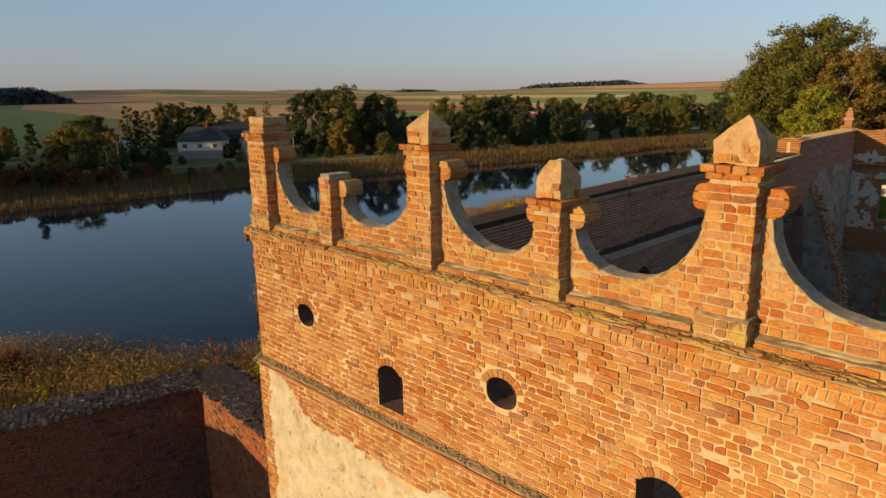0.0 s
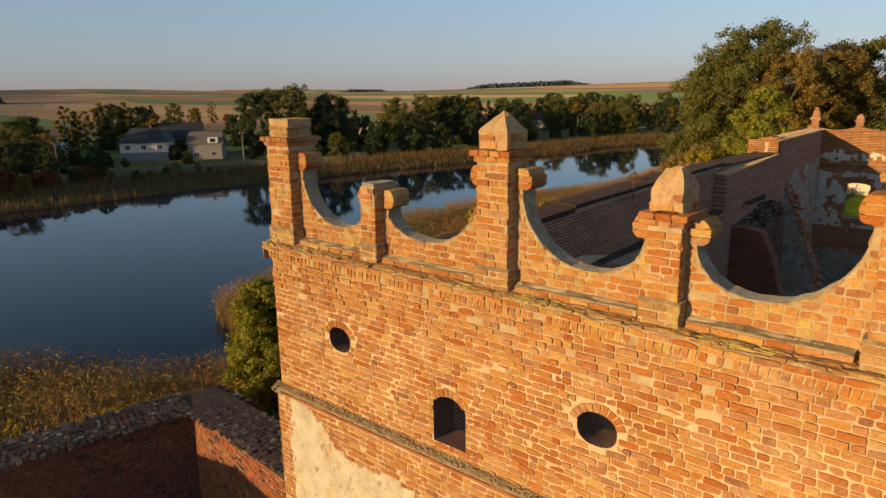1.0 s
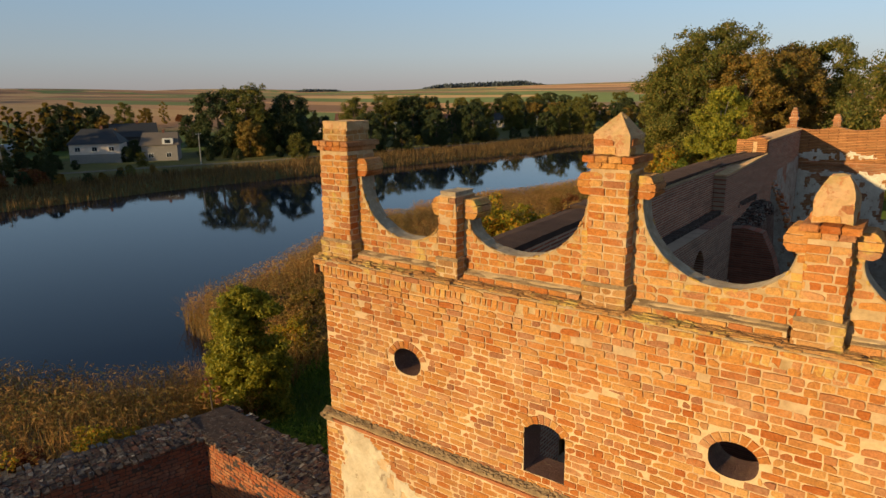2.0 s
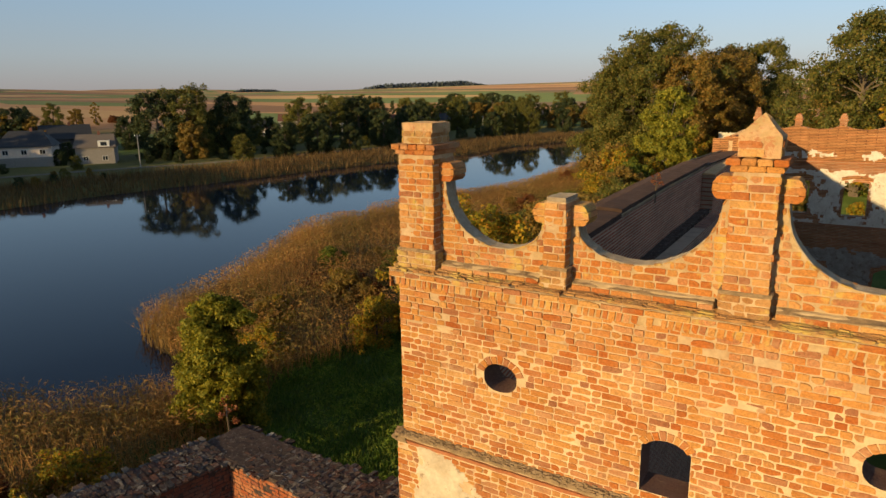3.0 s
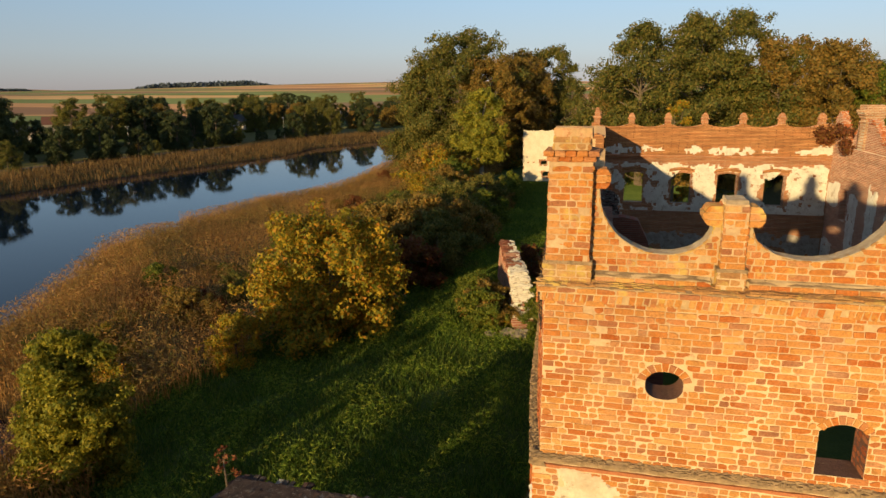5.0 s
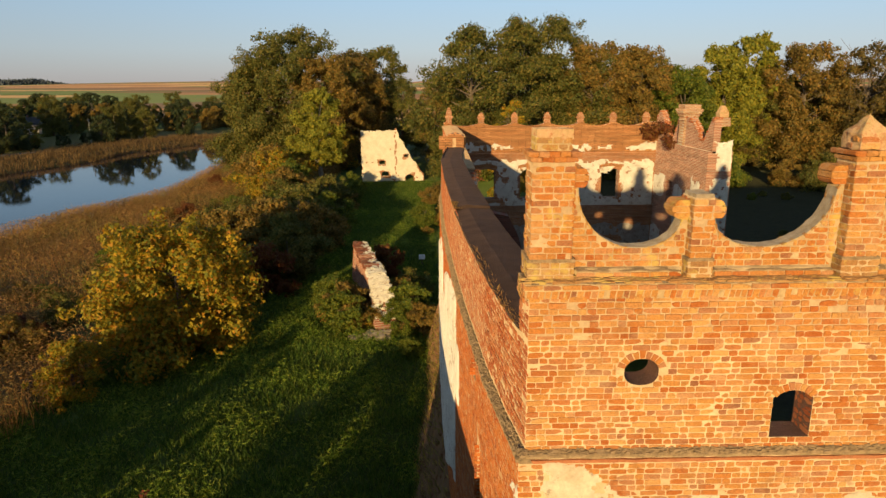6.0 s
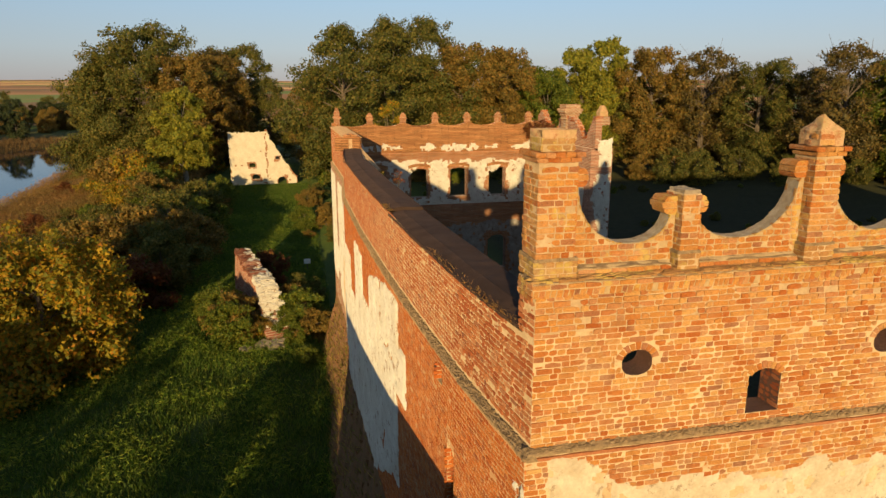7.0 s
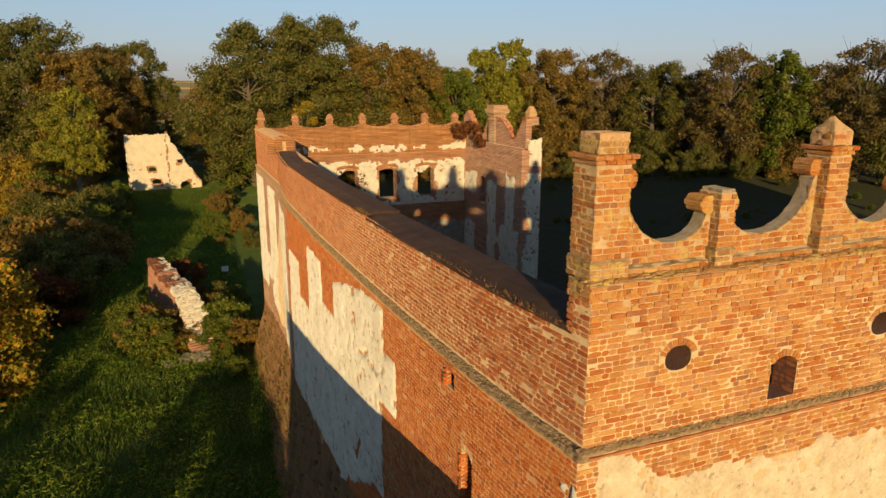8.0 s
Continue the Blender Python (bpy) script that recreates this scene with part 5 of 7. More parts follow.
# battered foot of the wall, half earth and half brick
foot = []
fy = [12 + 0.6 * i for i in range(64)]
for y in fy:
    t_ = float(np.interp(y, (12, 18, 34, 50), (6.9, 6.6, 5.4, 4.6)))
    x0 = float(np.interp(y, Bow.YS, Bow.XS)) - 0.08
    for k in range(7):
        f = k / 6
        n = noise.noise_vector(Vector((y * .9, f * 3, 2))) * (0.22 if 0 < k < 6 else 0)
        foot.append((x0 - 1.75 * f ** 1.3 + n.x, y, t_ * (1 - f) ** 1.15 - 0.8 * f + n.z))
part("batter", mesh_of(foot, [(i * 7 + k, i * 7 + k + 1, (i + 1) * 7 + k + 1, (i + 1) * 7 + k) for i in range(len(fy) - 1) for k in range(6)]), MAT_EARTH, wall_left, "sloping foot of earth and broken brick")

rbk = random.Random(66)
scree = []
for _ in range(420):
    y, f = rbk.uniform(12.5, 49), rbk.random()
    t_ = float(np.interp(y, (12, 18, 34, 50), (6.9, 6.6, 5.4, 4.6)))
    c = Vector((float(np.interp(y, Bow.YS, Bow.XS)) - 0.10 - 1.75 * f ** 1.3, y, t_ * (1 - f) ** 1.15 - 0.8 * f + .03))
    sx, sy, sz = rbk.uniform(.03, .10), rbk.uniform(.04, .14), rbk.uniform(.02, .06)
    scree.append([tuple(c + Vector((a * sx * rbk.uniform(.5, 1.2), b * sy * rbk.uniform(.5, 1.2), c_ * sz))) for c_ in (-1, 1) for a, b in ((-1, -1), (1, -1), (1, 1), (-1, 1))])
lay([], Matrix.Identity(4), MAT_EARTH, wall_left, extra=scree)
gr = []
for _ in range(2600):                                 # dry grass on the sloping foot
    y, f = rbk.uniform(12.5, 49), rbk.random() ** .6
    t_ = float(np.interp(y, (12, 18, 34, 50), (6.9, 6.6, 5.4, 4.6)))
    p = Vector((float(np.interp(y, Bow.YS, Bow.XS)) - 0.10 - 1.75 * f ** 1.3, y, t_ * (1 - f) ** 1.15 - 0.8 * f))
    a, h_ = rbk.uniform(0, 6.28), rbk.uniform(.12, .5)
    d = Vector((math.cos(a), math.sin(a), 0)) * .035
    gr += [p - d, p + d, p + Vector((rbk.gauss(-.12, .12), rbk.gauss(0, .14), h_))]
tagged(part("dry_grass", array_mesh(np.array([tuple(v) for v in gr]), 3), LEAF_OLIVE, wall_left, "dry grass on the sloping foot"), kind="stuff")

# ---- the low annex walls ----
A0, A1 = Vector((-18.16, 7.88, 0)), Vector((-12.3, 7.40, 0))
da = (A1 - A0).normalized()
am = plane_frame(A0, da, Vector((da.y, -da.x, 0)))
LA = (A1 - A0).length
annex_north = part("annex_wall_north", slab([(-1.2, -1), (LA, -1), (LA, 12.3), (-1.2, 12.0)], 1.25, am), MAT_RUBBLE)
tagged(annex_north, "low ruined annex wall of red brick with a rubble top", "wall", kind="structure")
lay(courses(0, LA, 6.0, 11.98, lambda u, v: True, random.Random(41)), am, MAT_BRICK_RED, annex_north, 120, (2, 12), 18)
B1 = Vector((-20.1, 0.2, 0))
B0 = Vector((-18.16, 7.88, 0))
db = (B0 - B1).normalized()
bmx = plane_frame(B1, db, Vector((db.y, -db.x, 0)))
LB = (B0 - B1).length
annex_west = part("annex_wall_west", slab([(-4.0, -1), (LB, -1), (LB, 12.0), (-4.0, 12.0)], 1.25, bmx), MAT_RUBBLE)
tagged(annex_west, "low annex wall of weathered dark red brick", "wall", kind="structure")
lay(courses(0.5, LB, 6.0, 11.98, lambda u, v: True, random.Random(42)), bmx, MAT_BRICK_DARK, annex_west, 120, (6, 12), 19)

# south wall out of view, added to keep the sun off the annex
annex_south = part("annex_wall_south", slab([(0, -1), (9.6, -1), (9.6, 13.0), (6, 12.6), (3, 12.9), (0, 12.2)], 1.0, plane_frame((-21.6, -3.6, 0), (1, -0.05, 0), (0.05, 1, 0))), MAT_FAR_BARE_Y)
tagged(annex_south, "unseen low annex wall of weathered brick, added to shade the yard", "wall", kind="structure")


def rubble_top(parent, m, u0, u1, w0, w1, z, n, seed):
    """Loose broken bricks and tiles bedded along a wall top."""
    r = random.Random(seed)
    verts, faces = [], []
    for k in range(n):
        u, w = r.uniform(u0, u1), r.uniform(w0, w1)
        if k % 4:                                       # most still lie in their old rows across the wall
            u, w = round(u / .155) * .155 + r.gauss(0, .012), round(w / .27) * .27 + r.gauss(0, .03)
        a, s = (math.pi / 2 if k % 4 else r.uniform(0, 3)) + r.gauss(0, .09), (r.uniform(.17, .27), r.uniform(.09, .135), r.uniform(.03, .06))
        rot = Euler((r.gauss(0, .08), r.gauss(0, .08), a)).to_matrix()
        i = len(verts)
        for dx in (-.5, .5):
            for dy in (-.5, .5):
                for dz in (-.5, .5):
                    q = rot @ Vector((dx * s[0], dy * s[1], dz * s[2]))
                    verts.append(m @ Vector((u + q.x, z(u) + q.z + s[2] * .2, w + q.y)))
        faces += [tuple(i + j for j in f) for f in ((0, 1, 3, 2), (4, 6, 7, 5), (0, 4, 5, 1), (2, 3, 7, 6), (0, 2, 6, 4), (1, 5, 7, 3))]
    tagged(part("rubble", mesh_of(verts, faces), MAT_LOOSE, parent, "loose broken bricks and tiles"), kind="stuff")


rubble_top(annex_north, am, -1.2, LA, -1.25, 0.0, lambda u: 12.0 + 0.3 * u / LA, 1700, 51)
rubble_top(annex_west, bmx, -1, LB, -1.25, 0.0, lambda u: 12.0, 1900, 52)

# ---- ground, lake and distance ----
NEAR = [(-69, -60), (-68, -20), (-68, 8), (-64.5, 12), (-59.5, 17), (-54.5, 19.8), (-49.5, 22.8), (-46.5, 26.2), (-48.5, 29.3), (-53.5, 30.4), (-57, 31.2), (-60.5, 32.6), (-62.5, 35), (-65.5, 41), (-67.5, 49), (-75.5, 67), (-79.5, 74), (-78.5, 82), (-74.5, 85), (-79, 91), (-75, 107), (-70, 118), (-69, 128), (-68, 136), (-69.5, 160), (-74, 196), (-86, 240), (-97, 272)]
FAR = [(-103, 268), (-118, 230), (-116, 203), (-125, 172), (-133, 140), (-136, 120), (-141, 100), (-145, 80), (-146, 54), (-149, 30), (-162, -20), (-164, -60)]
LAKE = np.array(NEAR + FAR, dtype=float)


def lake_distance(x, y):
    """Metres to the shore, negative over the water."""
    best = np.full(x.shape, 1e9)
    inside = np.zeros(x.shape, bool)
    n = len(LAKE)
    for i in range(n):
        (ax, ay), (bx, by) = LAKE[i], LAKE[(i + 1) % n]
        t = np.clip(((x - ax) * (bx - ax) + (y - ay) * (by - ay)) / ((bx - ax) ** 2 + (by - ay) ** 2), 0, 1)
        best = np.minimum(best, np.hypot(x - ax - t * (bx - ax), y - ay - t * (by - ay)))
        cross = (ay > y) != (by > y)
        inside ^= cross & (x < (bx - ax) * (y - ay) / (by - ay + 1e-12) + ax)
    return np.where(inside, -best, best)


def far_side(x, y):
    """Metres beyond the far bank."""
    return -(x + 158 - 0.2 * (y - 30))


def height(x, y):
    d = lake_distance(x, y)
    h = np.clip(d, -8, 9) * 0.16 - 1.35
    h = np.minimum(h, 0.0) + np.clip((y - 45) / 70, 0, 1) * 2.6 * np.clip((x + 62) / 25, 0, 1) * (d > 0)
    f = np.clip(far_side(x, y), 0, None)
    r = np.hypot(x + 120, y - 100)
    h = h + np.clip(f / 60, 0, 1) * 1.2 + 24 * (1 - np.exp(-(np.clip(r - 150, 0, None) / 900) ** 1.5))
    h = h + np.clip((r - 900) / 1500, 0, 1) * 14 * (np.sin(x * 0.0021 + y * 0.0013) + 0.6 * np.sin(x * 0.0012 - y * 0.0031 + 2))
    return h


def axis(lo, mid0, mid1, hi, fine, grow):
    a = list(np.arange(mid0, mid1, fine))
    s, v = fine, mid1
    while v < hi:
        a.append(v); s *= grow; v += s
    a.append(hi)
    s, v = fine, mid0
    while v > lo:
        s *= grow; v -= s; a.append(v)
    return np.array(sorted(set(a)))


gx, gy = axis(-4200, -170, 60, 4200, 2.0, 1.1), axis(-2500, -30, 200, 4800, 2.0, 1.1)
GX, GY = np.meshgrid(gx, gy, indexing="ij")
GZ = height(GX, GY)
rngn = np.random.default_rng(4)
GZ = GZ + rngn.normal(0, 0.05, GZ.shape) * (np.abs(GX) < 400)
nx, ny = len(gx), len(gy)
gi = np.arange(nx * ny).reshape(nx, ny)
quads = np.stack([gi[:-1, :-1], gi[1:, :-1], gi[1:, 1:], gi[:-1, 1:]], -1).reshape(-1, 4)
gme = bpy.data.meshes.new("ground")
gme.from_pydata(np.stack([GX, GY, GZ], -1).reshape(-1, 3).tolist(), [], quads.tolist())
gme.polygons.foreach_set("use_smooth", [True] * len(gme.polygons))
fld = np.clip((np.hypot(GX + 60, GY - 60) - 260) / 80, 0, 1)
dd = lake_distance(GX, GY)
rb = np.clip((np.where(GX < -100, 75, 26) - dd) / 8, 0, 1) * np.where(GX < -100, 0.45, 1.0) * (GX < -40)
shade_mask = np.clip((GX - 2) / 8, 0, 1) * np.clip((GY - 4) / 8, 0, 1) * (np.hypot(GX, GY) < 320)      # ivy ground of the park, its shade put into the colour
for nm, arr in (("field", fld), ("reedbed", rb), ("litter", shade_mask)):
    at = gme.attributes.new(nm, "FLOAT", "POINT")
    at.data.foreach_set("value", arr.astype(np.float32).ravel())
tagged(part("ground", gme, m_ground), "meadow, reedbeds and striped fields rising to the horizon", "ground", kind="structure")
wpts = [(-200, -80), (-40, -80), (-40, 300), (-200, 300)]
tagged(part("water", mesh_of([(x, y, -1.2) for x, y in wpts], [(0, 1, 2, 3)]), m_water), "still dark lake mirroring the sky", "lake", kind="structure")


def ground_z(x, y):
    return float(height(np.array([float(x)]), np.array([float(y)]))[0])


# ---- plants ----
def blades(pts, h, w, rng, lean=0.25, per=2):
    """Upright blades, each a tall narrow triangle, in tufts at the points."""
    n = len(pts)
    co = np.zeros((n * per, 3, 3), np.float32)
    p = np.repeat(pts, per, 0) + np.concatenate([rng.normal(0, w * 1.2, (n * per, 2)), np.zeros((n * per, 1))], 1)
    a = rng.uniform(0, 2 * np.pi, n * per)
    hh = np.repeat(h, per) * rng.uniform(0.7, 1.1, n * per)
    dx, dy = np.cos(a) * w / 2, np.sin(a) * w / 2
    co[:, 0] = p - np.stack([dx, dy, np.full(n * per, 0.1)], 1)
    co[:, 1] = p + np.stack([dx, dy, np.full(n * per, -0.1)], 1)
    co[:, 2] = p + np.stack([rng.normal(0, lean, n * per) * hh, rng.normal(0, lean, n * per) * hh, hh], 1)
    return array_mesh(co.reshape(-1, 3), 3)


def scatter(n, x0, x1, y0, y1, keep, rng):
    x, y = rng.uniform(x0, x1, n), rng.uniform(y0, y1, n)
    k = keep(x, y)
    x, y = x[k], y[k]
    return np.stack([x, y, height(x, y)], 1)


rn = np.random.default_rng(12)


def meadow_edge(y):
    """Where the mown meadow begins, east of the reeds and weeds."""
    return np.interp(y, (-10, 10, 22, 30, 40, 50, 62, 80), (-31, -33, -36, -40, -37.5, -36, -31, -30))


def reed_zone(x, y):
    d = lake_distance(x, y)
    wide = 17 + 9 * np.sin(y * 0.11) * 0.4 + np.clip((y - 30) / 30, 0, 1) * 9 - np.clip((y - 110) / 30, 0, 1) * 20
    thin = rn.random(x.shape) < np.interp(d, (7, 13), (1.0, 0.45))          # golden at the water, gappy behind
    return (d > 0.25) & (d < wide) & thin & (x > -120) & (x < meadow_edge(y))
pts = scatter(260000, -100, -22, -10, 260, reed_zone, rn)
pts[:, 2] = np.maximum(pts[:, 2], -1.3)
def plumes(pts, lo, hi, size, rng):
    """Loose plumes and bent leaves, small triangles at many angles, near the tops of the blades."""
    n = len(pts)
    c = pts + np.stack([rng.normal(0, .25, n), rng.normal(0, .25, n), rng.uniform(lo, hi, n)], 1)
    a = rng.normal(0, 1, (n, 3)) * np.array([1, 1, .6]); a /= np.linalg.norm(a, axis=1, keepdims=True)
    b_ = np.cross(a, rng.normal(0, 1, (n, 3))); b_ /= np.linalg.norm(b_, axis=1, keepdims=True)
    s = size * rng.uniform(.6, 1.4, n)[:, None]
    return array_mesh(np.stack([c - a * s, c + a * s * .8 + b_ * s * .2, c + b_ * s * .45], 1).reshape(-1, 3), 3)


tall = 1.0 + 0.5 * np.sin(pts[:, 0] * .23 + 1.7 * np.sin(pts[:, 1] * .17)) * np.sin(pts[:, 1] * .31)
tagged(part("reed_plumes", plumes(np.concatenate([pts, pts]), 1.0, 2.5, .20, rn), REED), "feathery dry reed plumes", "reeds", kind="stuff")
tagged(part("reeds", blades(pts[::2], 2.1 * tall[::2], 0.07, rn, 0.26, 2), REED), "dry golden-brown reeds along the lake shore", "reeds", kind="stuff")
pts = scatter(110000, -190, -95, 0, 290, lambda x, y: (lake_distance(x, y) > -0.5) & (lake_distance(x, y) < 22) & (x < -90), rn)
pts[:, 2] = np.maximum(pts[:, 2], -1.3)
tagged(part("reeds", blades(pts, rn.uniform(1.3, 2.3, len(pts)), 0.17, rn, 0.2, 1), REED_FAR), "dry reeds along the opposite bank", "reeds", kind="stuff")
pts = scatter(190000, -48, -12.9, 8, 126, lambda x, y: (lake_distance(x, y) > 4) & (x > meadow_edge(y) - 2.5) & ((x < -13.6) | (y > 52)), rn)
tagged(part("grass", blades(pts, rn.uniform(0.15, 0.5, len(pts)), 0.10, rn, 0.5, 2), GRASS), "long green meadow grass below the castle", "grass", kind="stuff")


def tube(bm, a, b, ra, rb, sides=7):
    ax = (Vector(b) - Vector(a)).normalized()
    q = ax.to_track_quat("Z", "Y").to_matrix()
    rings = []
    for c, r in ((a, ra), (b, rb)):
        rings.append([bm.verts.new(Vector(c) + q @ Vector((math.cos(2 * math.pi * i / sides) * r, math.sin(2 * math.pi * i / sides) * r, 0))) for i in range(sides)])
    for i in range(sides):
        bm.faces.new((rings[0][i], rings[0][(i + 1) % sides], rings[1][(i + 1) % sides], rings[1][i]))


def leaf_cloud(centres, radii, n, size, rng, hollow=0.3, flat=0.8):
    """Loose leaf clumps spread through many uneven tufts."""
    k = rng.choice(len(centres), n, p=(radii ** 2) / (radii ** 2).sum())
    v = rng.normal(0, 1, (n, 3))
    v /= np.linalg.norm(v, axis=1, keepdims=True)
    rad = radii[k] * (hollow + (1 - hollow) * rng.random(n) ** 0.5) * np.where(rng.random(n) < .3, rng.uniform(1.0, 1.6, n), rng.uniform(0.8, 1.15, n))
    c = centres[k] + v * rad[:, None] * np.array([1, 1, flat])
    t = rng.normal(0, 1, (n, 3)) + np.array([0, 0, -0.3])
    t = t - v * (t * v).sum(1, keepdims=True) * 0.7
    t /= np.linalg.norm(t, axis=1, keepdims=True)
    s = np.cross(t, v + rng.normal(0, 0.45, (n, 3))); s /= np.linalg.norm(s, axis=1, keepdims=True) + 1e-9
    L = size * rng.uniform(0.6, 1.3, n)[:, None]
    co = np.stack([c - t * L * .35 - s * L * .42, c - t * L * .35 + s * L * .42, c + t * L * .6], 1)
    return array_mesh(co.reshape(-1, 3), 3)


def tree_parts(p, h, spread, n, size, leaf, bark, seed, trunk=0.25, boughs=16, shape="round", bare=False):
    rng = np.random.default_rng(seed)
    r = random.Random(seed)
    bm = bmesh.new()
    base_r = h * 0.022 + min(0.05, h * 0.006)
    top = Vector((r.uniform(-.04, .04) * h, r.uniform(-.04, .04) * h, h * 0.75))
    mid = Vector((r.uniform(-.03, .03) * h, r.uniform(-.03, .03) * h, h * 0.4))
    tube(bm, (0, 0, -0.4), mid, base_r * 1.15, base_r * .75)
    tube(bm, mid, top, base_r * .75, base_r * .2)
    cs, rs = [], []
    for i in range(boughs):
        f = (i + 0.5) / boughs
        z = h * (trunk + (0.93 - trunk) * f)
        if shape == "cone":
            reach = spread * (1.02 - f) * r.uniform(.7, 1)
        elif shape == "column":
            reach = spread * math.sin(math.pi * (0.15 + 0.8 * f)) ** 0.6 * r.uniform(.5, .9)
        elif shape == "dense":
            reach = spread * math.sin(math.pi * (0.25 + 0.65 * f)) ** 0.7 * r.uniform(.15, .78)
        else:
            reach = spread * math.sqrt(max(0.05, 1 - (2 * f - 0.85) ** 2 / 1.6)) * r.uniform(.45, .95)
        a = i * 2.4 + r.uniform(-.5, .5)
        c = Vector((math.cos(a) * reach, math.sin(a) * reach, z))
        start = (mid if z < h * .55 else (mid + top) / 2) * 1.0
        start = Vector((start.x, start.y, min(start.z, z - .1 * h)))
        tube(bm, start, c, base_r * .2, base_r * .05, 5)
        if bare:
            for _ in range(5):
                e = c + Vector((r.uniform(-1, 1), r.uniform(-1, 1), r.uniform(-.2, 1.2))) * spread * .4
                tube(bm, (start + c) / 2 if r.random() < .5 else c, e, base_r * .1, base_r * .03, 4)
        cs.append(c)
        rs.append(spread * r.uniform(.28, .46) * {"round": 1, "dense": .92}.get(shape, .6) * (1.15 - 0.35 * f))
    cs.append(Vector((top.x, top.y, h * .9))); rs.append(spread * (.3 if shape == "round" else .16))
    part("trunk", bm, bark, p)
    if n:
        cn, rn_ = np.array([tuple(c) for c in cs]), np.array(rs)
        sub_c, sub_r = [], []
        for c, q in zip(cn, rn_):                       # ragged outline: each bough breaks into smaller tufts
            for _ in range(13):
                d = rng.normal(0, 1, 3); d /= np.linalg.norm(d)
                sub_c.append(c + d * q * rng.uniform(.2, 1.15) * np.array([1, 1, .75])); sub_r.append(q * rng.uniform(.26, .55))
        part("crown", leaf_cloud(np.array(sub_c), np.array(sub_r), n, size, rng), leaf, p)


def tree(x, y, h, spread, n, size, leaf, seed, label, trunk=0.25, boughs=16, shape="round", bark=None, category="tree", name="tree", bare=False, group=""):
    p = thing(name, Matrix.Translation((x, y, ground_z(x, y))), label, category, group)
    tree_parts(p, h, spread, n, size, leaf, bark or MAT_BARK, seed, trunk, boughs, shape, bare)
    return p


tree(-34, 48.5, 10.4, 6.6, 40000, 0.30, LEAF_MAPLE, 1, "broad maple turning yellow and orange beside the meadow", 0.08, 26)
tree(-38.3, 24.0, 8.9, 3.1, 64000, 0.19, LEAF_WILLOW, 2, "dense yellow-green shrubby willow at the reed edge", 0.03, 50, "dense", name="willow_bush", category="bush")
tree(-38.6, 14.6, 2.6, 2.2, 9000, 0.16, LEAF_MAPLE, 7, "orange and yellow bramble below the annex wall", 0.03, 14, name="bush", category="bush")
tree(-38.4, 40.0, 3.9, 2.4, 14000, 0.17, LEAF_MAPLE, 3, "small orange-leaved bush among the reeds", 0.05, 12, name="bush", category="bush")
tree(-33.5, 119, 18.6, 4.6, 34000, 0.33, LEAF_YELLOW, 4, "tall yellow-green tree near the ruined gable", 0.30, 20, bark=MAT_BARK_PALE)

# russet weeds and tall herbs between the reeds and the meadow
def weed_zone(x, y):
    d = lake_distance(x, y)
    wave = np.sin(x * .31 + 1.3 * np.sin(y * .19)) + np.sin(y * .27 + x * .11)
    return (d > 4) & (d < 36) & (x < meadow_edge(y)), wave
def patchy(sign):
    def keep(x, y):
        ok, wave = weed_zone(x, y)
        return ok & (sign * wave + rn.normal(0, .7, x.shape) > .15)
    return keep
for leaf, sign, words in ((LEAF_RUST, 1, "russet autumn weeds behind the reeds"), (LEAF_OLIVE, -1, "olive-brown dying weeds behind the reeds")):
    pts = np.repeat(scatter(100000, -84, -27, -4, 170, patchy(sign), rn), 3, 0)
    pts = pts + np.concatenate([rn.normal(0, .25, (len(pts), 2)), np.zeros((len(pts), 1))], 1)
    tagged(part("weeds", plumes(pts, .3, 2.3, .15, rn), leaf), words, "weeds", kind="stuff")
pts = scatter(60000, -48, -13.5, 6, 100, lambda x, y: (lake_distance(x, y) > 5) & (x > meadow_edge(y) - 1) & (np.sin(x * .9 + np.sin(y * .7)) + np.sin(y * .8 + x * .3) + rn.normal(0, .6, x.shape) > 0.2), rn)
tagged(part("herbs", plumes(np.repeat(pts, 4, 0), .08, .55, .15, rn), LEAF_HERB), "leafy green meadow herbs in clumps", "herbs", kind="stuff")

# bushes of the meadow and the wood's edge: a few kinds, then copies
BUSH = []
for i, (leaf, h, s, n) in enumerate(((LEAF_GREEN, 4, 2.6, 13000), (LEAF_AUTUMN, 4, 2.6, 13000), (LEAF_OAK, 5, 3.0, 15000), (LEAF_MAPLE, 3, 2.0, 10000), (LEAF_RED, 3, 2.0, 10000))):
    words = ("green bush at the meadow's edge", "brown autumn bush at the meadow's edge", "dark green bush in the thicket", "yellow-orange bush in the meadow grass", "low red-leaved shrub beside the ruin")[i]
    BUSH.append((tree(-40 - 4 * i, 118 + 3 * i, h, s, n, 0.20 if h > 3 else 0.16, leaf, 40 + i, words, 0.02, 16, category="bush", name="bush", group="meadow bushes"), h))


def copy_of(pair, x, y, h, turn, sink=0.2):
    p, h0 = pair
    c = copy_thing(p, Matrix.Translation((x, y, ground_z(x, y) - sink)) @ Matrix.Rotation(turn, 4, "Z"))
    c.scale = (h / h0,) * 3
    return c


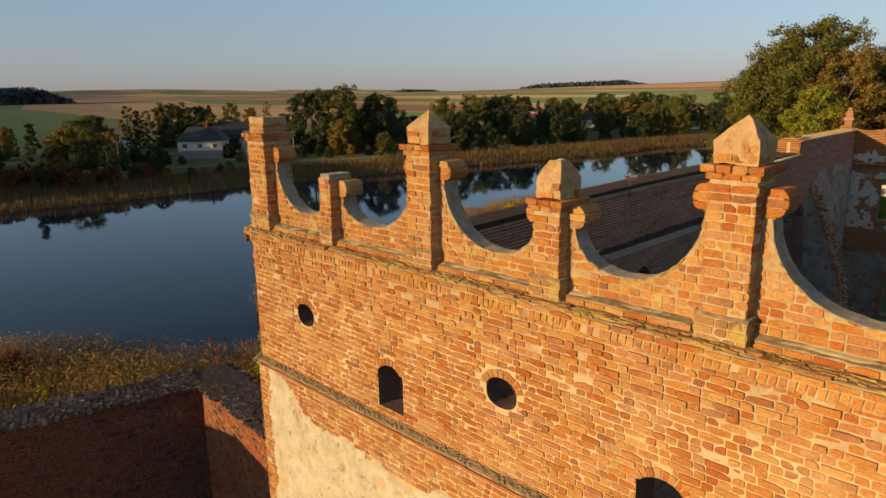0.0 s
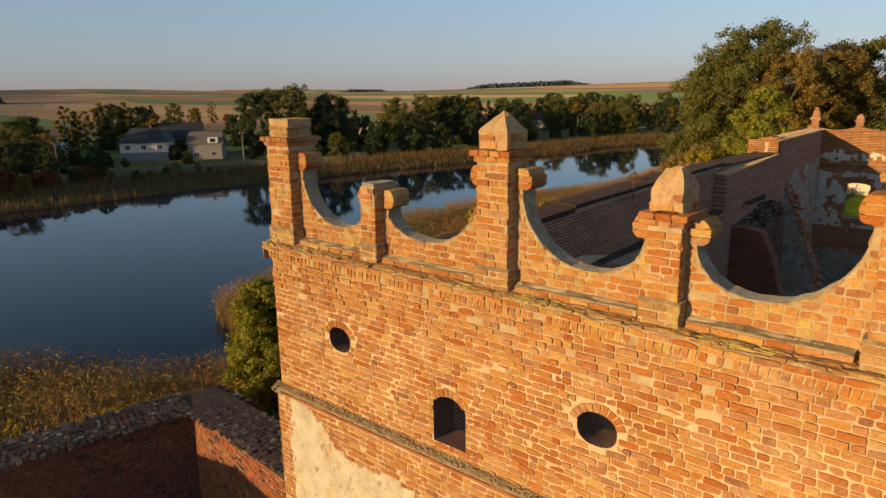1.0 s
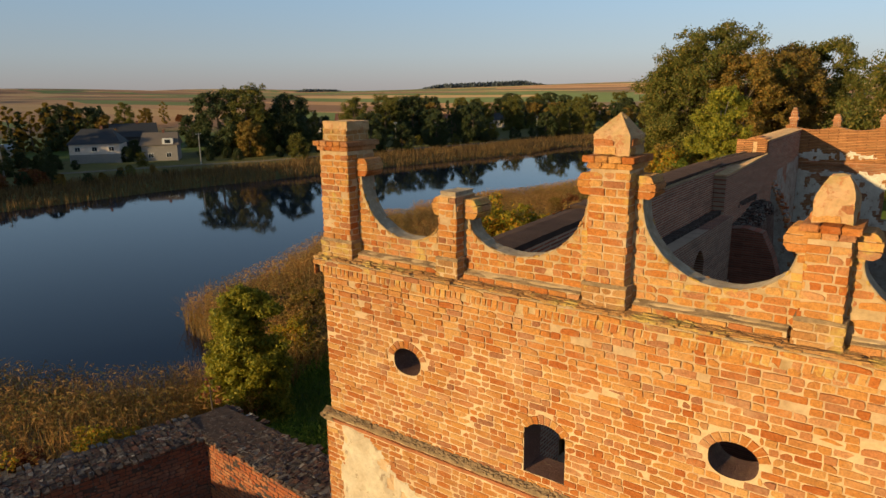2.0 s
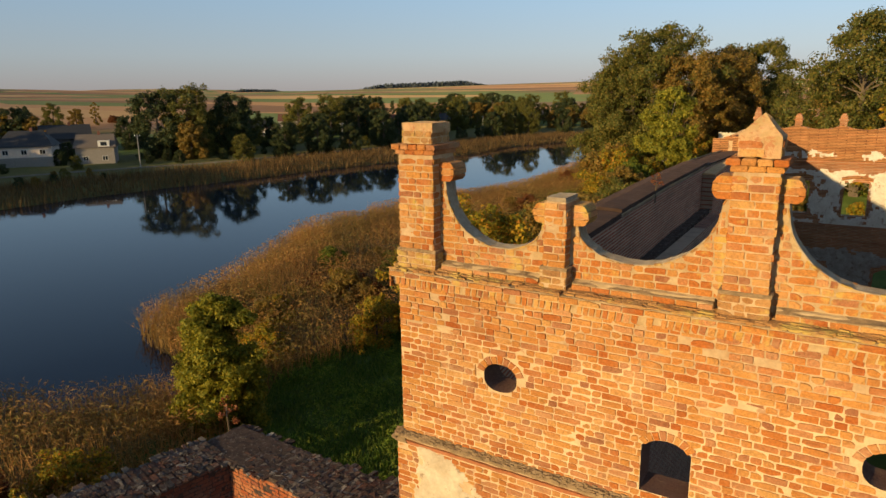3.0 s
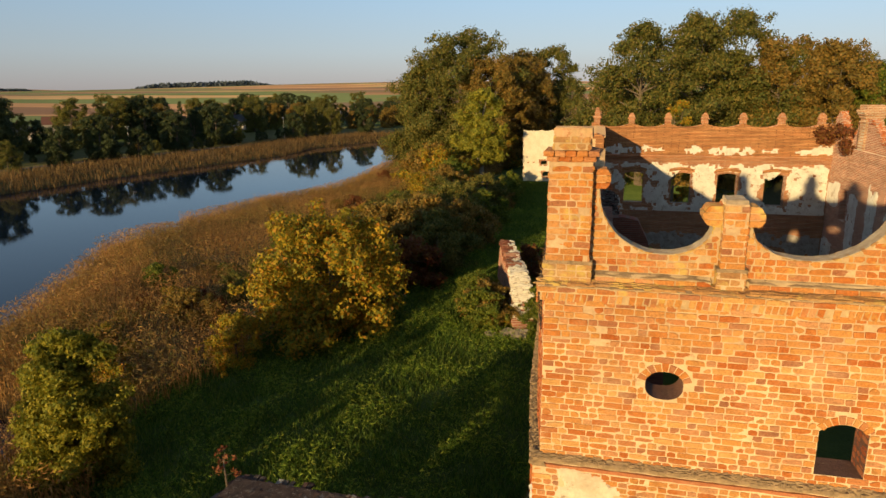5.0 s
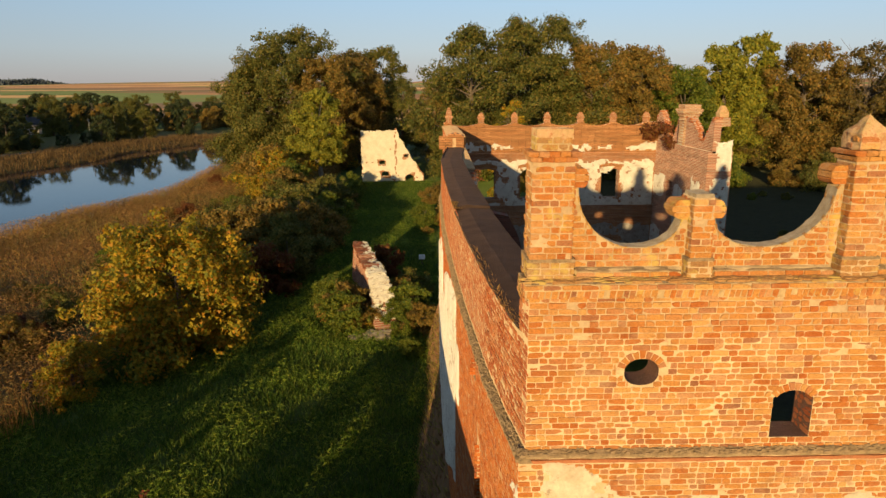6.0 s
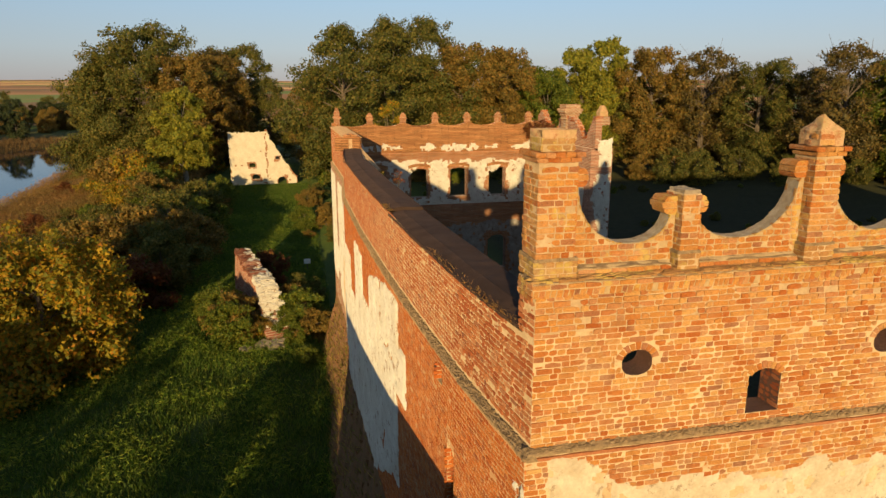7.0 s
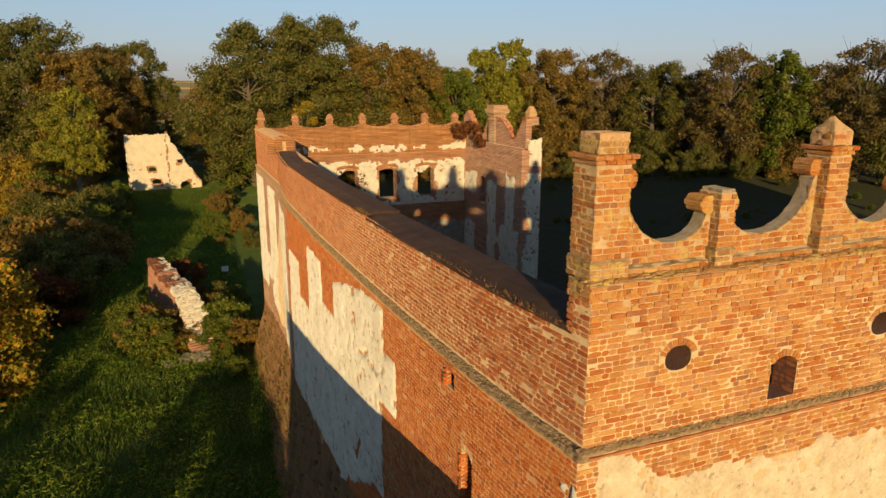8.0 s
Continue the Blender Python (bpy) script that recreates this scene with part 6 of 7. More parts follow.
rs_ = random.Random(15)
for i in range(60):                                   # low shrubs scattered through the reeds
    y = rs_.uniform(4, 105)
    x = float(meadow_edge(y)) - rs_.uniform(1, 24)
    if float(lake_distance(np.array([x]), np.array([y]))[0]) > 6:
        copy_of(BUSH[rs_.choice((1, 1, 2, 0, 3, 4))], x, y, rs_.uniform(1.6, 3.0), rs_.uniform(0, 6))
for i in range(46):                                   # thicket between the maple and the wood
    f = rs_.random()
    x, y = -47 + 17 * rs_.random() + 4 * f, 60 + 52 * f
    if x > -36 and y > 68:
        x -= 14
    copy_of(BUSH[rs_.choice((0, 1, 1, 2, 2, 3))], x, y, rs_.uniform(3, 6.5) * (0.5 if x < -39 else 1), rs_.uniform(0, 6))
for x, y, k, h in ((-22.0, 55.5, 0, 3.4), (-21.0, 53.4, 1, 3.6), (-20.4, 52.4, 3, 2.6), (-15.2, 53.6, 0, 3.4), (-14.4, 51.0, 1, 2.6), (-16.4, 56.5, 1, 3.0), (-15.6, 59.0, 2, 3.2), (-18.6, 66.5, 4, 3.4), (-23.5, 58, 0, 2.6), (-20.9, 51.6, 0, 3.4), (-19.6, 51.9, 1, 2.2), (-17.0, 52.6, 0, 2.4), (-16.0, 50.5, 0, 1.8), (-15.2, 46.0, 0, 1.6), (-44, 33, 3, 3.0), (-47, 47, 1, 3.4), (-30.5, 61, 4, 5.0), (-37, 60, 3, 4.0), (-29, 66, 2, 6.0)):
    copy_of(BUSH[k], x, y, h, x)
for x, y, k, h in ((-39, 112, 3, 8), (-42, 116, 1, 8.5), (-41, 104, 3, 5.0), (-37, 104, 1, 6), (-44, 121, 3, 8)):          # rust-coloured shrubs before the wood
    copy_of(BUSH[k], x, y, h, y)
for i in range(34):                                   # scrub between the stub, the gable and the wood's edge
    x, y = rs_.uniform(-38, -26), rs_.uniform(74, 122)
    if i % 3 == 0:
        x, y = rs_.uniform(-15, -10), rs_.uniform(78, 126)
    copy_of(BUSH[rs_.choice((0, 1, 2, 2, 0))], x, y, rs_.uniform(1.0, 3.2), rs_.uniform(0, 6))
for i in range(30):                                   # foot of the wood
    f = i / 29
    x = -47 + 30 * f if i < 12 else -6 + 190 * (f - .4)
    y = (166 - 60 * f) if i < 12 else 128 - 60 * max(0, f - .5)
    copy_of(BUSH[rs_.choice((0, 2, 2, 2, 1)) if i > 11 else (1, 3, 3, 1)[i % 4]], x + rs_.uniform(-3, 3), y + rs_.uniform(-4, 4), rs_.uniform(5, 9), rs_.uniform(0, 6), 0.5)

for i in range(90):                                   # ivy and low undergrowth of the park behind the ruin
    copy_of(BUSH[rs_.choice((0, 2, 2))], rs_.uniform(2, 92), rs_.uniform(56, 122), rs_.uniform(.7, 1.7), rs_.uniform(0, 6))

# the wood behind the castle
PROTO = []
for i, (leaf, h, s, n) in enumerate(((LEAF_OAK, 24, 8.5, 15000), (LEAF_AUTUMN, 21, 6.5, 13000), (LEAF_OAK, 22, 7, 13000), (LEAF_YELLOW, 19, 5.5, 11000), (LEAF_DULL, 20, 6.0, 6500), (LEAF_GREEN, 17, 5.8, 11000))):
    words = ("dark green oak at the edge of the wood", "rust-brown autumn tree in the wood", "dull green spreading tree in the wood", "yellowing tree in the wood", "thin brown half-bare tree in the wood", "olive-green tree in the wood")[i]
    PROTO.append((tree(40 + 12 * i, 165, h, s, int(n * 3.2), 0.33, leaf, 60 + i, words, 0.10, 26, bare=(i == 4), group="wood behind the castle"), h))
rw = random.Random(77)
WOOD = [(-43.5, 154.5, 0, 33.0), (-50.0, 155.0, 0, 30.2), (-55.5, 158.0, 2, 26.3), (-37.0, 149, 1, 26.2), (-31.0, 162.0, 1, 26.2), (-29.0, 186.0, 2, 29.7), (-34.0, 178.0, 1, 28.3), (-21.0, 172.0, 0, 21.3), (-5.0, 126.0, 0, 30.0), (3.5, 137.0, 0, 32.6), (12.5, 141.0, 0, 33.2), (20.5, 139.0, 1, 28.2), (29.0, 136.0, 1, 27.3), (39.5, 137.0, 5, 22.3), (34.0, 150.0, 2, 25.8), (51.5, 146.0, 3, 27.8), (58.5, 150.0, 3, 30.5), (66.5, 141.0, 1, 27.8), (77.0, 135.0, 4, 27.3), (84.0, 125.0, 2, 24.0), (92.0, 121.0, 4, 22.3), (91.0, 110.0, 4, 27.3), (100.0, 105.0, 5, 25.6), (104.0, 98.0, 4, 24.0), (108.0, 92.0, 4, 28.3), (112.0, 80.0, 2, 29.4)]
for x, y, k, h in WOOD:
    copy_of(PROTO[k], x, y, h, rw.uniform(0, 6.28), 0.4)
for i in range(26):                                   # second row, seen between the first
    f = i / 25
    x, y = -10 + 170 * f, 160 - 62 * f ** 2
    copy_of(PROTO[rw.choice((0, 1, 2, 4))], x + rw.uniform(-3, 3), y + rw.uniform(-3, 3), (25 - 3 * f) * rw.uniform(.75, .95), rw.uniform(0, 6.28), 0.4)

tree(-3.0, 86.0, 18.5, 3.6, 22000, 0.28, LEAF_MAPLE, 6, "slim orange-yellow tree behind the far range", 0.12, 22, "column")
for x, y, k, h in ((-29.5, 69, 2, 6.5), (-28.0, 76, 1, 6.0), (-31.0, 83, 2, 7.0), (-27.5, 88, 0, 5.0), (-33, 74, 1, 7.0), (-29, 97, 2, 6.0), (-26.8, 104, 0, 4.0)):        # tall scrub whose shade falls over the upper meadow
    copy_of(BUSH[k], x, y, h, x * 3)

# unseen trees and bushes added towards the sun to throw long shade on the meadow
for i, (x, y, h) in enumerate(((-40.6, -11, 9.6), (-43.2, -13.5, 9.8))):
    tree(x, y, h, 2.9, 15000, 0.25, LEAF_OAK, 210 + i, "unseen dense dark green tree added to shade the meadow", 0.02, 30, "column")
for x, y, k, h in ((-28.6, -6, 2, 8.0), (-25.5, -9, 0, 7.2), (-48, -16, 2, 5.4), (-53, -18, 2, 5.8), (-58, -15, 2, 5.0), (-63, -18, 0, 5.8), (-68, -14, 2, 5.2), (-73, -16, 2, 5.6), (-44, -12, 2, 5.0)):
    copy_of(BUSH[k], x, y, h, 1.0)

for i in range(16):                                   # tall unseen trees added up the opposite bank to shade its reeds
    copy_of(PROTO[(0, 2, 1)[i % 3]], -204 + 2.3 * i, -14 + 9 * (i % 2), 16.5 + i % 3, i)

# the opposite bank
BANK = []
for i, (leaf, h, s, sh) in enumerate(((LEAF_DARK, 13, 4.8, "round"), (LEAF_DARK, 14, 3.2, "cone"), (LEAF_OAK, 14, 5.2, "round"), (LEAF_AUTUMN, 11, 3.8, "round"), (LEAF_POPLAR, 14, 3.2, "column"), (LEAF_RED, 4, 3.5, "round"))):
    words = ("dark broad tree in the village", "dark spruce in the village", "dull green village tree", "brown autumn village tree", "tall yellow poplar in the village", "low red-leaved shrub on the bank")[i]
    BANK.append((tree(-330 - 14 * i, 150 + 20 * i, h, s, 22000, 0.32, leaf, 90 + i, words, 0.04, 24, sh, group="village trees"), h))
rb_ = random.Random(5)
for i in range(110):
    y = -40 + 3.4 * i + rb_.uniform(-3, 3)
    off = rb_.choice((28, 42, 55, 70, 90, 115)) + rb_.uniform(-8, 8)
    x = -158 + 0.2 * (y - 30) - off
    if any(abs(x - hx) < 12 and abs(y - hy) < 14 for hx, hy in ((-203, 95), (-192, 110), (-225, 120), (-226, 203), (-214, 195), (-202, 186))) or (66 < y < 132 and off < 66):
        continue
    copy_of(BANK[rb_.choice((0, 0, 0, 1, 2, 2, 3))], x, y, rb_.uniform(8, 15), rb_.uniform(0, 6))
for x, y, k, h in ((-262, 97, 4, 17), (-258, 102, 4, 15), (-256, 107, 4, 18), (-254, 110, 0, 17), (-250, 113, 4, 18), (-249, 117, 0, 16), (-244, 121, 3, 13), (-262, 88, 3, 10), (-258, 82, 0, 9), (-205, 66, 0, 8), (-212, 70, 2, 7), (-205, 77, 0, 5), (-214, 80, 3, 5), (-198, 60, 0, 9), (-214, 60, 3, 11), (-222, 70, 0, 10), (-228, 78, 3, 9), (-196, 102, 0, 5), (-206, 110, 0, 6), (-190, 130, 0, 21), (-186, 138, 2, 22), (-192, 145, 1, 20), (-182, 152, 0, 20), (-186, 162, 2, 15), (-192, 194, 2, 17), (-184, 204, 2, 18), (-178, 214, 0, 18), (-178, 222, 3, 12), (-172, 236, 1, 12), (-168, 250, 1, 11), (-128, 270, 2, 13), (-136, 262, 2, 14), (-118, 285, 0, 12),
                   (-176, 36, 5, 4.5), (-178, 44, 5, 4.0), (-183, 50, 3, 6.5), (-172, 30, 5, 3.5), (-190, 66, 0, 8), (-194, 78, 0, 7), (-151, 198, 3, 3.5), (-149, 203, 2, 4.5)):
    copy_of(BANK[k], x, y, h, rb_.uniform(0, 6))


for i in range(12):                                   # more unseen ones further up the bank, towards the sun, added for shade
    copy_of(BANK[(0, 2, 0)[i % 3]], -200 + 3.2 * i, 2 + 7 * (i % 3), 12 + i % 3, i)


def gable_roof(bm, w, d, z, h, o=0.5, hip=0.0):
    a = [bm.verts.new(v) for v in ((-w / 2 - o, -d / 2 - o, z), (w / 2 + o, -d / 2 - o, z), (w / 2 + o, d / 2 + o, z), (-w / 2 - o, d / 2 + o, z), (-w / 2 - o + hip, 0, z + h), (w / 2 + o - hip, 0, z + h))]
    for f in ((0, 1, 5, 4), (2, 3, 4, 5), (1, 2, 5), (3, 0, 4), (3, 2, 1, 0)):
        bm.faces.new([a[i] for i in f])


def house(x, y, w, d, wall_h, roof_h, turn, wall, roof, label, hip=3.0, plinth=0.0, dormer=False):
    p = thing("house", Matrix.Translation((x, y, ground_z(x, y))) @ Matrix.Rotation(turn, 4, "Z"), label, "house", "village houses")
    part("wall", box_mesh(-w / 2, w / 2, -d / 2, d / 2, -.5, wall_h), wall, p)
    if plinth:
        part("plinth", box_mesh(-w / 2 - .06, w / 2 + .06, -d / 2 - .06, d / 2 + .06, -.6, plinth), MAT_HOUSE_GREY, p, "grey stone plinth")
    bm = bmesh.new()
    gable_roof(bm, w, d, wall_h, roof_h, 0.6, hip)
    rf = part("roof", bm, roof, p)
    part("chimney", box_mesh(-.35, .35, -.3, .3, wall_h + roof_h - .8, wall_h + roof_h + .8), MAT_ROOF_RED, rf, m=Matrix.Translation((w * .1, 0, 0)))
    if dormer:
        bm = box_mesh(-1.5, 1.5, -d / 2 - .3, 0, wall_h, wall_h + 1.9)
        dm = part("dormer", bm, MAT_FRAME, p, "white dormer", Matrix.Translation((w * .25, 0, 0)))
        part("pane", box_mesh(-.8, .8, -d / 2 - .35, -d / 2 - .28, wall_h + .5, wall_h + 1.6), MAT_PANE, dm)
    n = max(2, int(w / 4.5))
    for lvl in range(1 if wall_h < 4.6 else 2):
        z = (plinth + .8 if plinth else .9) + 2.7 * lvl
        if z + 1.3 > wall_h:
            continue
        for i in range(n):
            cx = -w / 2 + w * (i + .5) / n
            wn = part("window", box_mesh(cx - .75, cx + .75, -d / 2 - .05, -d / 2 + .05, z, z + 1.35), MAT_FRAME, p)
            for sx in (-1, 1):
                part("pane", box_mesh(cx + sx * .34 - .28, cx + sx * .34 + .28, -d / 2 - .08, -d / 2 - .04, z + .1, z + 1.25), MAT_PANE, wn)
    return p


# hedges and shrubs between the track and the gardens
for i in range(46):
    y = 20 + 5.4 * i
    x = float(np.interp(y, [30, 56, 82, 104, 126, 160, 196, 235, 268], [-206, -196, -184, -176, -166, -158, -149, -137, -124]))
    if 84 < y < 118 and i % 3:
        continue
    copy_of(BANK[rb_.choice((0, 0, 3, 2))], x - rb_.uniform(4, 16), y + rb_.uniform(-2, 2), rb_.uniform(2.2, 5.0), i)

for i in range(30):                                   # dark and red shrubs along the near edge of the village bank
    y = 8 + 3.1 * i + rb_.uniform(-1.5, 1.5)
    copy_of(BANK[(5, 3, 0, 5, 2, 0)[i % 6] if y < 70 else (0, 3, 2)[i % 3]], -152 + .07 * y - rb_.uniform(13, 24), y, rb_.uniform(2.5, 5.5) * (1 if y < 70 else .55), i)

for i in range(76):                                   # trees and copses behind the far reeds, along the lake's end
    f, g = rb_.random(), rb_.random()
    x, y = -240 + 150 * f - 60 * g, 262 + 72 * f + 95 * g
    copy_of(BANK[rb_.choice((0, 0, 1, 2, 2, 3, 3))], x, y, rb_.uniform(8, 14) + 2.5 * g, rb_.uniform(0, 6))

# fronts look over the lake
house(-204, 98, 13.5, 10, 5.4, 4.2, radians(50), MAT_HOUSE_WALL, MAT_ROOF_DARK, "pale house with a dark hipped roof and grey stone base", 3.2, 2.5)
house(-194, 112, 10, 8, 4.6, 3.6, radians(50), MAT_HOUSE_GREY, MAT_ROOF_OLD, "grey rendered house with a dark roof and white dormer", 0.6, 0, True)
house(-238, 128, 15, 8, 4.6, 4.6, radians(62), MAT_ROOF_DARK, MAT_ROOF_DARK, "dark timber barn behind the houses", 0.2)
house(-246, 86, 9, 6, 2.6, 1.6, radians(66), MAT_HOUSE_WALL, MAT_ROOF_METAL, "low shed with a pale metal roof", 0.2)
house(-228, 205, 12, 9, 4.4, 3.2, radians(50), MAT_HOUSE_WALL, MAT_ROOF_DARK, "white house with a dark roof among trees", 2.5)
house(-205, 268, 11, 8, 4.0, 3.6, radians(40), MAT_HOUSE_WALL, MAT_ROOF_RED, "small pale house with a reddish gable roof", 0.2)
house(-188, 292, 10, 8, 4.0, 3.2, radians(40), MAT_HOUSE_WALL, MAT_ROOF_DARK, "white house with a dark roof near the lake's end", 0.3)
house(-262, 262, 12, 8, 3.8, 3.6, radians(40), MAT_HOUSE_GREY, MAT_ROOF_RED, "grey farmhouse with a brown roof", 0.2)


def power_pole(x, y, h):
    p = thing("power_pole", Matrix.Translation((x, y, ground_z(x, y))), "pale concrete power pole beside the village track", "pole", "power poles")
    bm = bmesh.new()
    tube(bm, (0, 0, -.5), (0, 0, h), .20, .12, 8)
    part("post", bm, MAT_CONCRETE, p)
    part("crossarm", box_mesh(-.08, .08, -.8, .8, h - .5, h - .35), MAT_CONCRETE, p)
    for k in (-.7, 0, .7):
        part("insulator", box_mesh(-.06, .06, k - .06, k + .06, h - .35, h - .1, .02), MAT_SIGN, p)


for x, y, h in ((-173.5, 111.5, 9), (-160, 182, 9), (-188, 66, 8.5), (-140, 250, 9)):
    power_pole(x, y, h)
power_pole(-640, 193, 20)

# gravel track behind the reeds
track = [(-206, 30), (-196, 56), (-184, 82), (-176, 104), (-166, 126), (-158, 160), (-149, 196), (-137, 235), (-124, 268)]
tv, tf = [], []
fine = []
for (ax, ay), (bx, by) in zip(track, track[1:]):
    fine += [(ax + (bx - ax) * i / 10, ay + (by - ay) * i / 10) for i in range(10)]
for i, (x, y) in enumerate(fine):
    for s in (-1.6, 1.6):
        tv.append((x + s, y, ground_z(x + s, y) + 0.10))
    if i:
        tf.append((2 * i - 2, 2 * i - 1, 2 * i + 1, 2 * i))
tagged(part("road", mesh_of(tv, tf), MAT_TRACK), "pale gravel track along the far bank", "track", kind="structure")

# distant woods on the ridges, with the air's haze in their leaf colour
def far_wood(x0, y0, x1, y1, depth, h, n, seed, label):
    rng = np.random.default_rng(seed)
    f, g = rng.random(n), rng.random(n)
    nx_, ny_ = (y1 - y0), -(x1 - x0)
    L = math.hypot(nx_, ny_)
    x = x0 + (x1 - x0) * f + nx_ / L * g * depth
    y = y0 + (y1 - y0) * f + ny_ / L * g * depth
    hill = h * np.clip(np.sin(np.pi * np.clip(f, 0.02, .98)) * 1.6, 0.15, 1)
    z = height(x, y) + rng.random(n) * hill
    c = np.stack([x, y, z], 1)
    a = rng.normal(0, 1, (n, 3)); a /= np.linalg.norm(a, axis=1, keepdims=True)
    b_ = np.cross(a, rng.normal(0, 1, (n, 3))); b_ /= np.linalg.norm(b_, axis=1, keepdims=True)
    s = h * 0.35
    co = np.stack([c - a * s * .6, c + a * s * .6, c + b_ * s], 1)
    tagged(part("far_wood", array_mesh(co.reshape(-1, 3), 3), LEAF_HAZE), label, "woodland", kind="stuff")


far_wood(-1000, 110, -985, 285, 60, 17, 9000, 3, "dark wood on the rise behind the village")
far_wood(-1760, 2190, -1290, 2480, 160, 26, 6000, 4, "wooded ridge on the horizon, coloured blue for haze")
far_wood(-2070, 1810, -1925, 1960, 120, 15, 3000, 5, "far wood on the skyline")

# ---- ruined gable and wall stub below the castle ----
gm = plane_frame((-27.0, 128.0, ground_z(-24, 128)), (1, 0, 0), (0, -1, 0))
GABLE = [(0, -1), (12.3, -1), (12.2, 1.3), (11.5, 2.1), (11.0, 3.0), (10.1, 3.8), (9.6, 4.6), (8.7, 5.7), (8.2, 6.6), (7.7, 7.5), (7.4, 8.2), (7.2, 9.2), (7.0, 10.2), (6.7, 10.3), (6.5, 9.6), (5.2, 9.75), (3.9, 9.5), (2.4, 9.7), (1.0, 9.45), (0.2, 9.2), (-.2, 8.5), (0.0, 7.0), (.2, 5)]
GABLE_GAPS = [arched(3.5, 4.6, 3.2, 4.0, .1), arched(8.6, 10.2, -.1, 1.3, .5), arched(3.9, 5.3, 0.9, 1.9, .3), arched(8.4, 9.1, 4.6, 5.2, .1)]
gable = part("ruined_gable", slab(GABLE, 1.2, gm, GABLE_GAPS), MAT_FAR_BARE_Y)
tagged(gable, "isolated sunlit ruined gable with cream plaster and a sloping broken edge", "ruin")


def gable_cover(u, v):
    edge = min(7.0 + (9.6 - v) * 0.60 - u if v < 9.6 else 7.0 - u, u + .1, 9.9 - v)
    for g in GABLE_GAPS:
        xs_, zs_ = [p[0] for p in g], [p[1] for p in g]
        edge = min(edge, max(min(xs_) - u, u - max(xs_), min(zs_) - v, v - max(zs_)) - .12)
    crack = abs(u - 6.75 - .12 * math.sin(v * 2))
    return min(edge * 1.5, .55 + .12 * v, (crack - .035) * 4) - .5 * math.exp(-((u - 1.2) / 1.0) ** 2 - ((v - 3.8) / .5) ** 2)


crust(0.0, 12.2, -.4, 10.2, gm, gable_cover, 0.13, 0.05, 41.0, mat=MAT_GABLE_PLASTER, parent=gable, label="cream plaster with cracks and bare patches", grain=.55, pits=.54)
sm = plane_frame((-19.55, 63.0, 0.6), (0.27, -1, 0), (1, 0.27, 0))
stub = part("wall_stub", slab([(-2, -1), (13.2, -1), (12.2, .1), (11.0, .5), (10.2, 1.2), (9.6, 2.0), (9.0, 2.6), (8.3, 3.1), (7.4, 3.5), (6.2, 3.6), (5.0, 3.8), (3.6, 3.7), (2.4, 4.1), (1.2, 4.0), (0, 4.3), (-1, 4.1), (-2, 4.4)], 2.0, sm), MAT_FAR_BARE_X)
for v in stub.data.vertices:                          # it narrows towards its broken top
    q = sm.inverted() @ v.co
    q.z = -.95 + (q.z + .95) * (1.08 - .10 * max(q.y, 0)) + .12 * noise.noise(Vector((q.x, q.y * 1.5, 2)))
    v.co = sm @ q
tagged(stub, "free-standing stub of ruined wall overgrown with shrubs", "ruin")
rk = random.Random(88)
stones = []
for _ in range(1500):                                   # broken white core along the stub's sloping top and end
    u = rk.choice((rk.uniform(-2, 11.4), rk.uniform(6.8, 9.8)))
    v = float(np.interp(u, (-2, 0, 1.2, 3.6, 6.2, 7.4, 8.3, 9.0, 9.6, 10.2, 11.0, 12.2), (4.3, 4.2, 4.0, 3.7, 3.6, 3.5, 3.1, 2.6, 2.0, 1.2, .5, 0))) - abs(rk.gauss(0, .12))
    w = -.95 + rk.uniform(-.97, .97) * (1.08 - .10 * max(v, 0))
    s3 = [rk.uniform(.08, .26) for _ in range(3)]
    stones.append([(u + a * s3[0] * rk.uniform(.5, 1.1), v + b * s3[1] * rk.uniform(.4, 1), w + c_ * s3[2]) for c_ in (-1, 1) for a, b in ((-1, -1), (1, -1), (1, 1), (-1, 1))])
white = lambda q: q[0][0] > 5.6 or q[0][2] > -1.0 + .3 * math.sin(q[0][0] * 3)
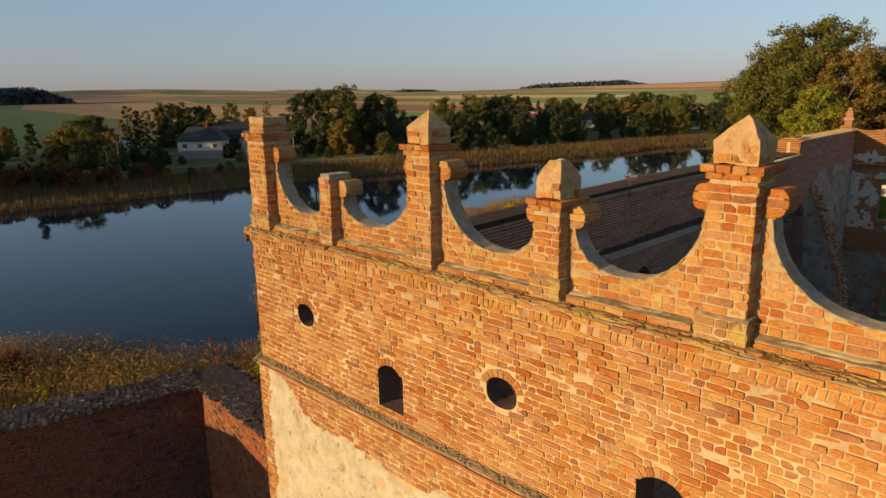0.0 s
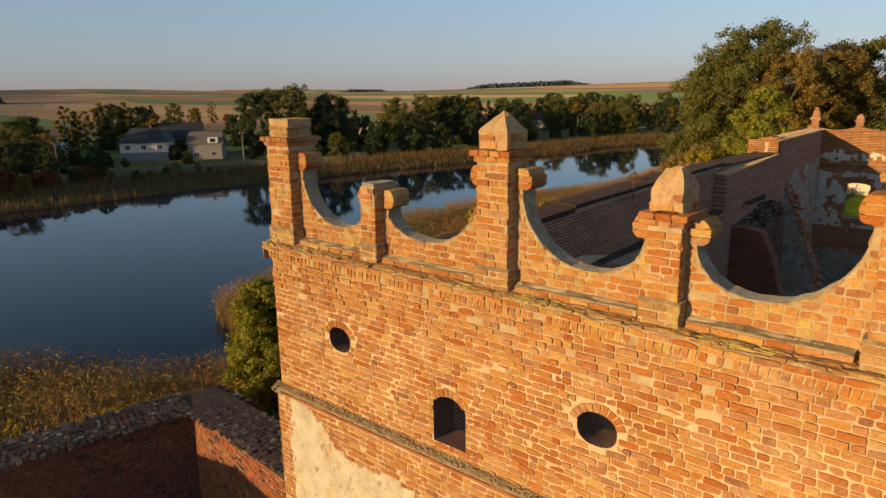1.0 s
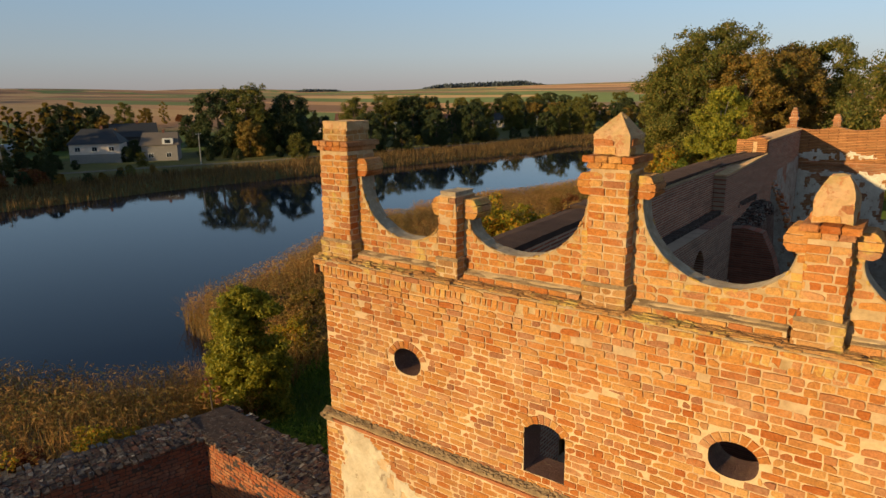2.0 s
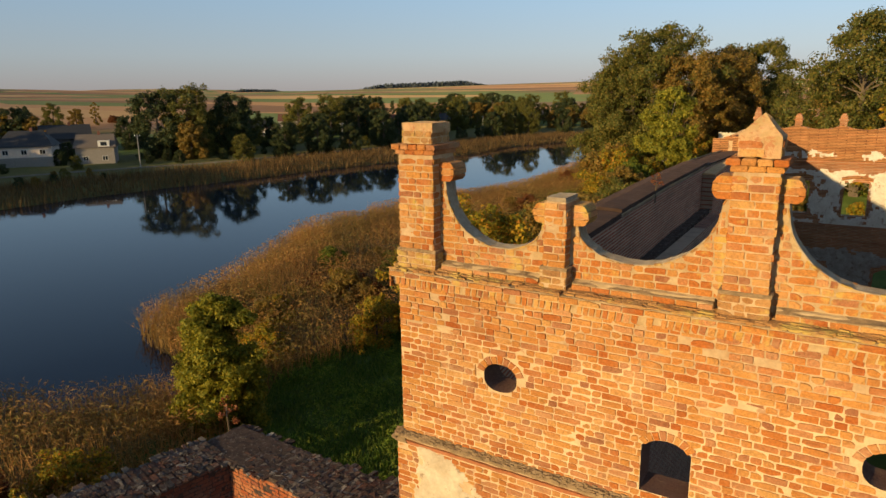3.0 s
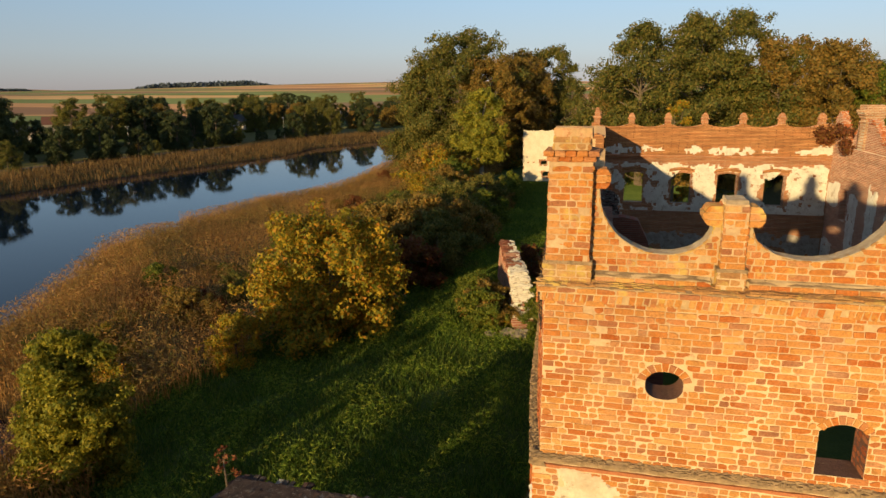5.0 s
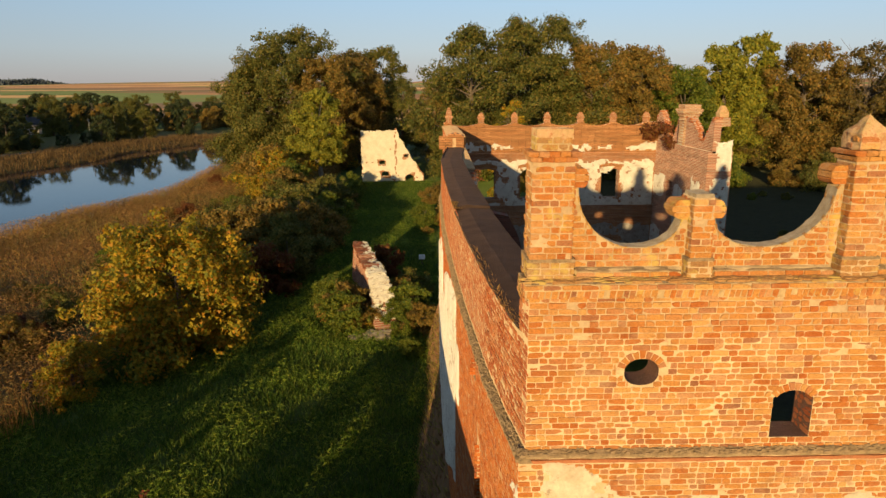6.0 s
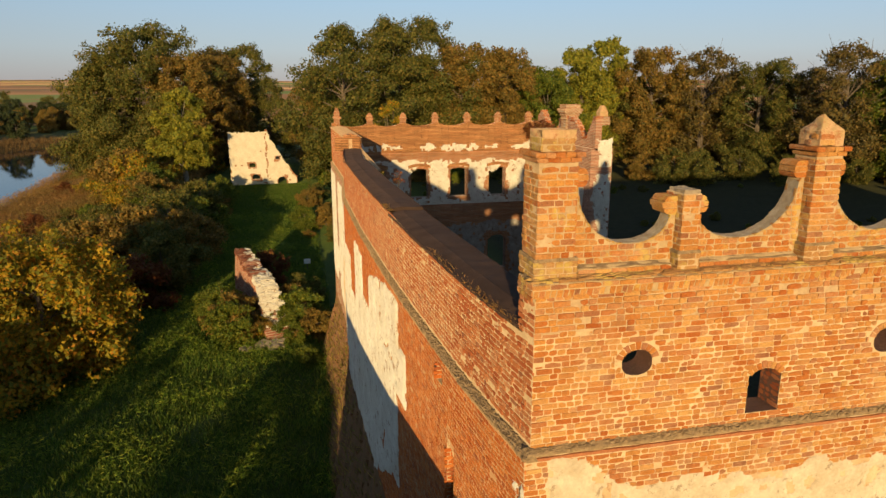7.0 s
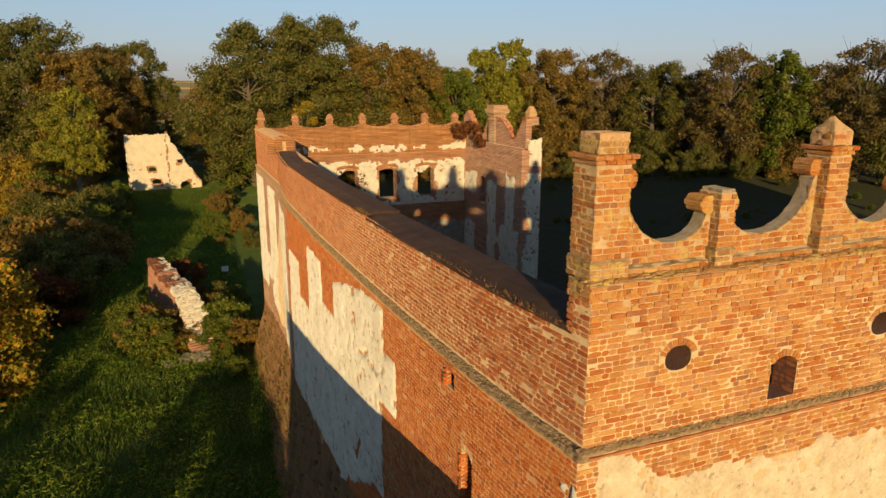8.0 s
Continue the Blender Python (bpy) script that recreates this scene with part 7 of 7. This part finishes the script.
lay([], sm, MAT_PLASTER_WHITE, stub, extra=[q for q in stones if white(q) and rk.random() < .8])
lay([], sm, MAT_BRICK_DARK, stub, extra=[q for q in stones if not white(q)])
# sapling and shrubs on the annex walls, a small sign in the grass
SAPLING = leaf_material("sapling_leaf", [(0.0, (0.30, 0.07, 0.03)), (1.0, (0.36, 0.16, 0.05))])
def sprig(x, y, z, h, n, leaf, seed, label):
    p = thing("sapling", Matrix.Translation((x, y, z)), label, "sapling")
    tree_parts(p, h, h * .3, n, 0.07, leaf, MAT_BARK, seed, .3, 7)
sprig(-19.3, 8.9, 12.0, 1.0, 160, SAPLING, 201, "thin red-leaved sapling growing from the annex wall")
sprig(-20.4, 4.2, 12.0, 0.6, 220, LEAF_MAPLE, 202, "small yellow shrub on the annex wall")
sprig(-11.9, 21.6, 17.05, 0.7, 120, SAPLING, 203, "red-leaved seedling on the wall coping")
ivy = thing("creeper", Matrix.Translation((4.2, 49.0, 17.2)), "red creeper hanging over the torn wall top", "creeper")
part("leaves", leaf_cloud(np.array([(0, 0, .3), (-.6, .2, -.3), (.3, -.8, .2), (.2, -1.6, -.5), (-.9, .5, .2), (0.1, -2.6, -.8)]), np.array([.7, .6, .6, .5, .5, .5]), 1600, 0.16, np.random.default_rng(31)), LEAF_RED, ivy)
sg = thing("sign_board", Matrix.Translation((-14.6, 70.0, ground_z(-14.6, 70))), "small white sign board on a post in the grass", "sign")
part("post", box_mesh(-.05, .05, -.05, .05, -.3, 1.1), MAT_BARK, sg)
part("board", box_mesh(-.35, .35, -.07, -.03, .75, 1.3, .01), MAT_SIGN, sg)
for k in range(9):
    s = rs_.uniform(.25, .6)
    x, y = -18.4 + rs_.uniform(-1.6, 1.6), 50 + rs_.uniform(-.9, .9)
    st = part("fallen_stone", box_mesh(-s, s, -s * .7, s * .7, -.2, s * .6, .08, .07, k), MAT_CEMENT, m=Matrix.Translation((x, y, ground_z(x, y))) @ Matrix.Rotation(k, 4, "Z"))
    tagged(st, "grey block of fallen masonry in the grass", "stone", "fallen masonry")
